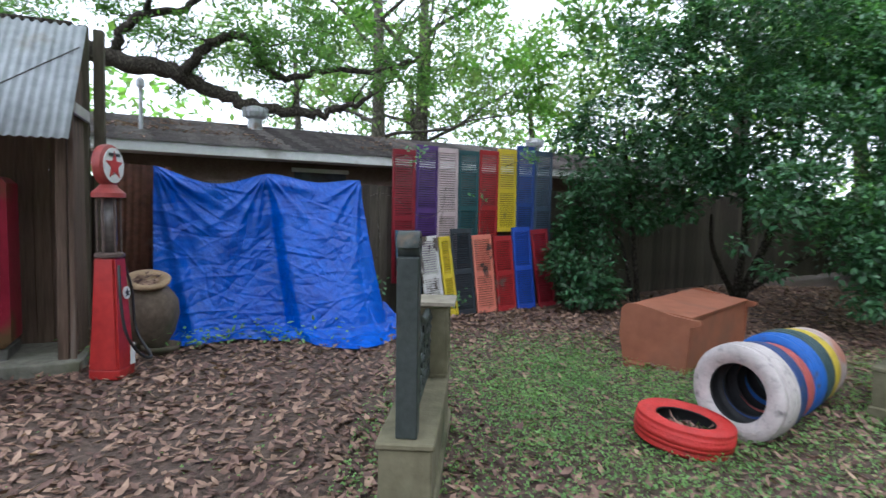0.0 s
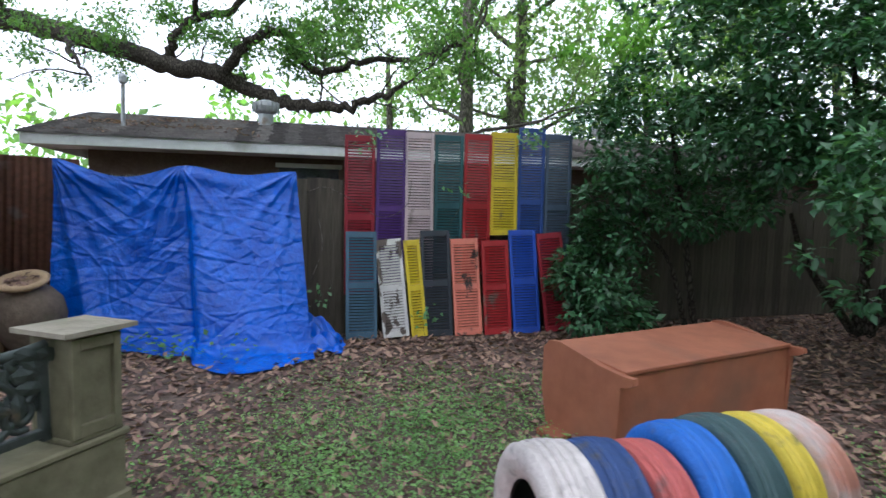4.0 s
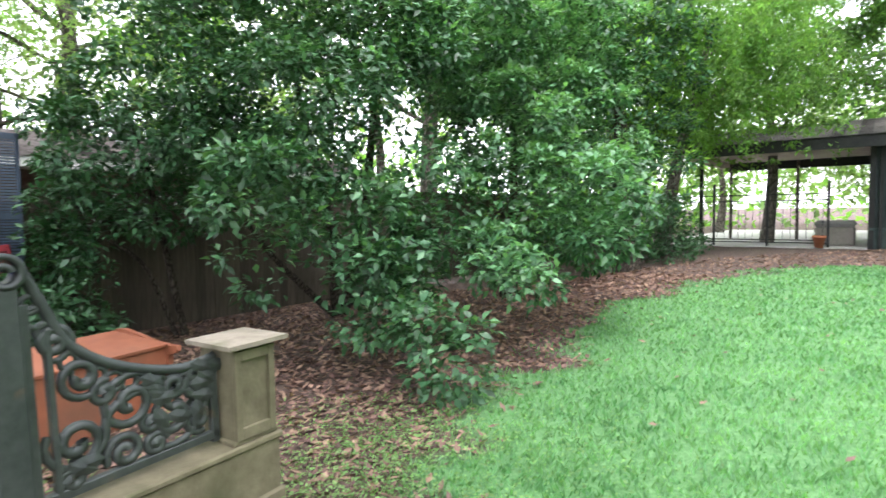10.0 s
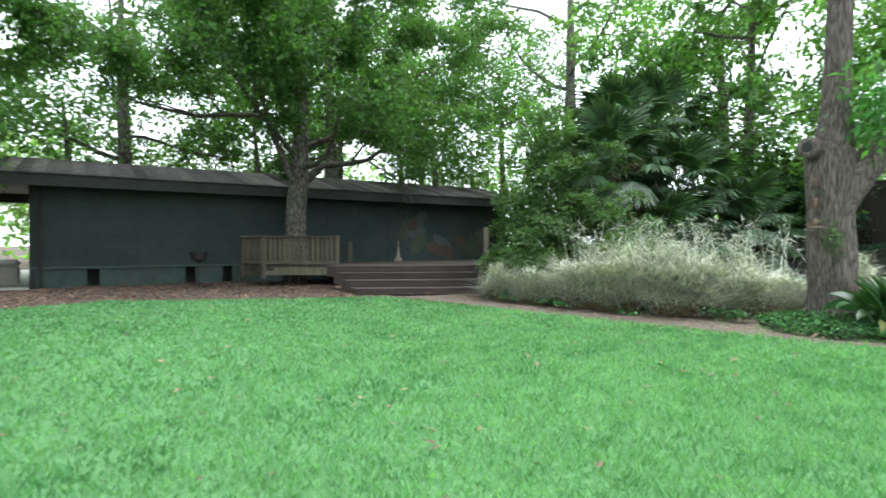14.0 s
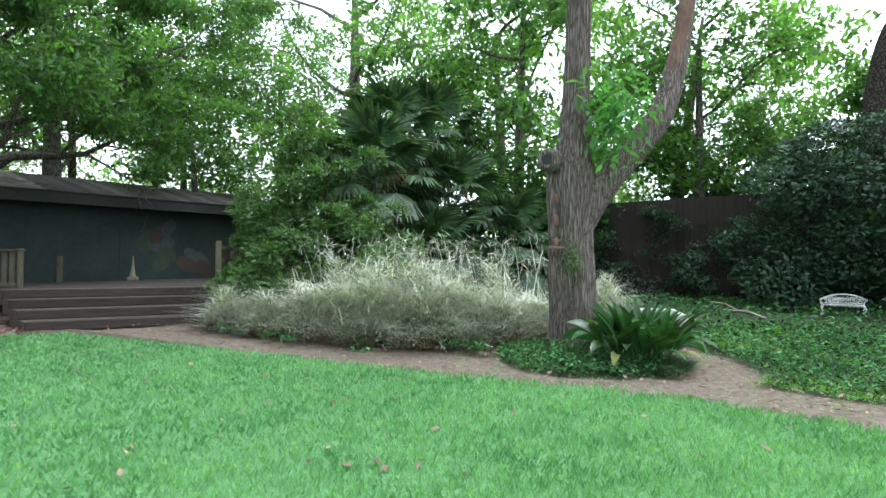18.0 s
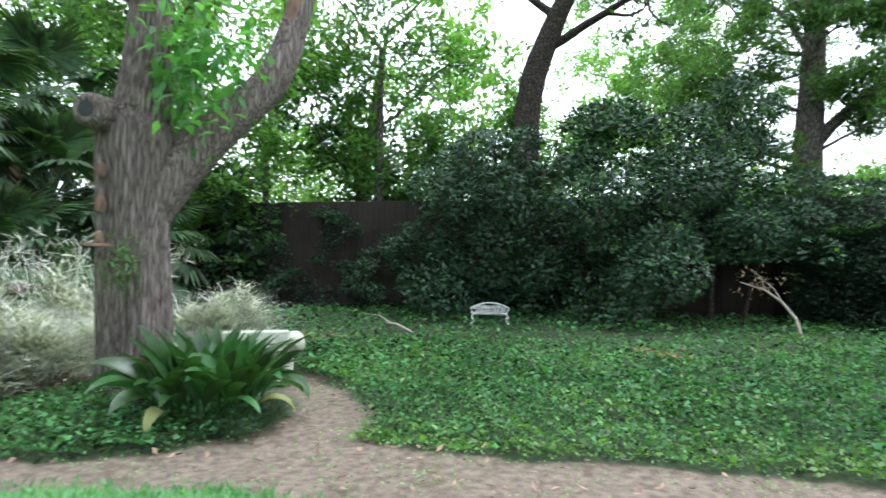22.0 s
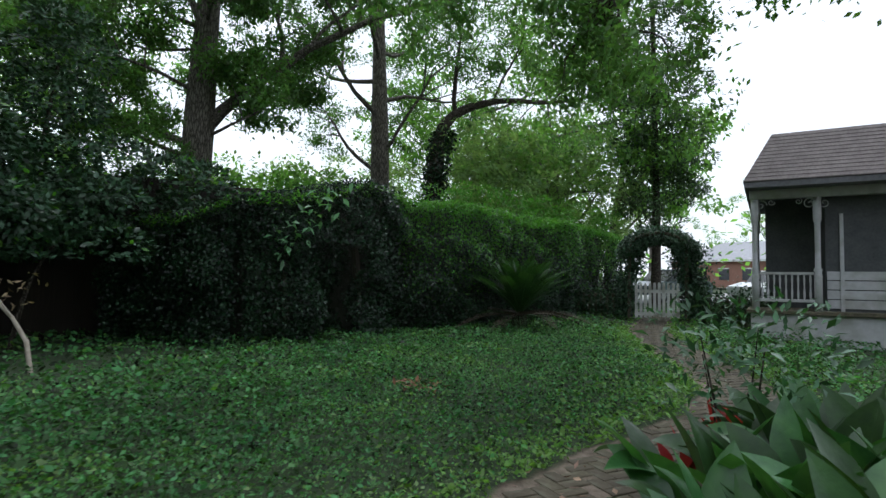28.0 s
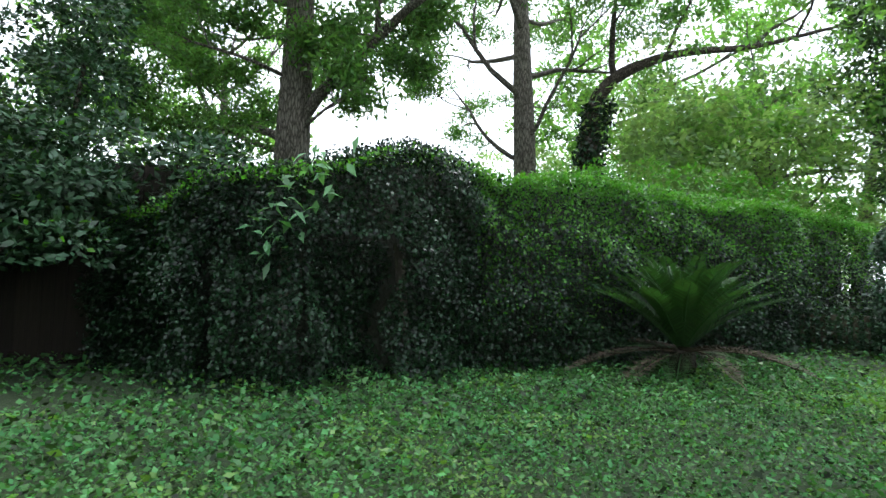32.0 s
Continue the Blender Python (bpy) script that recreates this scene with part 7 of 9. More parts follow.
def clump_leaves(rng, tips, per, spread, size, ratio=0.45, droop=0.3, far=True, flat=0.6):
    """Leaves round twig ends, hanging a little."""
    tips = np.asarray(tips)
    n = len(tips) * per
    part_r = rng.uniform(0.35, 1.15, len(tips))
    at = np.repeat(tips, per, 0) + rng.normal(0, 1, (n, 3)) * [spread, spread, spread * flat] * np.repeat(part_r, per)[:, None] * 0.8
    ahead = rand_dirs(rng, n) + [0, 0, -droop]
    up = rand_dirs(rng, n) * 0.7 + [0, 0, 0.8]
    L = rng.uniform(0.7, 1.3, n) * size
    return (flat_leaves if far else leaves_np)(at, ahead, up, L, L * ratio)


def tree(name, seed, trunk, radii, limbs, bark, leaf, label, per=60, spread=0.45, size=0.13, ratio=0.45, depth=1, sides=12, droop=0.3, extra_tips=None, limb_sides=4, fissures=0, low_tip=-9.0):
    """trunk: points of its line; limbs: (place on the trunk 0..1, heading, length, thickness)."""
    rng = np.random.default_rng(seed)
    top = thing(name, pose(*trunk[0]), label, "tree")
    base = np.array(trunk[0])
    line = curve_pts([np.array(q) - base for q in trunk], 24 if fissures else 8)
    t = np.linspace(0, 1, len(line))
    rad = np.interp(t, np.linspace(0, 1, len(radii)), radii)
    v, f = tube_np(line, rad * (1 + (0.015 if fissures else 0.04) * np.sin(np.arange(len(line)) * (0.23 if fissures else 1.7))), sides)
    ang = np.tile(np.arange(sides), len(line)) * 2.399
    if not fissures:
        v = v + (np.repeat(rad, sides) * 0.05 * np.sin(ang * 3 + np.repeat(t, sides) * 9))[:, None] * [1, 1, 0]
    if fissures:
        ring_a = np.tile(np.arange(sides) * 2 * math.pi / sides, len(line))
        rise = np.repeat(line[:, 2], sides)
        groove = np.abs(np.sin(ring_a * fissures / 2 + 0.9 * np.sin(rise * 2.1 + ring_a) + 0.5 * np.sin(rise * 6.3))) ** 0.6
        axis_pt = np.repeat(line, sides, 0)
        v = v + (v - axis_pt) * (groove * 0.12 - 0.08)[:, None]
    part("trunk", mesh_np("trunk", v, f, [bark], True), None, top)
    tips = []
    for s, heading, length, thick in limbs:
        k = min(len(line) - 1, int(s * (len(line) - 1)))
        runs = []
        grow(rng, line[k], heading, length, thick, depth, runs, tips)
        v, f = tubes(runs, limb_sides)
        part("limb", mesh_np("limb", v, f, [bark], True), None, top)
    tips = [q for q in tips if q[2] > low_tip]
    if extra_tips is not None:
        tips += [np.array(q) - base for q in extra_tips]
    if tips and per:
        v, f = clump_leaves(rng, tips, per, spread, size, ratio, droop)
        part("crown", mesh_np("crown", v, f, [leaf]), None, top, "leafy crown")
    return top


def round_limbs(seed, n, lo=0.45, hi=1.0, length=3.5, thick=0.09, rise=0.35, away=None):
    r = random.Random(seed)
    out = []
    for k in range(n):
        a = k * 2.4 + r.uniform(-0.4, 0.4)
        out.append((lo + (hi - lo) * (k + 0.5) / n, (math.cos(a), math.sin(a), rise + r.uniform(-0.2, 0.3)), length * r.uniform(0.7, 1.2), thick * r.uniform(0.7, 1.1)))
    return out


def mound(name, lobes, count, leaf, label, category, size=0.11, ratio=0.45, seed=1, far=False, stems=None, bark=BARK_DARK, inner=0.55, droop=0.35, lit=None, lit_share=0.0, skip_low=-9.0, clump=0.36, shell=0.6):
    """A shrub: stems, and leaves gathered in many small sprays over lumpy lobes (x, y, z, rx, ry, rz), with hollows between."""
    rng = np.random.default_rng(seed)
    base = (lobes[0][0], lobes[0][1], ground_z(lobes[0][0], lobes[0][1]))
    top = thing(name, pose(*base), label, category)
    L = np.array(lobes, float)
    area = (L[:, 3] * L[:, 4] * L[:, 5]) ** (2 / 3)
    n_c = np.maximum(5, (3.4 * area / clump**2).astype(int))
    own = np.repeat(np.arange(len(L)), n_c)
    out = rand_dirs(rng, len(own))
    c = L[own, :3] + out * L[own, 3:] * rng.uniform(0.62, 1.08, len(own))[:, None]
    rc = clump * rng.uniform(0.55, 1.2, len(own))
    pick = rng.choice(len(own), count, p=rc**2 / (rc**2).sum())
    d = rand_dirs(rng, count) + 0.7 * out[pick] + [0, 0, 0.35]
    d /= np.linalg.norm(d, axis=1)[:, None]
    at = c[pick] + d * (rc[pick] * (1.05 - shell + shell * rng.uniform(0, 1, count) ** 0.6))[:, None] * [1, 1, 0.7]
    deep = rng.uniform(0, 1, count) < 0.2
    lob = own[pick]
    at = np.where(deep[:, None], L[lob, :3] + rand_dirs(rng, count) * L[lob, 3:] * rng.uniform(0.2, 0.75, count)[:, None], at)
    keep = at[:, 2] > np.maximum(np_ground(at[:, 0], at[:, 1]) + 0.05, skip_low)
    at, d = at[keep], d[keep]
    n = len(at)
    ahead = d * 0.6 + rand_dirs(rng, n) * 0.8 * [1, 1, 0.6] + [0, 0, -droop * 0.4]
    up = d * (0.5 + 0.4 * (shell < 0.5)) + rand_dirs(rng, n) * 0.45 + [0, 0, 0.75 - 0.3 * (shell < 0.5)]
    S = rng.uniform(0.65, 1.25, n) * size
    make = flat_leaves if far else leaves_np
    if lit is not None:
        # young picks the upward sprays that get the lit colour, light from above
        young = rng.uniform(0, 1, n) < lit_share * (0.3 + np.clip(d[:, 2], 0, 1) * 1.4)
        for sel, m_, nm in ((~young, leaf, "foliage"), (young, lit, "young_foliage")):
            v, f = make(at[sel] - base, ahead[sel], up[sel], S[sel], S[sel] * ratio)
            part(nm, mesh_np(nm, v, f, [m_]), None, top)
    else:
        v, f = make(at - base, ahead, up, S, S * ratio)
        part("foliage", mesh_np("foliage", v, f, [leaf]), None, top)
    for pts, r0 in stems or ():
        line = curve_pts([np.array(q) - base for q in pts], 6)
        v, f = tube_np(line, np.linspace(r0, r0 * 0.35, len(line)), 8)
        part("stem", mesh_np("stem", v, f, [bark], True), None, top)
    return top


# the camellias along the north fence
mound("camellia", [(2.55, 9.1, 1.1, 0.55, 0.5, 0.75), (2.2, 9.35, 1.0, 0.45, 0.4, 0.5), (3.2, 9.6, 2.3, 0.9, 0.8, 1.0), (2.75, 9.5, 2.7, 0.6, 0.6, 0.6), (2.2, 9.0, 0.55, 0.35, 0.3, 0.4)], 8000, LEAF_CAMELLIA, "glossy dark camellia branches beside the painted shutters", "shrub", seed=31, size=0.12, stems=[([(3.4, 9.9, 0), (3.1, 9.6, 1.0), (2.6, 9.2, 1.5)], 0.04), ([(3.5, 9.9, 0), (3.2, 9.7, 2.0), (3.0, 9.5, 3.0)], 0.05)])
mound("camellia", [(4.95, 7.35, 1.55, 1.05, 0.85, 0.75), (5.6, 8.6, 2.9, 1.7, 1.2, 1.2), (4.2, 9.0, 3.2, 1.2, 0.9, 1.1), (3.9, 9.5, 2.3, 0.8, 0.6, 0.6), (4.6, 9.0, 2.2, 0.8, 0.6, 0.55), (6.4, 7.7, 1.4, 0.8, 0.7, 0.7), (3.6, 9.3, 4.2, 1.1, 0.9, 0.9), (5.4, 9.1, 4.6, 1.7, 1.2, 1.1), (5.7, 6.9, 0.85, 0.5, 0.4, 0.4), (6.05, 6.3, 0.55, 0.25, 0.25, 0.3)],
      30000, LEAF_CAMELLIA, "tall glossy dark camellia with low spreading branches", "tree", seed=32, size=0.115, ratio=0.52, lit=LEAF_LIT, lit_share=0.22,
      stems=[([(5.6, 10.6, 0), (5.5, 10.2, 1.5), (5.0, 9.6, 3.5)], 0.09), ([(5.7, 10.6, 0), (6.0, 10.0, 1.8), (6.2, 9.5, 4.5)], 0.10), ([(5.5, 10.5, 0.1), (4.7, 9.7, 1.0), (4.3, 9.0, 1.6)], 0.06), ([(5.8, 10.5, 0.2), (6.4, 9.6, 1.0), (6.8, 9.0, 1.5)], 0.05)])
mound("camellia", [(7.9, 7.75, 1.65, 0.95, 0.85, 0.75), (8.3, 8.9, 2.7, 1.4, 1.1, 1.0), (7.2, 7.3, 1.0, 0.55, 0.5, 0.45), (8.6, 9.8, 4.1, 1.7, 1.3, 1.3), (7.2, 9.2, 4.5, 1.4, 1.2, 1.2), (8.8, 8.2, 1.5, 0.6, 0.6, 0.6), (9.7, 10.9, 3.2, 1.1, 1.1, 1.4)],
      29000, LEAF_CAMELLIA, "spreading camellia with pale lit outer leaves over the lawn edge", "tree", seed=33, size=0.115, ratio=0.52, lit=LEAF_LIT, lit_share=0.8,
      stems=[([(8.8, 11.2, 0), (8.7, 10.6, 1.5), (8.4, 10.0, 4.0)], 0.12), ([(8.7, 11.1, 0.1), (8.4, 9.8, 1.0), (8.1, 8.8, 1.6)], 0.06)])
mound("evergreen", [(10.6, 12.4, 2.0, 1.3, 1.1, 1.4), (11.5, 12.6, 4.2, 2.2, 1.8, 1.8), (10.0, 12.6, 5.6, 2.4, 1.8, 1.8), (12.3, 13.4, 2.2, 1.2, 1.2, 1.6), (12.6, 13.2, 5.8, 2.0, 1.8, 1.6), (8.0, 11.8, 5.6, 2.2, 1.5, 1.3), (13.2, 12.6, 3.0, 1.0, 0.9, 1.4), (13.4, 12.9, 5.4, 1.2, 1.0, 1.4)],
      34000, LEAF_CAMELLIA, "tall dark evergreen tree with a thick trunk and low boughs", "tree", seed=34, size=0.15, lit=LEAF_BRIGHT, lit_share=0.25, ratio=0.5, far=True, stems=[([(12.4, 12.4, 0), (12.4, 12.5, 1.5), (12.2, 12.6, 5.0)], 0.34)])
mound("shrub", [(13.6, 13.0, 0.9, 0.8, 0.7, 0.7), (14.8, 14.0, 1.1, 0.9, 0.8, 0.8), (16.2, 15.6, 1.2, 1.0, 0.9, 0.9)], 6500, LEAF_CAMELLIA, "low dark shrubs below the evergreen tree", "shrub", seed=35, size=0.11)

# weeping bright branches beside the carport
rng = np.random.default_rng(77)
n_w = 200
wx, wy = 16.3 + rng.normal(0, 1.3, n_w), 13.1 + rng.normal(0, 1.1, n_w)
tips = []
for k in range(n_w):
    z0 = rng.uniform(4.5, 8.5)
    for q in np.linspace(0, 1, 7):
        tips.append((wx[k] + 0.25 * q, wy[k], z0 - q * rng.uniform(1.0, 2.0)))
tree("weeping_tree", 78, [(15.4, 14.8, 0.3), (15.6, 14.5, 3.0), (16.1, 13.8, 6.5)], [0.2, 0.16, 0.06], round_limbs(79, 8, 0.6, 1.0, 2.6, 0.06, 0.3), BARK_GREY, LEAF_BRIGHT, "slender tree with hanging bright green foliage by the carport", per=24, spread=0.2, size=0.13, ratio=0.32, droop=0.9, extra_tips=tips)

# oak limb reaching over the neighbour's roof
oak = thing("oak", pose(-15.5, 12.0, 0), "old live oak with crooked dark limbs reaching over the roof", "tree")
ob_ = np.array([-15.5, 12.0, 0])
main = [(-15.5, 12.0, 0), (-15.4, 12.1, 3.5), (-14.4, 12.4, 6.3), (-12.4, 12.4, 6.2), (-9.8, 12.2, 5.55), (-7.45, 12.3, 4.82), (-5.9, 12.2, 4.45), (-5.1, 12.4, 4.1), (-4.0, 12.2, 3.74), (-2.8, 12.0, 3.58), (-2.2, 12.2, 3.75), (-1.6, 12.4, 4.1)]
limb_lines = [(main, 0.34, 0.045), ([(-7.2, 12.25, 4.75), (-6.75, 12.3, 5.6), (-5.7, 12.7, 6.05), (-5.2, 12.9, 6.9), (-4.0, 13.3, 7.6)], 0.12, 0.03),
              ([(-5.6, 12.1, 4.45), (-5.1, 12.25, 5.05), (-4.4, 12.45, 5.3), (-3.7, 12.6, 4.46), (-2.8, 12.9, 4.7), (-1.4, 13.3, 4.87), (-0.6, 13.6, 5.3), (-0.2, 13.8, 6.1)], 0.12, 0.025),
              ([(-10.0, 12.2, 5.6), (-9.0, 11.4, 4.9), (-8.2, 10.9, 4.6), (-7.5, 10.6, 4.0)], 0.08, 0.02), ([(-14.4, 12.4, 6.2), (-13.0, 13.5, 8.5), (-10.0, 14.5, 10.0), (-7.0, 14.5, 9.8)], 0.22, 0.05),
              # the long limb over the yard is unseen, added to carry the shading clumps
              ([(-12.5, 12.4, 6.3), (-10.5, 11.2, 7.5), (-8.0, 10.5, 8.0), (-5.5, 10.2, 7.6), (-3.0, 10.2, 7.3)], 0.15, 0.03), ([(-12.5, 12.4, 6.3), (-9.5, 9.0, 8.6), (-5.5, 6.0, 9.8), (-1.0, 4.5, 10.2), (3.5, 5.5, 10.4), (7.5, 6.5, 10.0)], 0.17, 0.04), ([(-6.6, 12.5, 5.7), (-5.8, 11.6, 6.2), (-4.6, 11.0, 6.1), (-3.2, 10.7, 6.3)], 0.07, 0.02)]
rng = np.random.default_rng(91)
tips = []
for pts, r0, r1 in limb_lines:
    line = curve_pts([np.array(q) - ob_ for q in pts], 7)
    line += rng.normal(0, 0.03, line.shape)
    v, f = tube_np(line, np.linspace(r0, r1, len(line)) ** 1.0, 10)
    part("limb", mesh_np("limb", v, f, [BARK_DARK], True), None, oak, "crooked dark oak limb")
    runs = []
    for k in range(8, len(line), 4):
        grow(rng, line[k], rand_dirs(rng, 1)[0] * [1, 1, 0.6] + [0, 0, 0.25], rng.uniform(0.9, 2.0), 0.025, 1, runs, tips, bend=0.6)
    if runs:
        v, f = tubes(runs, 5)
        tagged(part("twig_mass", mesh_np("twig_mass", v, f, [BARK_DARK], True), None, oak), kind="stuff")
tips = [q for q in tips if q[2] > 4.2]
high = [np.array([rng.uniform(-14, 2.5), rng.uniform(11, 17), rng.uniform(6.0, 10.5)]) - ob_ for _ in range(150)]
# over: unseen leaf clumps added above the yard to shade the store corner
over = [np.array([rng.uniform(-9, 4.6), rng.uniform(-2.0, 8.5), rng.uniform(7.5, 11)]) - ob_ for _ in range(560)]
v, f = clump_leaves(rng, tips, 22, 0.28, 0.10, 0.5)
v2, f2 = clump_leaves(rng, high, 42, 0.34, 0.15, 0.5)
v3, f3 = clump_leaves(rng, over, 34, 0.5, 0.27, 0.5)
part("crown", mesh_np("crown", np.concatenate([v, v2, v3]), np.concatenate([f, f2 + len(v), f3 + len(v) + len(v2)]), [LEAF_OAK]), None, oak, "leafy crown with unseen clumps added overhead for shade")

# the tree in the deck
tree("deck_tree", 101, [(22.9, 6.1, 0.4), (22.9, 6.1, 2.5), (23.0, 6.0, 4.0), (23.1, 6.0, 6.0), (23.2, 5.9, 9.5)], [0.36, 0.3, 0.28, 0.2, 0.09],
     [(0.4, (-0.5, 0.9, 0.9), 4.2, 0.16), (0.42, (0.4, -0.9, 0.8), 4.4, 0.16), (0.5, (-0.9, -0.5, 0.5), 4.0, 0.12), (0.55, (-0.7, 0.6, 0.4), 5.0, 0.12), (0.6, (0.0, -1, 0.35), 6.0, 0.12), (0.65, (-0.8, 0.1, 0.4), 4.5, 0.1), (0.7, (0.2, 1, 0.3), 5.5, 0.11), (0.8, (-0.6, -0.8, 0.4), 4.5, 0.09), (0.85, (0.5, 0.6, 0.5), 4, 0.08), (0.9, (-0.3, 0.4, 0.7), 3.5, 0.07), (1.0, (0, -0.4, 0.8), 3.5, 0.07)],
     BARK_GREY, LEAF_OAK, "broad leafy tree growing up through the deck", per=105, spread=0.46, size=0.15, depth=2, droop=0.4, fissures=13, sides=36, low_tip=3.4)

# the big fissured tree by the path
mt = tree("path_tree", 111, [(14.13, -4.61, 0.35), (14.08, -4.57, 0.9), (14.03, -4.49, 2.2), (14.04, -4.5, 3.0), (14.0, -4.56, 3.9), (13.96, -4.7, 9.0)], [0.42, 0.325, 0.30, 0.33, 0.19, 0.12],
          [(0.95, (0.3, 1, 0.4), 4.0, 0.1), (1.0, (-0.5, 0.3, 0.5), 4.0, 0.1), (0.97, (0.6, -0.6, 0.4), 4.2, 0.1), (0.9, (-0.3, -0.9, 0.4), 4.5, 0.1), (0.99, (0.9, 0.2, 0.4), 4.2, 0.1)], BARK, LEAF_OAK, "large fissured grey tree with a knot hole and dead limb", per=34, spread=0.34, size=0.13, depth=2, sides=90, fissures=30)
mb = np.array([14.13, -4.61, 0.35])
rv = np.array([-0.326, -0.946, 0])
limb_pts = [np.array([14.03, -4.49, 2.75]) + rv * a + np.array([0.05, 0, b]) for a, b in ((0.03, -0.5), (0.36, -0.1), (0.74, 0.35), (1.26, 0.95), (1.5, 1.6), (1.66, 2.4), (1.74, 3.2))]
line = curve_pts([q - mb for q in limb_pts], 8)
v, f = tube_np(line, np.interp(np.linspace(0, 1, len(line)), [0, 0.2, 0.6, 1], [0.34, 0.24, 0.165, 0.09]), 20)
part("big_limb", mesh_np("big_limb", v, f, [BARK], True), None, mt, "thick side limb")
line2 = curve_pts([q - mb for q in limb_pts[4:]], 8)
v, f = tube_np(line2 + [-0.02, 0.02, 0.02], np.linspace(0.125, 0.092, len(line2)), 12)
part("bare_wood", mesh_np("bare_wood", v, f, [DEAD_WOOD], True), None, mt, "reddish bare dead wood")
cam_side = np.array([-0.87, 0.49, 0])
knot_c = np.array([14.03, -4.47, 3.08]) + cam_side * 0.24 - rv * 0.28 - mb
facing = look(tuple(knot_c), tuple(knot_c + cam_side * 2 - rv * 1.0))
part("knot_ring", moved(lathe([(0.17, -0.12), (0.155, 0.05), (0.11, 0.09), (0.065, 0.08), (0.05, -0.02), (0.0, -0.03)], 18), Matrix.Translation(knot_c) @ facing.to_3x3().to_4x4() @ pose(0, 0, 0, 180, 0, 0)), BARK, mt, "ring of bark round the knot hole", shade=True)
part("knot_hollow", moved(lathe([(0.0, 0.0), (0.075, 0.0), (0.075, 0.012), (0.0, 0.014)], 16), Matrix.Translation(knot_c) @ facing.to_3x3().to_4x4() @ pose(0, 0, 0, 180, 0, 0) @ pose(0, 0, 0.075)), M_BLACK, mt, "black knot hole")
for z, s_ in ((2.55, 0.06), (2.25, 0.07), (1.95, 0.05)):
    c = np.array([14.01, -4.47, z]) + cam_side * 0.24 - rv * 0.2 - mb
    part("scar", moved(lathe([(0.0, -0.03), (s_, -0.01), (s_ * 0.8, 0.04), (0.0, 0.05)], 12), Matrix.Translation(c) @ facing.to_3x3().to_4x4() @ pose(0, 0, 0, 180, 0, 0) @ Matrix.Diagonal((0.6, 1.3, 1, 1))), DEAD_WOOD, mt, "dark scar in the bark")
c = np.array([14.01, -4.47, 1.88]) + cam_side * 0.3 - rv * 0.22 - mb
part("peg", moved(box(-0.015, 0.015, -0.14, 0.1, -0.015, 0.015, 0.005), Matrix.Translation(c)), DEAD_WOOD, mt, "small wooden peg board")
rng = np.random.default_rng(117)
sp = np.array([13.93, -4.54, 3.55]) + cam_side * 0.3 + rv * 0.5 - mb
at = sp + [0, 0, 0.12] + rng.normal(0, 1, (420, 3)) * [0.2, 0.24, 0.32]
v, f = leaves_np(at, rand_dirs(rng, 420) + [0, 0, -0.3], rand_dirs(rng, 420) * 0.5 + [0, 0, 1], rng.uniform(0.12, 0.22, 420), rng.uniform(0.05, 0.085, 420))
tagged(part("sprout_leaves", mesh_np("sprout_leaves", v, f, [LEAF_SPROUT]), None, mt, "fresh green sprouts"), kind="stuff")
at = np.array([14.0, -4.3, 1.75]) + cam_side * 0.3 + rv * 0.17 - mb + rng.normal(0, 1, (160, 3)) * [0.07, 0.07, 0.14]
v, f = leaves_np(at, rand_dirs(rng, 160) + [0, 0, -0.5], rand_dirs(rng, 160), 0.1, 0.02)
tagged(part("fern", mesh_np("fern", v, f, [LEAF_SHRUB]), None, mt, "small fern on the bark"), kind="stuff")

# ---- fan palms, bush, reeds ----
def palm_fan(rng, at, ahead, size):
    """One fan leaf: folded blades spread round a hub."""
    ahead = ahead / np.linalg.norm(ahead)
    ref = np.array([0, 0, 1.0])
    side = np.cross(ahead, ref)
    side /= np.linalg.norm(side) + 1e-6
    nor = np.cross(side, ahead)
    k = 28
    a = np.linspace(-1.9, 1.9, k) + rng.normal(0, 0.03, k)
    d = np.cos(a)[:, None] * ahead + np.sin(a)[:, None] * side - nor * 0.12 + np.array([0, 0, -0.1]) * np.abs(a)[:, None]
    L = size * (0.8 + 0.2 * np.cos(a)) * rng.uniform(0.9, 1.05, k)
    return leaves_np(np.repeat(at[None], k, 0), d, np.repeat(nor[None], k, 0) + rng.normal(0, 0.1, (k, 3)), L, L * 0.145, droop=0.22, wide=0.5)


def fan_palm(seed, base, height, crown, label, n=34, size=0.75):
    rng = np.random.default_rng(seed)
    top = thing("fan_palm", pose(*base), label, "palm", group="fan palms")
    v, f = tube_np(curve_pts([(0, 0, 0), (0.1, 0, height * 0.5), (0.05, 0.1, height)], 8), np.linspace(0.2, 0.15, 17), 12)
    part("trunk", mesh_np("trunk", v, f, [BARK_GREY], True), None, top)
    dead = []
    for k in range(n):
        a = k * 2.399
        el = math.radians(85 - 130 * (k + 0.5) / n + rng.uniform(-8, 8))
        d = np.array([math.cos(a) * math.cos(el), math.sin(a) * math.cos(el), math.sin(el)])
        stalk = crown * rng.uniform(0.75, 1.1)
        hub = np.array([0.05, 0.1, height]) + d * stalk + [0, 0, -0.12 * stalk]
        v, f = tube_np(curve_pts([(0.05, 0.1, height), np.array([0.05, 0.1, height]) + d * stalk * 0.5 + [0, 0, 0.05], hub], 4), np.linspace(0.02, 0.01, 9), 5)
        v2, f2 = palm_fan(rng, hub, d + [0, 0, -0.35], size * rng.uniform(0.85, 1.15))
        fr2 = part("frond", mesh_np("frond", np.concatenate([v, v2]), np.concatenate([f, f2 + len(v)]), [STRAW if k > n - 5 else LEAF_PALM]), None, top)
    return top


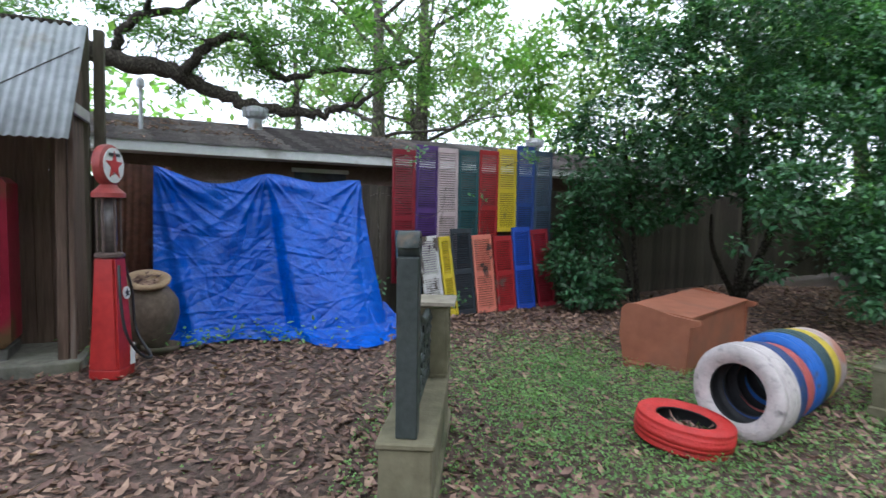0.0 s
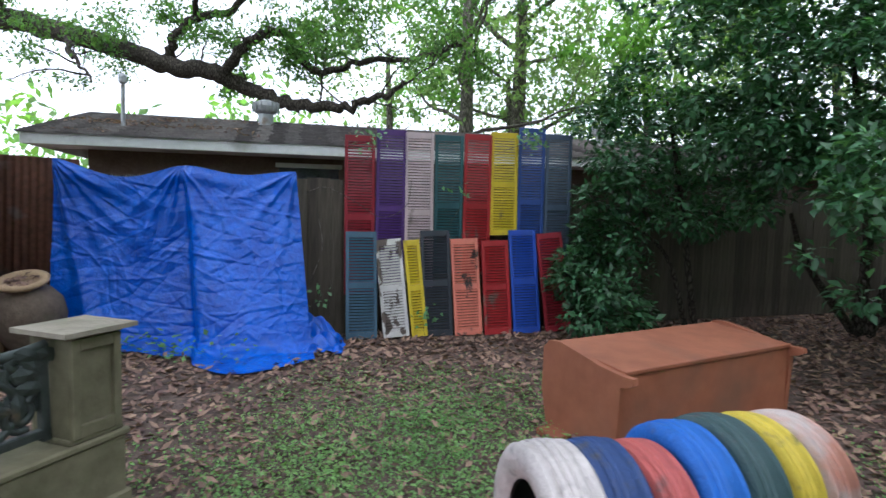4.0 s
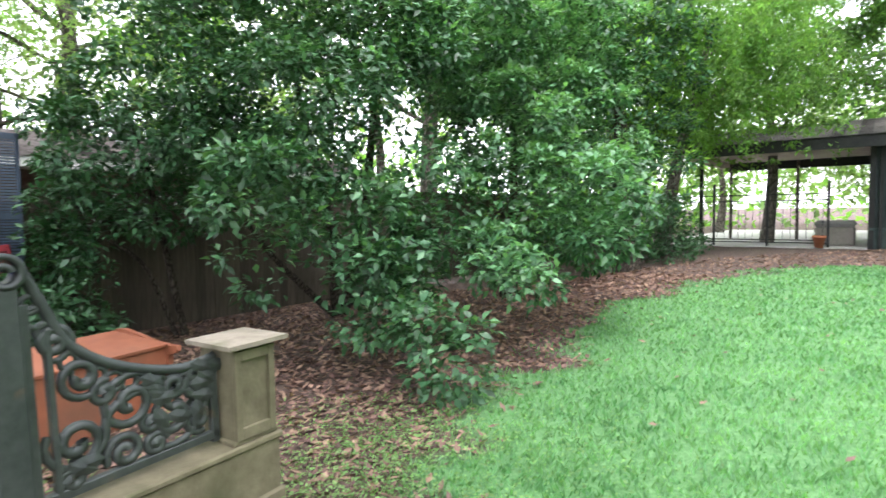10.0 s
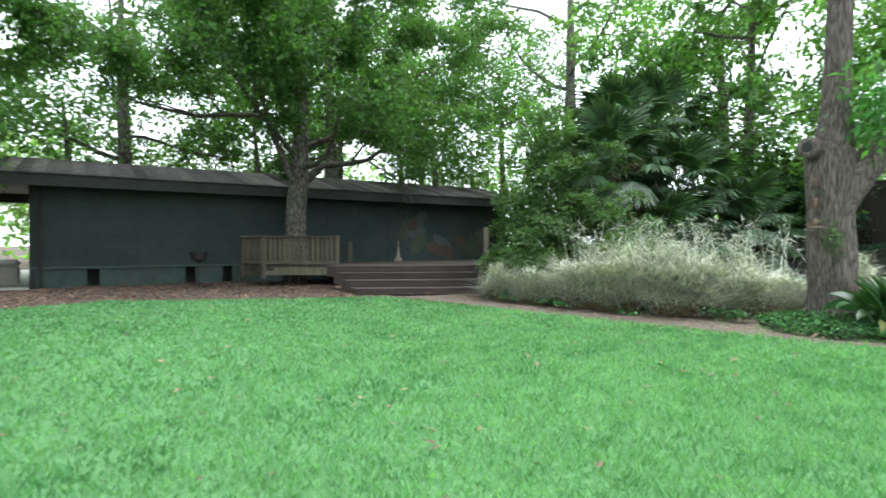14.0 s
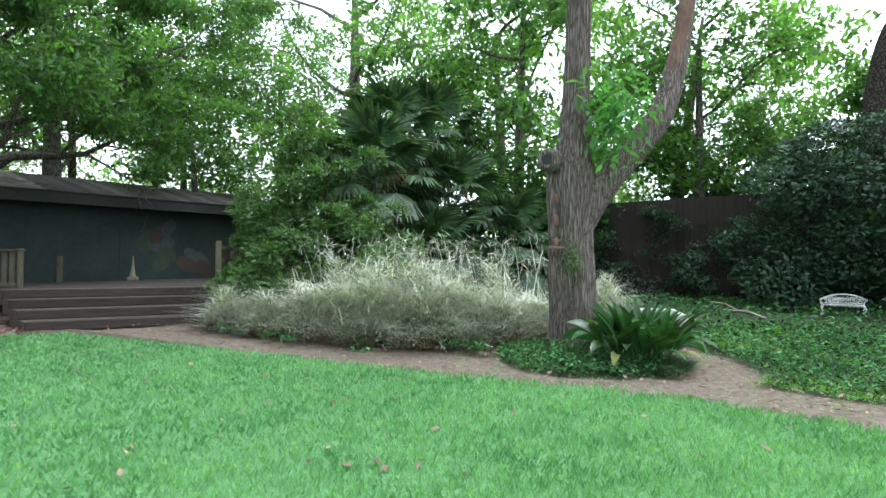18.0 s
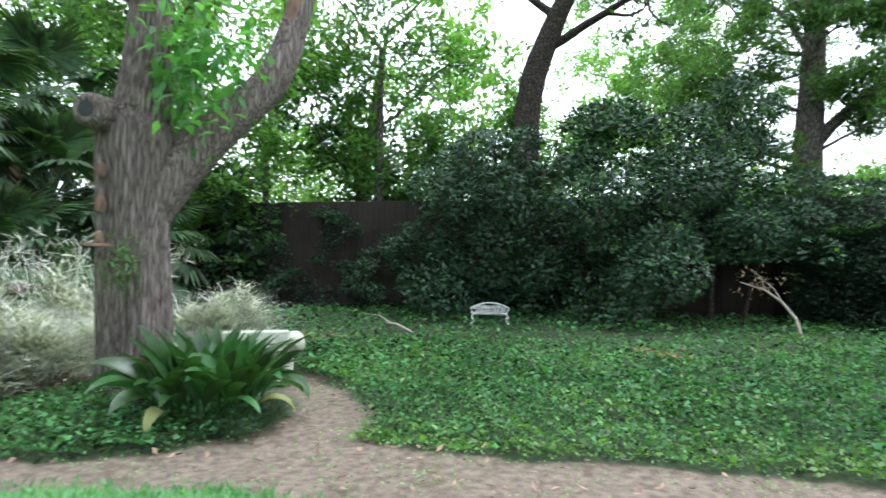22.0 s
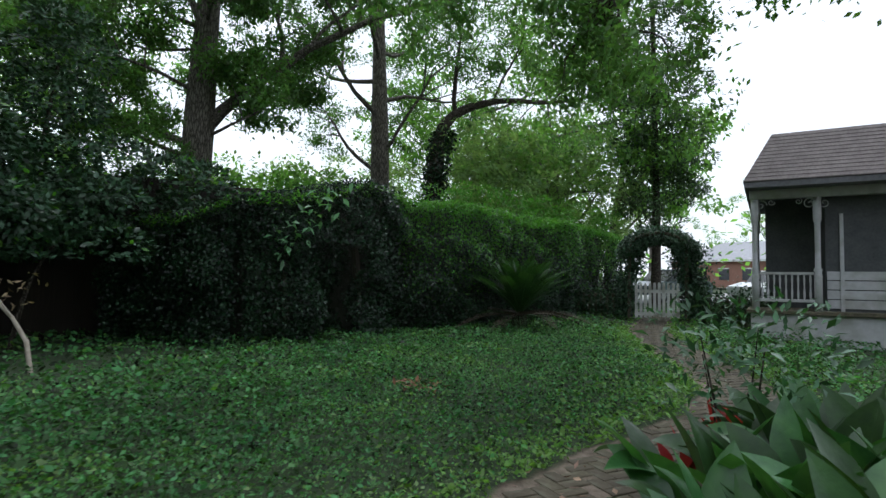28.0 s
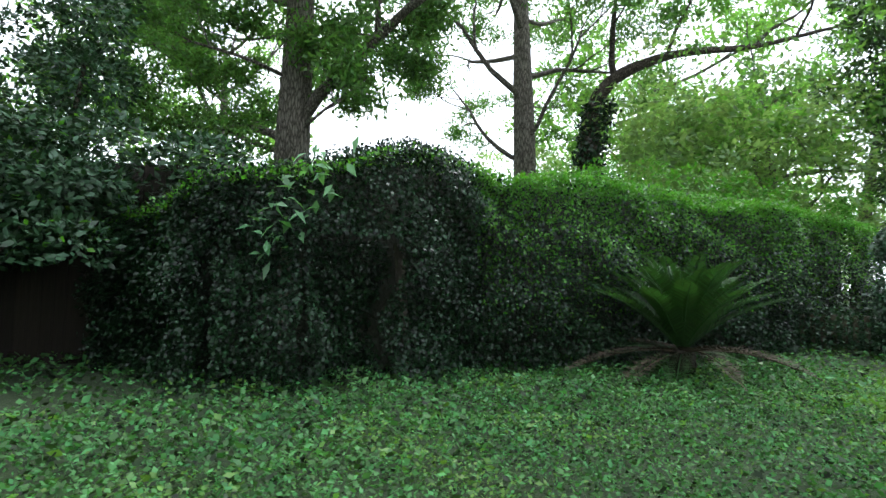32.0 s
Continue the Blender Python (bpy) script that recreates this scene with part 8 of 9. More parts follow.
fan_palm(121, (21.9, -5.6, 0.5), 2.4, 1.5, "fan palm with broad drooping dark fronds", 40, 0.95)
fan_palm(122, (22.9, -4.1, 0.5), 4.5, 1.5, "taller fan palm with stiff dark fronds", 34, 0.9)
fan_palm(125, (20.4, -4.5, 0.45), 1.1, 1.2, "low fan palm with hanging dark fronds behind the reeds", 34, 0.9)
fan_palm(126, (20.9, -3.2, 0.45), 3.2, 1.4, "fan palm rising beside the bush", 36, 0.9)
fan_palm(123, (21.3, -7.0, 0.5), 1.5, 1.3, "low fan palm spreading behind the reeds", 30, 0.9)
fan_palm(124, (24.2, -5.8, 0.5), 4.9, 1.5, "tall fan palm at the back", 30, 0.9)
mound("bush", [(19.8, -1.2, 1.7, 1.5, 1.4, 1.1), (19.8, -0.9, 2.8, 1.2, 1.2, 1.1), (20.1, -1.8, 3.6, 1.1, 1.1, 1.0), (19.2, -0.4, 1.3, 0.8, 0.8, 0.8), (19.1, -2.8, 1.7, 1.0, 0.9, 0.8), (20.0, -1.3, 4.4, 0.65, 0.65, 0.6), (19.0, -2.6, 2.5, 0.7, 0.7, 0.45)], 32000, LEAF_SHRUB,
      "tall feathery green bush behind the reeds", "bush", seed=131, size=0.13, ratio=0.4, far=True, inner=0.25, droop=0.2, stems=[([(19.6, -1.8, 0.4), (19.6, -1.7, 2.0), (19.8, -1.9, 4.2)], 0.04), ([(19.5, -1.7, 0.4), (19.1, -2.3, 2.2)], 0.03), ([(19.6, -1.6, 0.4), (19.9, -1.1, 2.6)], 0.03)])


def blades(rng, x, y, z0, height, lean, width, bend=0.5):
    """Arching blades of three quads each."""
    n = len(x)
    a = rng.uniform(0, 2 * math.pi, n)
    out = np.stack([np.cos(a), np.sin(a), np.zeros(n)], -1)
    side = np.stack([-np.sin(a), np.cos(a), np.zeros(n)], -1)
    rows = []
    for t, w in ((0, 1.0), (0.45, 0.9), (0.8, 0.6), (1.0, 0.08)):
        c = np.stack([x, y, z0], -1) + out * (lean * t + bend * lean * t * t)[:, None] + np.stack([np.zeros(n), np.zeros(n), height * (t - 0.25 * bend * t * t)], -1)
        rows += [c - side * (width * w / 2)[:, None], c + side * (width * w / 2)[:, None]]
    v = np.stack(rows, 1).reshape(-1, 3)
    o = np.arange(n)[:, None] * 8
    f = np.concatenate([o + np.array([[q, q + 1, q + 3, q + 2]]) for q in (0, 2, 4)])
    return v, f


rng = np.random.default_rng(141)
clumps = [(18.3, 0.0, 0.5, 0.85), (17.5, -0.75, 0.55, 0.8), (16.75, -1.45, 0.6, 1.1), (16.0, -2.1, 0.65, 1.3), (15.5, -2.95, 0.7, 1.1), (15.55, -3.9, 0.6, 0.95), (16.4, -3.2, 0.8, 1.45), (15.9, -5.0, 0.55, 0.8), (17.3, -2.1, 0.7, 1.4), (16.8, -4.6, 0.7, 1.1), (18.0, -1.4, 0.6, 1.0), (17.2, -7.1, 0.55, 1.0), (16.5, -6.3, 0.5, 0.85)]
for cx, cy, r0, h0 in clumps:
    n = int(6500 * r0)
    a, q = rng.uniform(0, 2 * math.pi, n), r0 * 1.1 * np.sqrt(rng.uniform(0, 1, n))
    x, y = cx + q * np.cos(a), cy + q * np.sin(a)
    reed = thing("reed_clump", pose(0, 0, 0), "clump of pale variegated ribbon grass with dry brown foot", "grass clump", group="pale reeds by the path")
    dome = np.sqrt(np.clip(1.05 - (q / r0 / 1.1) ** 2, 0.12, 1)) * (0.78 + 0.3 * np.sin(x * 4.3 + cx) * np.sin(y * 5.1) + 0.1 * np.sin(x * 11 + y * 9))
    zz = np_ground(x, y)
    hgt = h0 * 1.05 * dome
    far_ = np.where(rng.uniform(0, 1, n) < 0.15, 2.0, 1.0)
    deep = 1 - 0.78 * rng.uniform(0, 1, n) ** 1.5
    v, f = blades(rng, x, y, zz + hgt * deep - 0.08, rng.uniform(0.02, 0.24, n) * far_, rng.uniform(0.06, 0.2, n) * far_, rng.uniform(0.008, 0.016, n), 2.0)
    # green blades thicken low in the clump, shade inside put into the colour
    green = np.tile(rng.uniform(0, 1, n) < 0.2 + 0.2 * (deep < 0.6), 3)
    tagged(part("foliage", mesh_np("foliage", v, f, [REED, REED_GREEN], index=green.astype(int)), None, reed), kind="stuff")
    m_ = n // 5
    v, f = blades(rng, x[:m_], y[:m_], zz[:m_], np.clip(hgt[:m_] * 0.8, 0.14, 0.42) * rng.uniform(0.6, 1, m_), rng.uniform(0.05, 0.25, m_), rng.uniform(0.008, 0.015, m_), 0.9)
    part("dry_foot", mesh_np("dry_foot", v, f, [STRAW]), None, reed, "dry brown lower blades")
    m_ = max(10, n // 300)
    v, f = blades(rng, x[-m_:], y[-m_:], zz[-m_:] + hgt[-m_:] * 0.7, h0 * rng.uniform(0.35, 0.7, m_), rng.uniform(0.1, 0.4, m_), rng.uniform(0.009, 0.016, m_), 1.2)
    tagged(part("plume", mesh_np("plume", v, f, [REED]), None, reed), kind="stuff")
mound("groundcover_edge", [(16.3, -0.8, 0.42, 0.6, 0.3, 0.08), (15.1, -1.8, 0.42, 0.5, 0.3, 0.08), (14.55, -3.0, 0.42, 0.3, 0.4, 0.08), (17.6, 0.15, 0.42, 0.6, 0.3, 0.08)], 2600, LEAF_IVY, "low ivy along the foot of the reeds", "ground cover", seed=142, size=0.06, ratio=0.7, clump=0.12)


# ---- broad-leaved plants ----
def broad_plant(name, seed, centre, n, height, spread, leaf, label, width=0.11, yellow=0.06, arch=0.5):
    """Long blades on short stalks, rising from a wide crown and arching over; a few yellowed."""
    rng = np.random.default_rng(seed)
    top = thing(name, pose(*centre), label, "plant")
    for k in range(n):
        a0 = k * 2.399
        q = spread * 0.62 * math.sqrt((k + 0.5) / n)
        a = a0 + rng.normal(0, 1.1)
        d = np.array([math.cos(a), math.sin(a), 0])
        out = arch * (0.2 + 0.8 * (k / n) ** 1.5) * rng.uniform(0.5, 1.3)
        hanging = yellow > 0 and k > n - 6
        if hanging:
            out = 2.1
        L = height * rng.uniform(0.8, 1.15) * (0.7 if hanging else 1)
        t = np.linspace(0, 1, 11)
        bend = 0.15 + 1.25 * out * t**1.3
        step = np.stack([d[0] * np.sin(bend), d[1] * np.sin(bend), np.cos(bend)], -1) * L / 10
        line = np.array([math.cos(a0) * q, math.sin(a0) * q, 0]) + np.cumsum(step, 0) - step[0]
        w = width * rng.uniform(0.75, 1.15) * np.array([0.06, 0.06, 0.07, 0.12, 0.45, 0.8, 1.0, 0.98, 0.78, 0.45, 0.02])
        tw = rng.normal(0, 0.45)
        flat = np.array([-math.sin(a), math.cos(a), 0])
        nor = np.stack([-d[0] * np.cos(bend), -d[1] * np.cos(bend), np.sin(bend)], -1)
        side = flat * math.cos(tw) + nor * math.sin(tw)
        lift = nor * w[:, None] * 0.16
        rows = np.stack([line - side * w[:, None] / 2 + lift, line, line + side * w[:, None] / 2 + lift], 1).reshape(-1, 3)
        f = np.array([(3 * i + j, 3 * i + j + 1, 3 * i + j + 4, 3 * i + j + 3) for i in range(10) for j in range(2)])
        part("leaf", mesh_np("leaf", rows, f, [LEAF_YELLOWED if hanging or rng.random() < yellow * 0.3 else leaf], True), None, top)
    return top


broad_plant("aspidistra", 151, (12.95, -4.8, 0.42), 140, 0.76, 0.68, LEAF_PLANT, "dense aspidistra with long glossy green leaves by the tree", 0.13, 0.03, 1.75)
for k, (x, y, h_, s_) in enumerate(((4.85, -8.75, 0.62, 0.7), (4.45, -9.5, 0.66, 0.7), (4.3, -8.6, 0.78, 0.8), (3.8, -9.9, 0.7, 0.7), (3.7, -9.0, 0.85, 0.8), (4.9, -7.95, 0.62, 0.7))):
    broad_plant("aspidistra", 160 + k, (x, y, ground_z(x, y)), 52, h_ * 1.08, s_ * 1.1, LEAF_PLANT, "large dark aspidistra leaves overhanging the brick path", 0.18, 0.0, 1.7)
mound("hydrangea", [(4.1, -10.38, 1.28, 0.26, 0.26, 0.24), (3.9, -10.2, 1.15, 0.3, 0.3, 0.25), (3.75, -10.55, 1.3, 0.3, 0.3, 0.22), (4.0, -10.75, 1.1, 0.26, 0.26, 0.22)], 520, LEAF_CAMELLIA, "leggy green shrub with whorled pointed leaves by the path", "shrub", seed=171, size=0.095, ratio=0.34, inner=0.2, droop=-0.2,
      stems=[([(4.0, -10.45, 0.45), (4.2, -10.45, 1.4)], 0.012), ([(3.95, -10.4, 0.45), (3.95, -10.2, 1.35)], 0.012), ([(3.92, -10.5, 0.45), (3.75, -10.55, 1.45)], 0.01), ([(3.98, -10.55, 0.45), (4.02, -10.75, 1.25)], 0.01)])
broad_plant("caladium", 172, (3.6, -10.95, ground_z(3.6, -10.95)), 26, 0.4, 0.4, LEAF_RED, "dark red caladium leaves beside the brick path", 0.09, 0.0)
broad_plant("caladium", 173, (4.3, -10.1, ground_z(4.3, -10.1)), 22, 0.42, 0.4, LEAF_RED, "dark red caladium leaves under the shrub", 0.085, 0.0)

# dead branch leaning out of the shrubs
DRY = surface("bleached_branch", (0.26, 0.22, 0.17), (0.42, 0.37, 0.30), scale=6, rough=0.9, bump=0.3)
gb = np.array([10.2, -13.75, ground_z(10.2, -13.75)])
br = thing("dead_branch", pose(*gb), "bleached dead branch leaning out of the shrubs", "branch")
runs = [([(0, 0, 0), (0.12, -0.1, 0.35), (0.35, -0.2, 0.62), (0.65, -0.35, 0.82), (1.1, -0.5, 0.95)], [0.028, 0.026, 0.022, 0.018, 0.01]), ([(0.35, -0.2, 0.62), (0.45, -0.1, 0.85), (0.6, -0.05, 1.0)], [0.012, 0.009, 0.005]), ([(0.65, -0.35, 0.82), (0.7, -0.3, 1.05), (0.85, -0.2, 1.2)], [0.012, 0.008, 0.004])]
v, f = tubes(runs, 7)
part("wood", mesh_np("wood", v, f, [DRY], True), None, br)
rng = np.random.default_rng(181)
at = np.array([0.7, -0.3, 0.95]) + rng.normal(0, 1, (70, 3)) * [0.25, 0.2, 0.15]
v, f = leaves_np(at, rand_dirs(rng, 70) + [0, 0, -0.6], rand_dirs(rng, 70), 0.09, 0.03)
part("dry_leaves", mesh_np("dry_leaves", v, f, [STRAW]), None, br)
gb = np.array([15.6, -9.3, ground_z(15.6, -9.3) + 0.12])
br = thing("fallen_branch", pose(*gb), "pale fallen branch lying on the ivy", "branch")
v, f = tubes([([(-1.0, 0.5, 0.06), (-0.3, 0.2, 0.12), (0.4, -0.2, 0.06), (0.9, -0.6, 0.02)], [0.02, 0.025, 0.022, 0.012]), ([(0.2, -0.1, 0.09), (0.5, -0.1, 0.2), (0.8, 0.0, 0.22)], [0.013, 0.01, 0.006])], 7)
part("wood", mesh_np("wood", v, f, [DRY], True), None, br)

# ---- the dark shrubs before the east fence ----
mound("evergreen_shrub", [(16.9, -12.1, 1.9, 0.9, 0.9, 1.5), (15.9, -13.0, 3.0, 1.3, 1.2, 1.6), (15.2, -13.0, 1.4, 1.0, 0.9, 0.9), (16.2, -12.9, 4.4, 0.8, 0.8, 0.8), (16.9, -12.3, 3.6, 0.8, 0.8, 0.9)], 20000, LEAF_DARK, "tall dark evergreen shrub before the fence", "shrub", seed=191, size=0.12, clump=0.7, shell=0.28, far=True, ratio=0.5, stems=[([(16.2, -13.2, 0.5), (16.0, -13.0, 2.5), (16.2, -12.9, 4.6)], 0.09)])
mound("evergreen_shrub", [(14.0, -13.6, 2.9, 1.4, 1.2, 1.8), (13.6, -13.2, 1.2, 1.2, 0.9, 0.9), (14.3, -14.0, 4.3, 1.0, 0.9, 0.8), (13.0, -14.4, 3.9, 0.9, 0.9, 0.9), (12.9, -13.9, 2.0, 1.0, 0.9, 1.1)], 24000, LEAF_DARK, "large dark evergreen shrub with brighter leaves on top", "shrub", seed=192, size=0.12, clump=0.75, shell=0.28, far=True, ratio=0.5, lit=LEAF_VINE_TOP, lit_share=0.06, stems=[([(14.0, -14.2, 0.5), (14.0, -13.8, 2.5), (14.2, -14.0, 4.4)], 0.09)])
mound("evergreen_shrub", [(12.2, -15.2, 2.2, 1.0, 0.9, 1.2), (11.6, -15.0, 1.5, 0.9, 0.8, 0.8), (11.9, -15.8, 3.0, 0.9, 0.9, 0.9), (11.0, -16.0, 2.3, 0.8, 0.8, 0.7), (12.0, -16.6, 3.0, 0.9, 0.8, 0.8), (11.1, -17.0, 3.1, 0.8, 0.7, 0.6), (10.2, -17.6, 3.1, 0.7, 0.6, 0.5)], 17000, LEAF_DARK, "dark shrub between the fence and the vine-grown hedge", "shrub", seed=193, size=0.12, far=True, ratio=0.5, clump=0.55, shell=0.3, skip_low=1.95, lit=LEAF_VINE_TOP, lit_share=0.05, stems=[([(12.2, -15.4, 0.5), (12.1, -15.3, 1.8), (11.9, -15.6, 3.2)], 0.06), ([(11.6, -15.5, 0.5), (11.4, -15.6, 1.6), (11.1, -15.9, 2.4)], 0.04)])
mound("evergreen_shrub", [(12.7, -17.6, 4.2, 1.1, 1.0, 1.7), (12.4, -17.9, 5.7, 0.9, 0.9, 0.9), (13.4, -16.6, 3.4, 1.2, 1.0, 1.6)], 12000, LEAF_DARK, "tall dark evergreen shrub behind the hedge end", "shrub", seed=195, size=0.12, far=True, ratio=0.5, clump=0.6, shell=0.35, stems=[([(12.8, -17.8, 0.5), (12.7, -17.7, 3.0), (12.5, -17.9, 5.6)], 0.08)])
mound("sapling", [(12.4, -20.7, 4.4, 1.5, 1.2, 1.4), (11.5, -21.2, 3.7, 0.9, 0.8, 0.7), (13.2, -20.0, 5.8, 1.2, 1.1, 1.0)], 13000, LEAF_OAK, "leafy young tree behind the hedge", "tree", seed=196, size=0.12, far=True, clump=0.4, stems=[([(12.2, -20.9, 0.5), (12.2, -20.9, 2.5), (12.1, -20.9, 5.0)], 0.05)])
mound("vine_curtain", [(18.6, -12.75, 1.2, 0.7, 0.5, 1.0), (19.8, -12.0, 1.3, 0.8, 0.5, 1.0), (17.6, -13.3, 2.0, 0.8, 0.5, 1.4), (22.4, -10.3, 2.4, 0.8, 0.6, 1.9), (21.2, -11.2, 1.0, 0.8, 0.4, 0.8), (23.4, -9.7, 2.6, 0.8, 0.6, 2.0), (20.6, -11.5, 2.4, 0.9, 0.35, 0.7), (19.2, -12.4, 2.3, 0.9, 0.35, 0.7), (22.2, -10.5, 1.0, 0.8, 0.4, 0.9), (18.0, -13.1, 0.9, 0.8, 0.4, 0.7)], 20000, LEAF_DARK, "dark vines climbing the brown board fence", "vine", seed=194, size=0.1)

# ---- the vine-grown hedge ----
HEDGE = [(11.0, -17.35, 2.5), (10.6, -17.3, 2.6), (10.2, -17.1, 2.72), (9.3, -16.3, 2.88), (8.6, -16.15, 3.05), (7.8, -16.6, 3.25), (7.35, -16.93, 3.38), (7.05, -17.15, 3.48), (6.2, -17.9, 3.46), (5.9, -18.15, 3.36), (5.6, -18.4, 3.3), (4.4, -19.5, 3.35), (2.6, -21.2, 3.35), (0.6, -23.4, 3.3), (-1.1, -25.4, 3.2)]
rng = np.random.default_rng(201)
hd = thing("vine_hedge", pose(0, 0, 0), "long tall wall of dark glossy vines, coloured brighter on its lit top", "hedge")
hp = np.array(HEDGE)
seg_l = np.r_[0, np.cumsum(np.hypot(*np.diff(hp[:, :2], axis=0).T))]
n = 175000
u = rng.uniform(0, 1, n) ** 1.02 * seg_l[-1]
hx_, hy_, ht = (np.interp(u, seg_l, hp[:, k]) for k in range(3))
e = 0.01
tx_, ty_ = np.interp(u + e, seg_l, hp[:, 0]) - np.interp(u - e, seg_l, hp[:, 0]), np.interp(u + e, seg_l, hp[:, 1]) - np.interp(u - e, seg_l, hp[:, 1])
tl = np.hypot(tx_, ty_) + 1e-9
nx_, ny_ = -ty_ / tl, tx_ / tl
flip = np.where(nx_ * (5 - hx_) + ny_ * (-9 - hy_) > 0, 1, -1)
nx_, ny_ = nx_ * flip, ny_ * flip
gz_ = np_ground(hx_, hy_)
kind_top = rng.uniform(0, 1, n) < 0.27
zz = gz_ + (ht - gz_) * rng.uniform(0, 1, n)
lump = 0.2 * np.sin(u * 1.7 + 0.6 + 0.8 * np.sin(zz * 1.3)) + 0.13 * np.sin(u * 3.7 + 1.6 * np.sin(zz * 2.2)) * np.sin(zz * 2.6 + u) + 0.07 * np.sin(u * 8 + 3 * zz) * np.sin(zz * 6.1 - u * 2)
prof = 0.25 * np.sin(np.clip((zz - gz_) / (ht - gz_), 0, 1) * math.pi * 0.9 + 0.4) + 0.35 * np.clip(0.25 - (zz - gz_) / (ht - gz_), 0, 1)
out = lump + prof + rng.normal(0, 0.09, n) + 0.07 * np.sin(zz * 5.3 + u * 2)
cave = (np.abs(u - 4.25) < 0.42 + 0.1 * np.sin(zz * 4)) & (zz < gz_ + 1.7)
out = np.where(cave, out - 0.55, out)
depth_t = np.where(u < 6.25, rng.uniform(-1.3, 0.35, n), rng.uniform(-1.9, 0.35, n))
topz = ht - 0.12 + 0.05 * np.sin(u * 2.9) + 0.06 * np.sin(depth_t * 3 + u) + rng.normal(0, 0.035, n) - 0.25 * np.clip(depth_t, 0, 1) - 0.1 * np.clip(-depth_t, 0, 2)
px_, py_ = np.where(kind_top, hx_ + nx_ * (depth_t + lump), hx_ + nx_ * out), np.where(kind_top, hy_ + ny_ * (depth_t + lump), hy_ + ny_ * out)
at = np.stack([px_, py_, np.where(kind_top, topz, zz)], -1)
ahead = np.where(kind_top[:, None], rand_dirs(rng, n) + [0, 0, 0.2], np.stack([nx_ * 0.5, ny_ * 0.5, np.full(n, -0.7)], -1) + rand_dirs(rng, n) * 0.9)
up = np.where(kind_top[:, None], rand_dirs(rng, n) * 0.5 + [0, 0, 1], np.stack([nx_, ny_, np.full(n, 0.5)], -1) + rand_dirs(rng, n) * 0.9)
S = rng.uniform(0.03, 0.062, n)
# leaves on the top and upper face take the colour that stands for light
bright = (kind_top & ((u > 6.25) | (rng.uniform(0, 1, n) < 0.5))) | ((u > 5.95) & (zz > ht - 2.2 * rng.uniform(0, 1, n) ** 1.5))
for sel, m_, nm, lab in ((~bright, LEAF_VINE, "vine_face", "glossy vine leaves darkened as the shaded hedge face"), (bright, LEAF_VINE_TOP, "vine_top", "brighter vine leaves standing for light on the hedge top")):
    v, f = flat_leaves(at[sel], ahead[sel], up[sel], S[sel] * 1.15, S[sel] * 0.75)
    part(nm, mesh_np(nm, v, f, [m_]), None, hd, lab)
# near-black sheet added behind the leaves stands for shade inside the hedge
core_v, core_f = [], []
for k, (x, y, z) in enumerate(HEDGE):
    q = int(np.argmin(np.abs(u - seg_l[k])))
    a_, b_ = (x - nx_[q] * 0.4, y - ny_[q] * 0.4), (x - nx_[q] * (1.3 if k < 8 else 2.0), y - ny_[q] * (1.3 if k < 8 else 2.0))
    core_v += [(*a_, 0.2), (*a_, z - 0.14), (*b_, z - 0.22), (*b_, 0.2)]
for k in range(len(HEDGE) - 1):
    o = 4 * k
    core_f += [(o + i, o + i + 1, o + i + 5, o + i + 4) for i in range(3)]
SHADE = surface("hedge_inner_shade", (0.012, 0.014, 0.008), (0.03, 0.03, 0.02), scale=8, rough=1.0, bump=0.8)
part("thicket", mesh_np("thicket", core_v, core_f, [SHADE]), None, hd, "near-black sheet standing for the shade inside")
for (x, y, h_, tilt) in ((7.95, -16.5, 1.75, 1), (6.75, -17.32, 1.8, 5)):
    part("old_post", box(-0.05, 0.05, -0.05, 0.05, 0, h_, 0.008), FENCE_WOOD, hd, "old post standing in the vines", m=pose(x, y, 0.45, 0, tilt, 40))
# runner with large leaves out of the hedge top
rv_t = [(7.1 + 0.15 * k, -15.9 - 0.02 * k + 0.1 * math.sin(k), 2.95 - 0.12 * k) for k in range(7)]
at = np.repeat(np.array(rv_t), 9, 0) + rng.normal(0, 0.12, (63, 3))
v, f = leaves_np(at, rand_dirs(rng, 63) + [0, 0.4, -0.3], rand_dirs(rng, 63) * 0.4 + [0, 0.4, 0.8], rng.uniform(0.12, 0.22, 63), rng.uniform(0.06, 0.09, 63))
tagged(part("runner", mesh_np("runner", v, f, [LEAF_LIT]), None, hd, "runner with large pale leaves"), kind="stuff")
mound("vine_mound", [(2.4, -24.6, 3.65, 2.2, 1.4, 0.7), (0.2, -27.0, 3.7, 2.0, 1.5, 0.8), (4.2, -22.8, 3.55, 1.6, 1.0, 0.6)], 9000, LEAF_VINE_TOP, "bright vine growth heaped behind the hedge top", "hedge", seed=203, size=0.1, far=True)


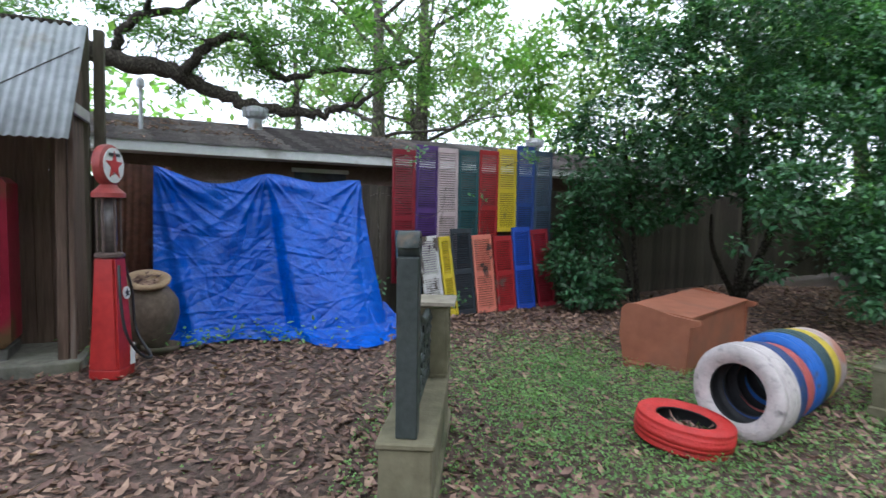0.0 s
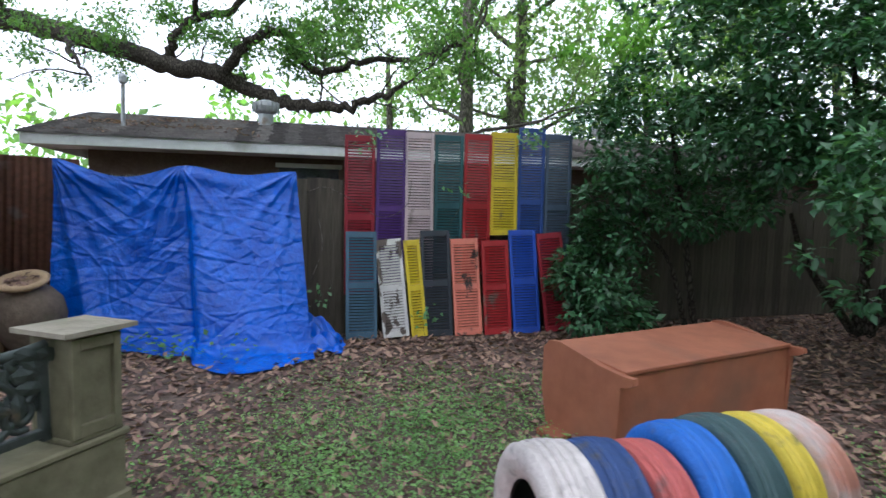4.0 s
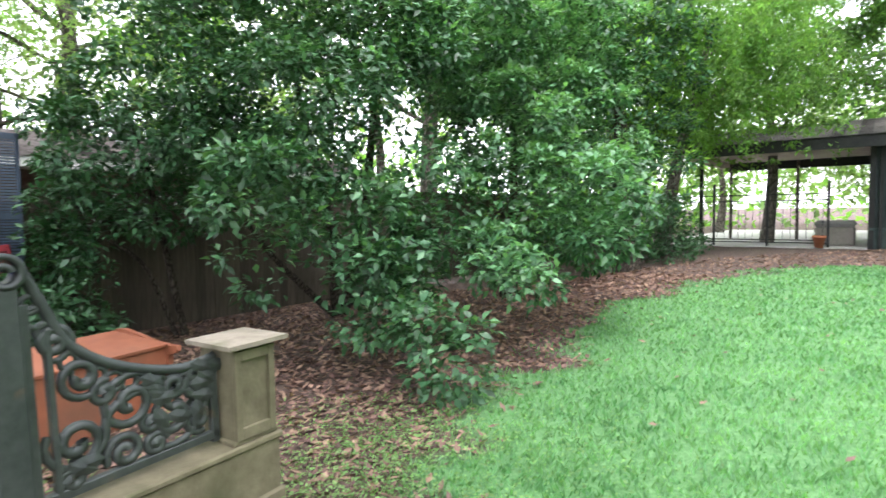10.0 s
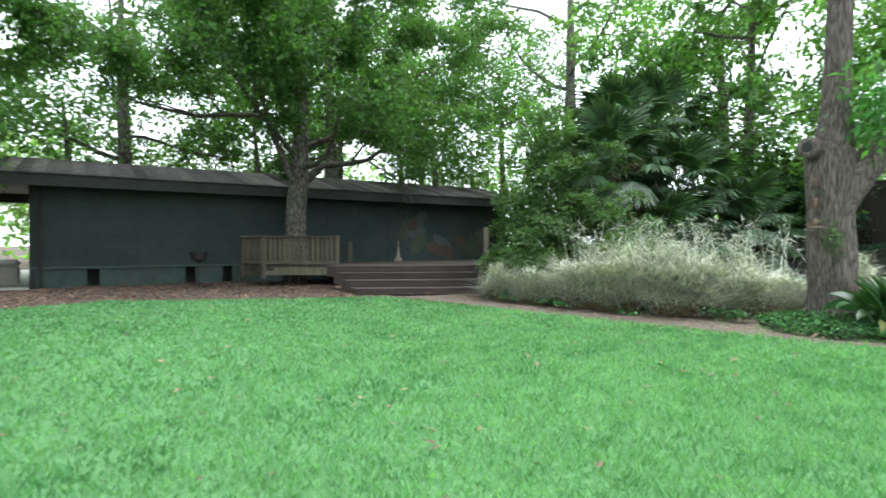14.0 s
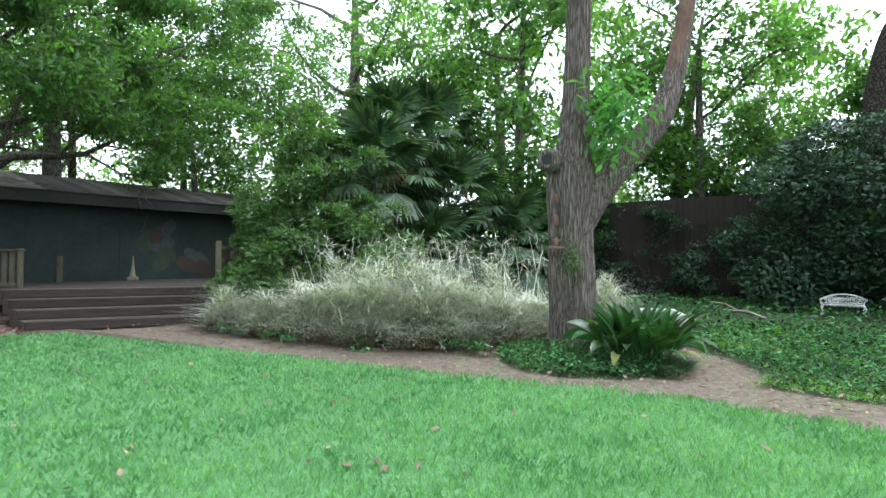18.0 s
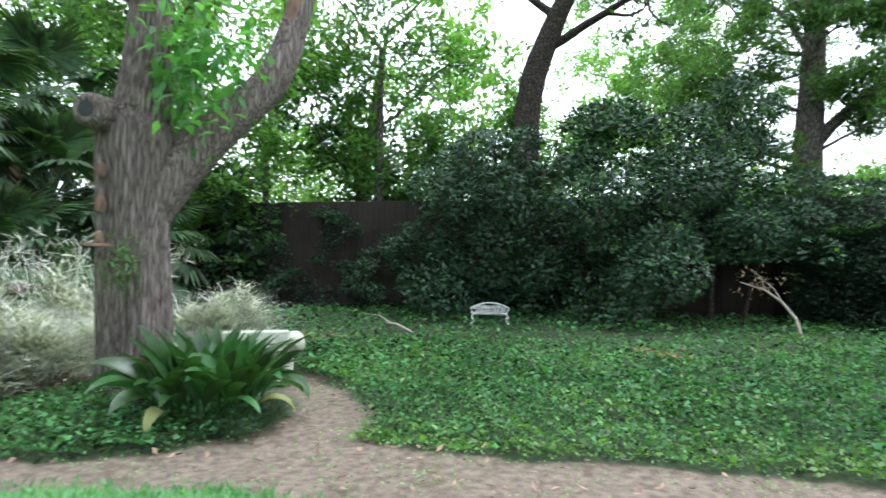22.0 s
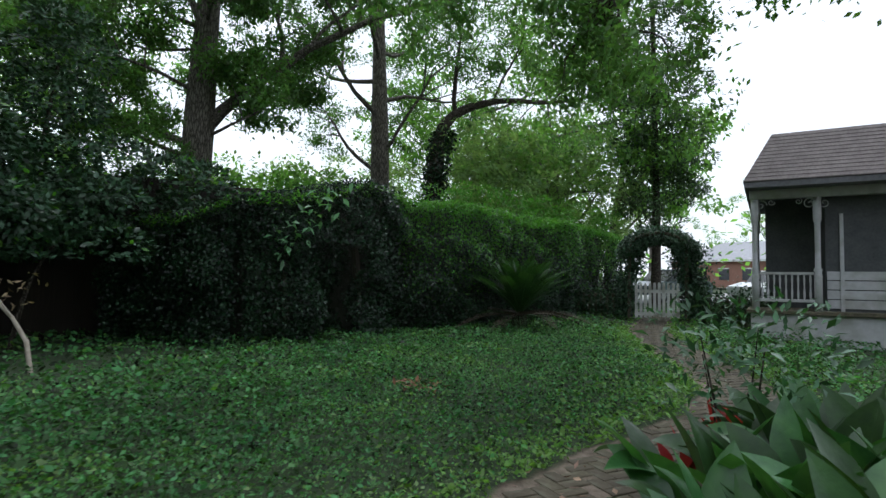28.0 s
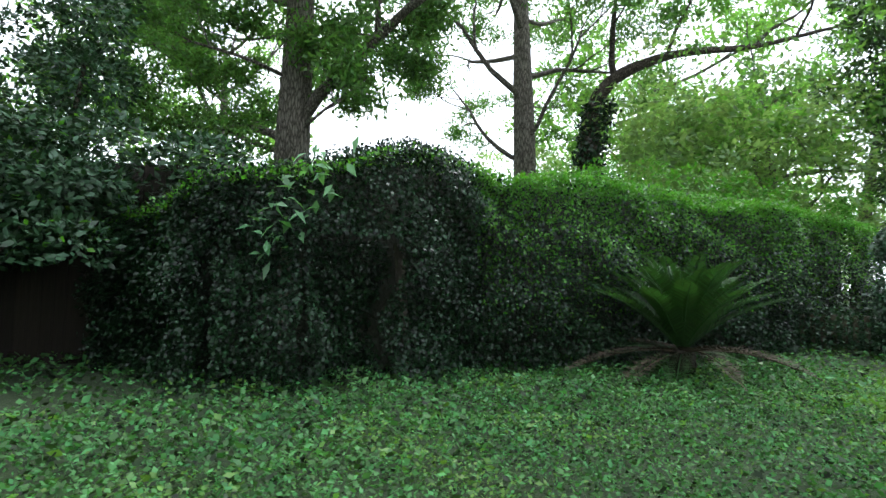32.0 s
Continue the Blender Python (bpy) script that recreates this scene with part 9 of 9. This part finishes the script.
def sago(seed, base, n, length, label):
    rng = np.random.default_rng(seed)
    top = thing("sago_palm", pose(*base), label, "palm")
    part("trunk", lathe([(0.13, -0.05), (0.17, 0.12), (0.15, 0.3), (0.05, 0.38)], 14), BARK_DARK, top)
    for k in range(n):
        a = k * 2.399 + rng.uniform(-0.2, 0.2)
        el = math.radians(88 - 52 * ((k + 0.5) / n)) if k <= n - 12 else math.radians(rng.uniform(-5, 18))
        t = np.linspace(0, 1, 64)
        d = np.array([math.cos(a), math.sin(a), 0])
        L = length * rng.uniform(0.85, 1.1)
        line = np.array([0, 0, 0.3]) + d * (L * (math.cos(el) * t + 0.22 * t**2))[:, None] + np.stack([t * 0, t * 0, L * (math.sin(el) * t - (0.2 if k <= n - 12 else 0.32) * t**2.4)], -1)
        tan = np.gradient(line, axis=0)
        tan /= np.linalg.norm(tan, axis=1)[:, None]
        side = np.array([-math.sin(a), math.cos(a), 0.0]) + tan * 0
        nor = np.cross(tan, side)
        nor = nor * np.sign(nor[:, 2:3] + 1e-6)
        w = 0.19 * np.sin(np.clip(t * 0.95 + 0.1, 0, 1) * math.pi) ** 0.5
        s_ = slice(5, None)
        at = np.concatenate([line[s_], line[s_]])
        ah = np.concatenate([side[s_], -side[s_]]) + np.concatenate([tan[s_], tan[s_]]) * 0.55 + np.concatenate([nor[s_], nor[s_]]) * 0.3
        ah = ah + rng.normal(0, 0.05, ah.shape)
        LL = np.concatenate([w[s_], w[s_]]) + 0.015
        v, f = flat_leaves(at, ah, np.concatenate([nor[s_], nor[s_]]), LL, 0.022)
        v2, f2 = tube_np(line, np.linspace(0.011, 0.004, 64), 4)
        part("frond", mesh_np("frond", np.concatenate([v, v2]), np.concatenate([f, f2 + len(v)]), [SAGO_DEAD if k > n - 9 else LEAF_SAGO]), None, top)
    return top


sago(211, (3.55, -18.6, ground_z(3.5, -18.6) + 0.05), 64, 1.45, "sago palm with feathery bright fronds and dry lower ones")

# ---- trees all round ----
tree("leaning_tree", 221, [(16.7, -14.6, 0.4), (16.55, -14.6, 3.0), (16.4, -14.6, 6.0), (15.9, -14.8, 7.8), (14.6, -15.2, 10.5)], [0.42, 0.36, 0.33, 0.28, 0.12], [(0.7, (-0.9, -0.3, 0.45), 4, 0.14), (0.8, (0.6, 0.5, 0.5), 4, 0.12), (0.85, (-0.5, 0.8, 0.3), 4, 0.1), (0.9, (0.4, -0.9, 0.4), 4, 0.1), (1.0, (-0.5, 0.2, 0.6), 3.5, 0.08)], BARK_DARK, LEAF_OAK, "leaning dark-barked tree behind the shrubs", per=36, spread=0.36, size=0.14, depth=2, fissures=11, sides=30)
tree("tall_tree", 222, [(11.9, -22.9, 0.4), (11.7, -22.8, 4.3), (11.4, -22.6, 9.0), (11.2, -22.5, 13.0)], [0.5, 0.42, 0.3, 0.12], [(0.42, (-4.5, -1.0, 4.4), 7.0, 0.2), (0.4, (2.5, 0.4, 2.6), 4.5, 0.12), (0.66, (-1.2, 0.2, 3.5), 5.5, 0.19), (0.62, (1.5, -1, 2.5), 5.0, 0.12)] + round_limbs(1, 7, 0.6, 1.0, 4.0, 0.1, 0.5) + round_limbs(5, 9, 0.36, 0.75, 3.6, 0.07, 0.12), BARK_GREY, LEAF_OAK, "tall grey-barked tree forking into upswept limbs", per=44, spread=0.4, size=0.15, depth=2, fissures=11, sides=30)
tree("tall_tree", 223, [(6.8, -29.2, 0.4), (6.85, -29.1, 6.0), (6.95, -28.9, 11.0), (7.0, -28.8, 15.0)], [0.42, 0.36, 0.24, 0.1], round_limbs(2, 15, 0.3, 1.0, 5.0, 0.13, 0.3), BARK_GREY, LEAF_OAK, "tall tree with spreading grey limbs behind the hedge", per=36, spread=0.42, size=0.15, depth=2, fissures=11, sides=30)
tree("vine_grown_tree", 224, [(4.9, -27.2, 0.4), (4.8, -27.15, 5.3), (4.4, -27.05, 7.3), (2.7, -27.0, 8.1), (0.5, -27.1, 8.2), (-1.5, -27.3, 8.6)], [0.32, 0.28, 0.2, 0.12, 0.07, 0.04], [(0.45, (0.2, 0.2, 1), 3.5, 0.1), (0.6, (-0.3, 0.4, 0.8), 3, 0.07), (0.8, (-0.4, -0.3, 0.6), 3, 0.06), (0.9, (-0.2, 0.5, 0.5), 2.5, 0.05)], BARK_DARK, LEAF_BRIGHT, "leaning vine-covered tree with a long arching limb", per=32, spread=0.5, size=0.13, depth=1)
rng = np.random.default_rng(226)
n = 3500
zz = rng.uniform(0.5, 7.0, n)
a = rng.uniform(0, 2 * math.pi, n)
at = np.stack([np.interp(zz, [0, 5.3, 7.3], [4.9, 4.8, 4.4]) + (0.36 + rng.normal(0, 0.08, n)) * np.cos(a), -27.1 + (0.36 + rng.normal(0, 0.08, n)) * np.sin(a), zz], -1)
v, f = flat_leaves(at - np.array([4.9, -27.2, 0.4]), rand_dirs(rng, n) + [0, 0, -0.5], rand_dirs(rng, n), 0.13, 0.1)
part("trunk_vines", mesh_np("trunk_vines", v, f, [LEAF_VINE]), None, bpy.data.objects["vine_grown_tree"])

# far side limb of an oak over the path's end
oak2 = thing("oak", pose(-3.5, -11.5, 0.3), "live oak whose dark limbs hang over the path", "tree")
o2 = np.array([-3.5, -11.5, 0.3])
rng = np.random.default_rng(231)
tips, limb2 = [], [([(-3.5, -11.5, 0.3), (-3.4, -11.6, 3.0), (-2.2, -12.3, 5.0), (0.2, -13.1, 5.6), (2.0, -13.4, 5.7), (3.0, -13.5, 5.5), (3.6, -13.5, 5.2), (3.8, -13.6, 4.95)], 0.4, 0.04),
                   ([(0.2, -13.1, 5.6), (2.2, -14.2, 6.3), (3.6, -14.0, 6.35), (4.6, -13.9, 6.2), (5.3, -13.8, 5.95), (6.1, -13.7, 5.82), (6.7, -13.5, 6.0), (7.4, -13.2, 6.4)], 0.18, 0.03),
                   ([(2.0, -14.1, 6.25), (2.9, -14.2, 5.9), (3.35, -14.2, 5.5), (3.1, -14.3, 5.1)], 0.09, 0.02), ([(-1.5, -12.5, 5.4), (0.5, -15.5, 7.5), (2.5, -18.0, 8.5), (4.0, -19.5, 8.6)], 0.16, 0.03)]
for pts, r0, r1 in limb2:
    line = curve_pts([np.array(q) - o2 for q in pts], 7)
    v, f = tube_np(line, np.linspace(r0, r1, len(line)), 10)
    part("limb", mesh_np("limb", v, f, [BARK_DARK], True), None, oak2, "dark oak limb")
    runs = []
    for k in range(len(line) // 2, len(line), 2):
        grow(rng, line[k], rand_dirs(rng, 1)[0] * [1, 1, 0.5] + [0, 0, -0.1], rng.uniform(0.6, 1.5), 0.02, 1, runs, tips, bend=0.6, up=-0.3)
    v, f = tubes(runs, 5)
    tagged(part("twig_mass", mesh_np("twig_mass", v, f, [BARK_DARK], True), None, oak2), kind="stuff")
high = [np.array([rng.uniform(0.4, 3.6), rng.uniform(-24, -15.5), rng.uniform(4.8, 9.5)]) - o2 for _ in range(75)]
v, f = clump_leaves(rng, tips, 16, 0.22, 0.09, 0.5, droop=0.5)
v2, f2 = clump_leaves(rng, high, 60, 0.34, 0.11, 0.5)
part("crown", mesh_np("crown", np.concatenate([v, v2]), np.concatenate([f, f2 + len(v)]), [LEAF_OAK]), None, oak2, "hanging leafy crown")

# tall oak beyond the arch with a hanging crown
mound("tall_oak", [(-4.3, -28.9, 5.0, 1.3, 1.2, 1.5), (-4.6, -28.8, 7.2, 1.7, 1.5, 1.6), (-4.2, -29.0, 9.4, 2.1, 1.8, 1.7), (-3.9, -29.0, 11.8, 2.3, 2.0, 1.8), (-4.2, -28.6, 14.2, 2.2, 2.0, 1.6), (-5.3, -28.4, 5.6, 0.7, 0.7, 1.0), (-3.0, -29.3, 7.6, 0.9, 0.9, 1.2)], 24000, LEAF_SHADY,
      "tall oak with a dense hanging crown beyond the garden arch", "tree", size=0.17, ratio=0.5, seed=235, far=True, clump=0.5, droop=0.8, stems=[([(-4.75, -29.8, 0.5), (-4.75, -29.7, 5.0), (-4.3, -29.0, 13.5)], 0.24)], bark=BARK_DARK)

BACK = [("backdrop_tree", -1.0, 22.5, 0.34, 12, 6.0, LEAF_BRIGHT), ("backdrop_tree", -2.4, 20.5, 0.3, 12, 5.0, LEAF_BRIGHT), 
        ("backdrop_tree", 9.5, 18.5, 0.3, 11, 5.0, LEAF_OAK), ("backdrop_tree", 16.5, 22.0, 0.3, 11, 5.0, LEAF_BRIGHT), ("backdrop_tree", 26.5, 13.5, 0.3, 11, 5.0, LEAF_OAK), ("backdrop_tree", 30.5, 6.5, 0.35, 12, 5.5, LEAF_BRIGHT),
        ("backdrop_tree", 32.4, -4.6, 0.36, 15, 5.5, LEAF_OAK), ("backdrop_tree", 25.7, -9.5, 0.24, 11, 4.5, LEAF_OAK), ("backdrop_tree", 30.0, -11.0, 0.3, 11, 5.0, LEAF_BRIGHT), ("backdrop_tree", 24.0, -15.0, 0.26, 10, 4.5, LEAF_BRIGHT),
        ("backdrop_tree", 22.5, -19.5, 0.22, 6, 3.2, LEAF_OAK), ("backdrop_tree", 19.0, -30.0, 0.3, 11, 5.0, LEAF_BRIGHT), ("backdrop_tree", -1.5, -33.0, 0.3, 8, 5.0, LEAF_BRIGHT), ("backdrop_tree", 2.0, -37.0, 0.3, 10, 5.0, LEAF_BRIGHT),
        ("backdrop_tree", -30.0, -84.0, 0.4, 10, 7.0, LEAF_BRIGHT), ("backdrop_tree", -48.0, -82.0, 0.4, 11, 7.0, LEAF_BRIGHT), ("backdrop_tree", -4.5, -34.5, 0.28, 8, 4.2, LEAF_BRIGHT)]
for k, (nm, x, y, r0, h_, L, lf) in enumerate(BACK):
    rr = random.Random(300 + k)
    z = ground_z(x, y)
    lx_, ly_ = rr.uniform(-0.8, 0.8), rr.uniform(-0.8, 0.8)
    tree(nm, 300 + k, [(x, y, z), (x + lx_ * 0.2, y + ly_ * 0.2, z + h_ * 0.35), (x + lx_ * 0.6, y + ly_ * 0.6, z + h_ * 0.7), (x + lx_, y + ly_, z + h_)], [r0, r0 * 0.85, r0 * 0.6, r0 * 0.2], round_limbs(k, 10, 0.3, 1.0, L, r0 * 0.35, 0.3), BARK_GREY, lf, "tall leafy tree standing beyond the yard", per=12, spread=0.42, size=0.26, depth=2, limb_sides=3)

# dense crowns that close the view above sheds and fences
# LEAF_HAZY crowns hold distance haze in their leaf colour
for k, (x, y, z, r, lf, cnt, lab) in enumerate(((34.4, 2.7, 10.6, 3.2, LEAF_OAK, 5500, "tall leafy tree far behind the shed"), (33.2, 6.7, 11.8, 3.0, LEAF_OAK, 4500, "tall leafy tree far behind the shed"), (34.9, -1.6, 10.5, 3.5, LEAF_OAK, 6500, "tall leafy tree far behind the palms"), (10.9, -28.5, 4.4, 1.8, LEAF_BRIGHT, 5500, "light green tree close behind the hedge"), (21.6, -14.2, 8.6, 2.3, LEAF_OAK, 4000, "tall dark leafy tree behind the east fence"), (25.5, 15.0, 6.5, 3.2, LEAF_OAK, 5200, "dense leafy tree behind the carport"), (30.2, 1.8, 6.6, 2.8, LEAF_OAK, 7500, "dense dark tree behind the shed end"), (29.5, 9.5, 7.0, 3.6, LEAF_OAK, 8500, "dense leafy tree behind the shed"), (32.5, 3.5, 7.0, 3.6, LEAF_OAK, 8500, "bright leafy tree behind the shed"),
                                               (29.0, -7.5, 6.0, 3.2, LEAF_OAK, 6500, "dense leafy tree behind the palms"), (25.5, -12.5, 5.5, 2.8, LEAF_BRIGHT, 5200, "bright leafy tree behind the east fence"), (22.6, -15.4, 5.0, 2.4, LEAF_OAK, 5200, "leafy tree behind the east fence"),
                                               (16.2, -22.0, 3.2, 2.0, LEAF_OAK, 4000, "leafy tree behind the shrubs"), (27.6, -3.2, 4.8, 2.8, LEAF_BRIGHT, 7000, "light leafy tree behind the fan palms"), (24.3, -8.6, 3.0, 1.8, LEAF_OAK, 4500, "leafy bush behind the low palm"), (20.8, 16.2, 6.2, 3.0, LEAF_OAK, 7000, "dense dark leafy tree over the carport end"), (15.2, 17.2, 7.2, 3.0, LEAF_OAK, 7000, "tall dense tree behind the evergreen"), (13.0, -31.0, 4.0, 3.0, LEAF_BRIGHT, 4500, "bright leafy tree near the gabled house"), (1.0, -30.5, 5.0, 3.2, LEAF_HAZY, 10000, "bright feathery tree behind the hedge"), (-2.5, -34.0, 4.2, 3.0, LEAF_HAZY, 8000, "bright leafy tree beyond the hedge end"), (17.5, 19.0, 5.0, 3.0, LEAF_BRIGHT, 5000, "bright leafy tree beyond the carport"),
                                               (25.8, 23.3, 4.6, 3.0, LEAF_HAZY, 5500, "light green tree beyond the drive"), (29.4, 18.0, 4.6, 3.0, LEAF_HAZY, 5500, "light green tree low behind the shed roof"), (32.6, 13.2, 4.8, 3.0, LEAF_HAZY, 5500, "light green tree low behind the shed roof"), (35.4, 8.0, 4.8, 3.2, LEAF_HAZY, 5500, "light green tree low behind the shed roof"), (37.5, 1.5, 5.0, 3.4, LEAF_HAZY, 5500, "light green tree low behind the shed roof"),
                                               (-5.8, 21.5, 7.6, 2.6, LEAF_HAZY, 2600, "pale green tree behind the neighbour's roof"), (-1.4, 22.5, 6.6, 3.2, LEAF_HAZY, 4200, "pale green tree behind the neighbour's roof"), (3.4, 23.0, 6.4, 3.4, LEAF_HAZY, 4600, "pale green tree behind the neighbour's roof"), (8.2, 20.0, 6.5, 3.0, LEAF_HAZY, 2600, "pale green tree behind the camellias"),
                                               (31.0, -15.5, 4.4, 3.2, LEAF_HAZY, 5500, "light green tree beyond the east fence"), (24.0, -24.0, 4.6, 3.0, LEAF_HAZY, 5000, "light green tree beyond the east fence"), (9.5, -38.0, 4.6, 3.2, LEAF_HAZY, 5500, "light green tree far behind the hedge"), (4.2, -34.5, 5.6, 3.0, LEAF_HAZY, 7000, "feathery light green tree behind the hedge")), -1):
    rr = random.Random(500 + k)
    lobes = [(x, y, z, r, r, r * 0.7)] + [(x + rr.uniform(-1, 1) * r, y + rr.uniform(-1, 1) * r, z + rr.uniform(-0.8, 0.7) * r * 0.8, r * rr.uniform(0.4, 0.7), r * rr.uniform(0.4, 0.7), r * rr.uniform(0.3, 0.5)) for _ in range(7)]
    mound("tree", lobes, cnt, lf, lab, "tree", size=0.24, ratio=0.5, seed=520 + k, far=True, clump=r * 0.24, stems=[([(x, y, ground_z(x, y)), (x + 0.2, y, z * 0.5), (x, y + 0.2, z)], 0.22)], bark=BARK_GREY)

# far woods: one mass of foliage round the neighbourhood
rng = np.random.default_rng(401)
runs = []
n = 45000
a = rng.uniform(0, 2 * math.pi, n)
rad = rng.uniform(36, 52, n)
keep = ~((a > 3.75) & (a < 4.35) & (rng.uniform(0, 1, n) < 0.9))
a, rad = a[keep], rad[keep]
n = len(a)
hmax = 5.5 + 2.2 * np.sin(a * 9) + 1.6 * np.sin(a * 23 + 1) + 1.0 * np.sin(a * 51)
at = np.stack([9 + rad * np.cos(a), -4 + rad * np.sin(a), np.abs(hmax) * rng.uniform(0.02, 1, n) ** 0.8], -1)
S = rng.uniform(0.35, 0.7, n)
v, f = flat_leaves(at, rand_dirs(rng, n), rand_dirs(rng, n) * 0.6 + [0, 0, 1], S, S * 0.6)
stuff("far_woods", [(v, f, 0)], [LEAF_BRIGHT], "leafy woods all round the neighbourhood", "woods")

# heaps of dry orange-brown leaves on the ivy
for k, (x, y, r_) in enumerate(((11.2, -10.05, 0.16), (16.0, -7.8, 0.22), (5.9, -12.6, 0.12))):
    rng = np.random.default_rng(610 + k)
    n = 70
    q = rng.normal(0, r_, (n, 2))
    heap = thing("leaf_heap", pose(x, y, ground_z(x, y) + 0.1), "small heap of dry orange-brown leaves on the ivy", "leaves")
    v, f = leaves_np(np.c_[q, np.abs(rng.normal(0.03, 0.03, n))], rand_dirs(rng, n) * [1, 1, 0.4], rand_dirs(rng, n) * 0.4 + [0, 0, 1], 0.09, 0.035)
    tagged(part("dry_leaves", mesh_np("dry_leaves", v, f, [DEAD_ORANGE]), None, heap), kind="stuff")

# tufts of dark lilyturf round the tree's island
rng = np.random.default_rng(640)
lt = thing("lilyturf", pose(0, 0, 0), "fringe of narrow dark lilyturf blades round the tree", "grass clump")
ta = rng.uniform(math.pi * 1.1, math.pi * 1.75, 90)
tx_l, ty_l = ISLAND[0] + 1.12 * 1.15 * np.cos(ta) + rng.normal(0, 0.06, 90), ISLAND[1] + 1.12 * np.sin(ta) + rng.normal(0, 0.06, 90)
x, y = np.repeat(tx_l, 26) + rng.normal(0, 0.035, 2340), np.repeat(ty_l, 26) + rng.normal(0, 0.035, 2340)
v, f = blades(rng, x, y, np_ground(x, y), rng.uniform(0.07, 0.17, 2340), rng.uniform(0.04, 0.16, 2340), rng.uniform(0.006, 0.010, 2340), 1.0)
tagged(part("foliage", mesh_np("foliage", v, f, [LEAF_PALM]), None, lt), kind="stuff")
# taller bare stalks behind the reeds
rng = np.random.default_rng(641)
for cx, cy, k_ in ((17.8, -3.0, 34), (17.2, -4.0, 34), (16.9, -5.3, 30), (18.2, -2.2, 26)):
    st = thing("reed_stalks", pose(0, 0, 0), "thin tangled pale stalks rising behind the reeds", "grass clump", group="pale reeds by the path")
    x, y = cx + rng.normal(0, 0.4, k_), cy + rng.normal(0, 0.4, k_)
    v, f = blades(rng, x, y, np_ground(x, y) + 0.4, rng.uniform(0.9, 1.7, k_), rng.uniform(0.1, 0.6, k_), rng.uniform(0.007, 0.013, k_), 0.5)
    at = np.repeat(v.reshape(-1, 8, 3)[:, 4], 7, 0) + rng.normal(0, 0.09, (k_ * 7, 3))
    v2, f2 = flat_leaves(at, rand_dirs(rng, k_ * 7) + [0, 0, 0.3], rand_dirs(rng, k_ * 7), rng.uniform(0.12, 0.28, k_ * 7), 0.012)
    tagged(part("foliage", mesh_np("foliage", np.concatenate([v, v2]), np.concatenate([f, f2 + len(v)]), [REED]), None, st), kind="stuff")
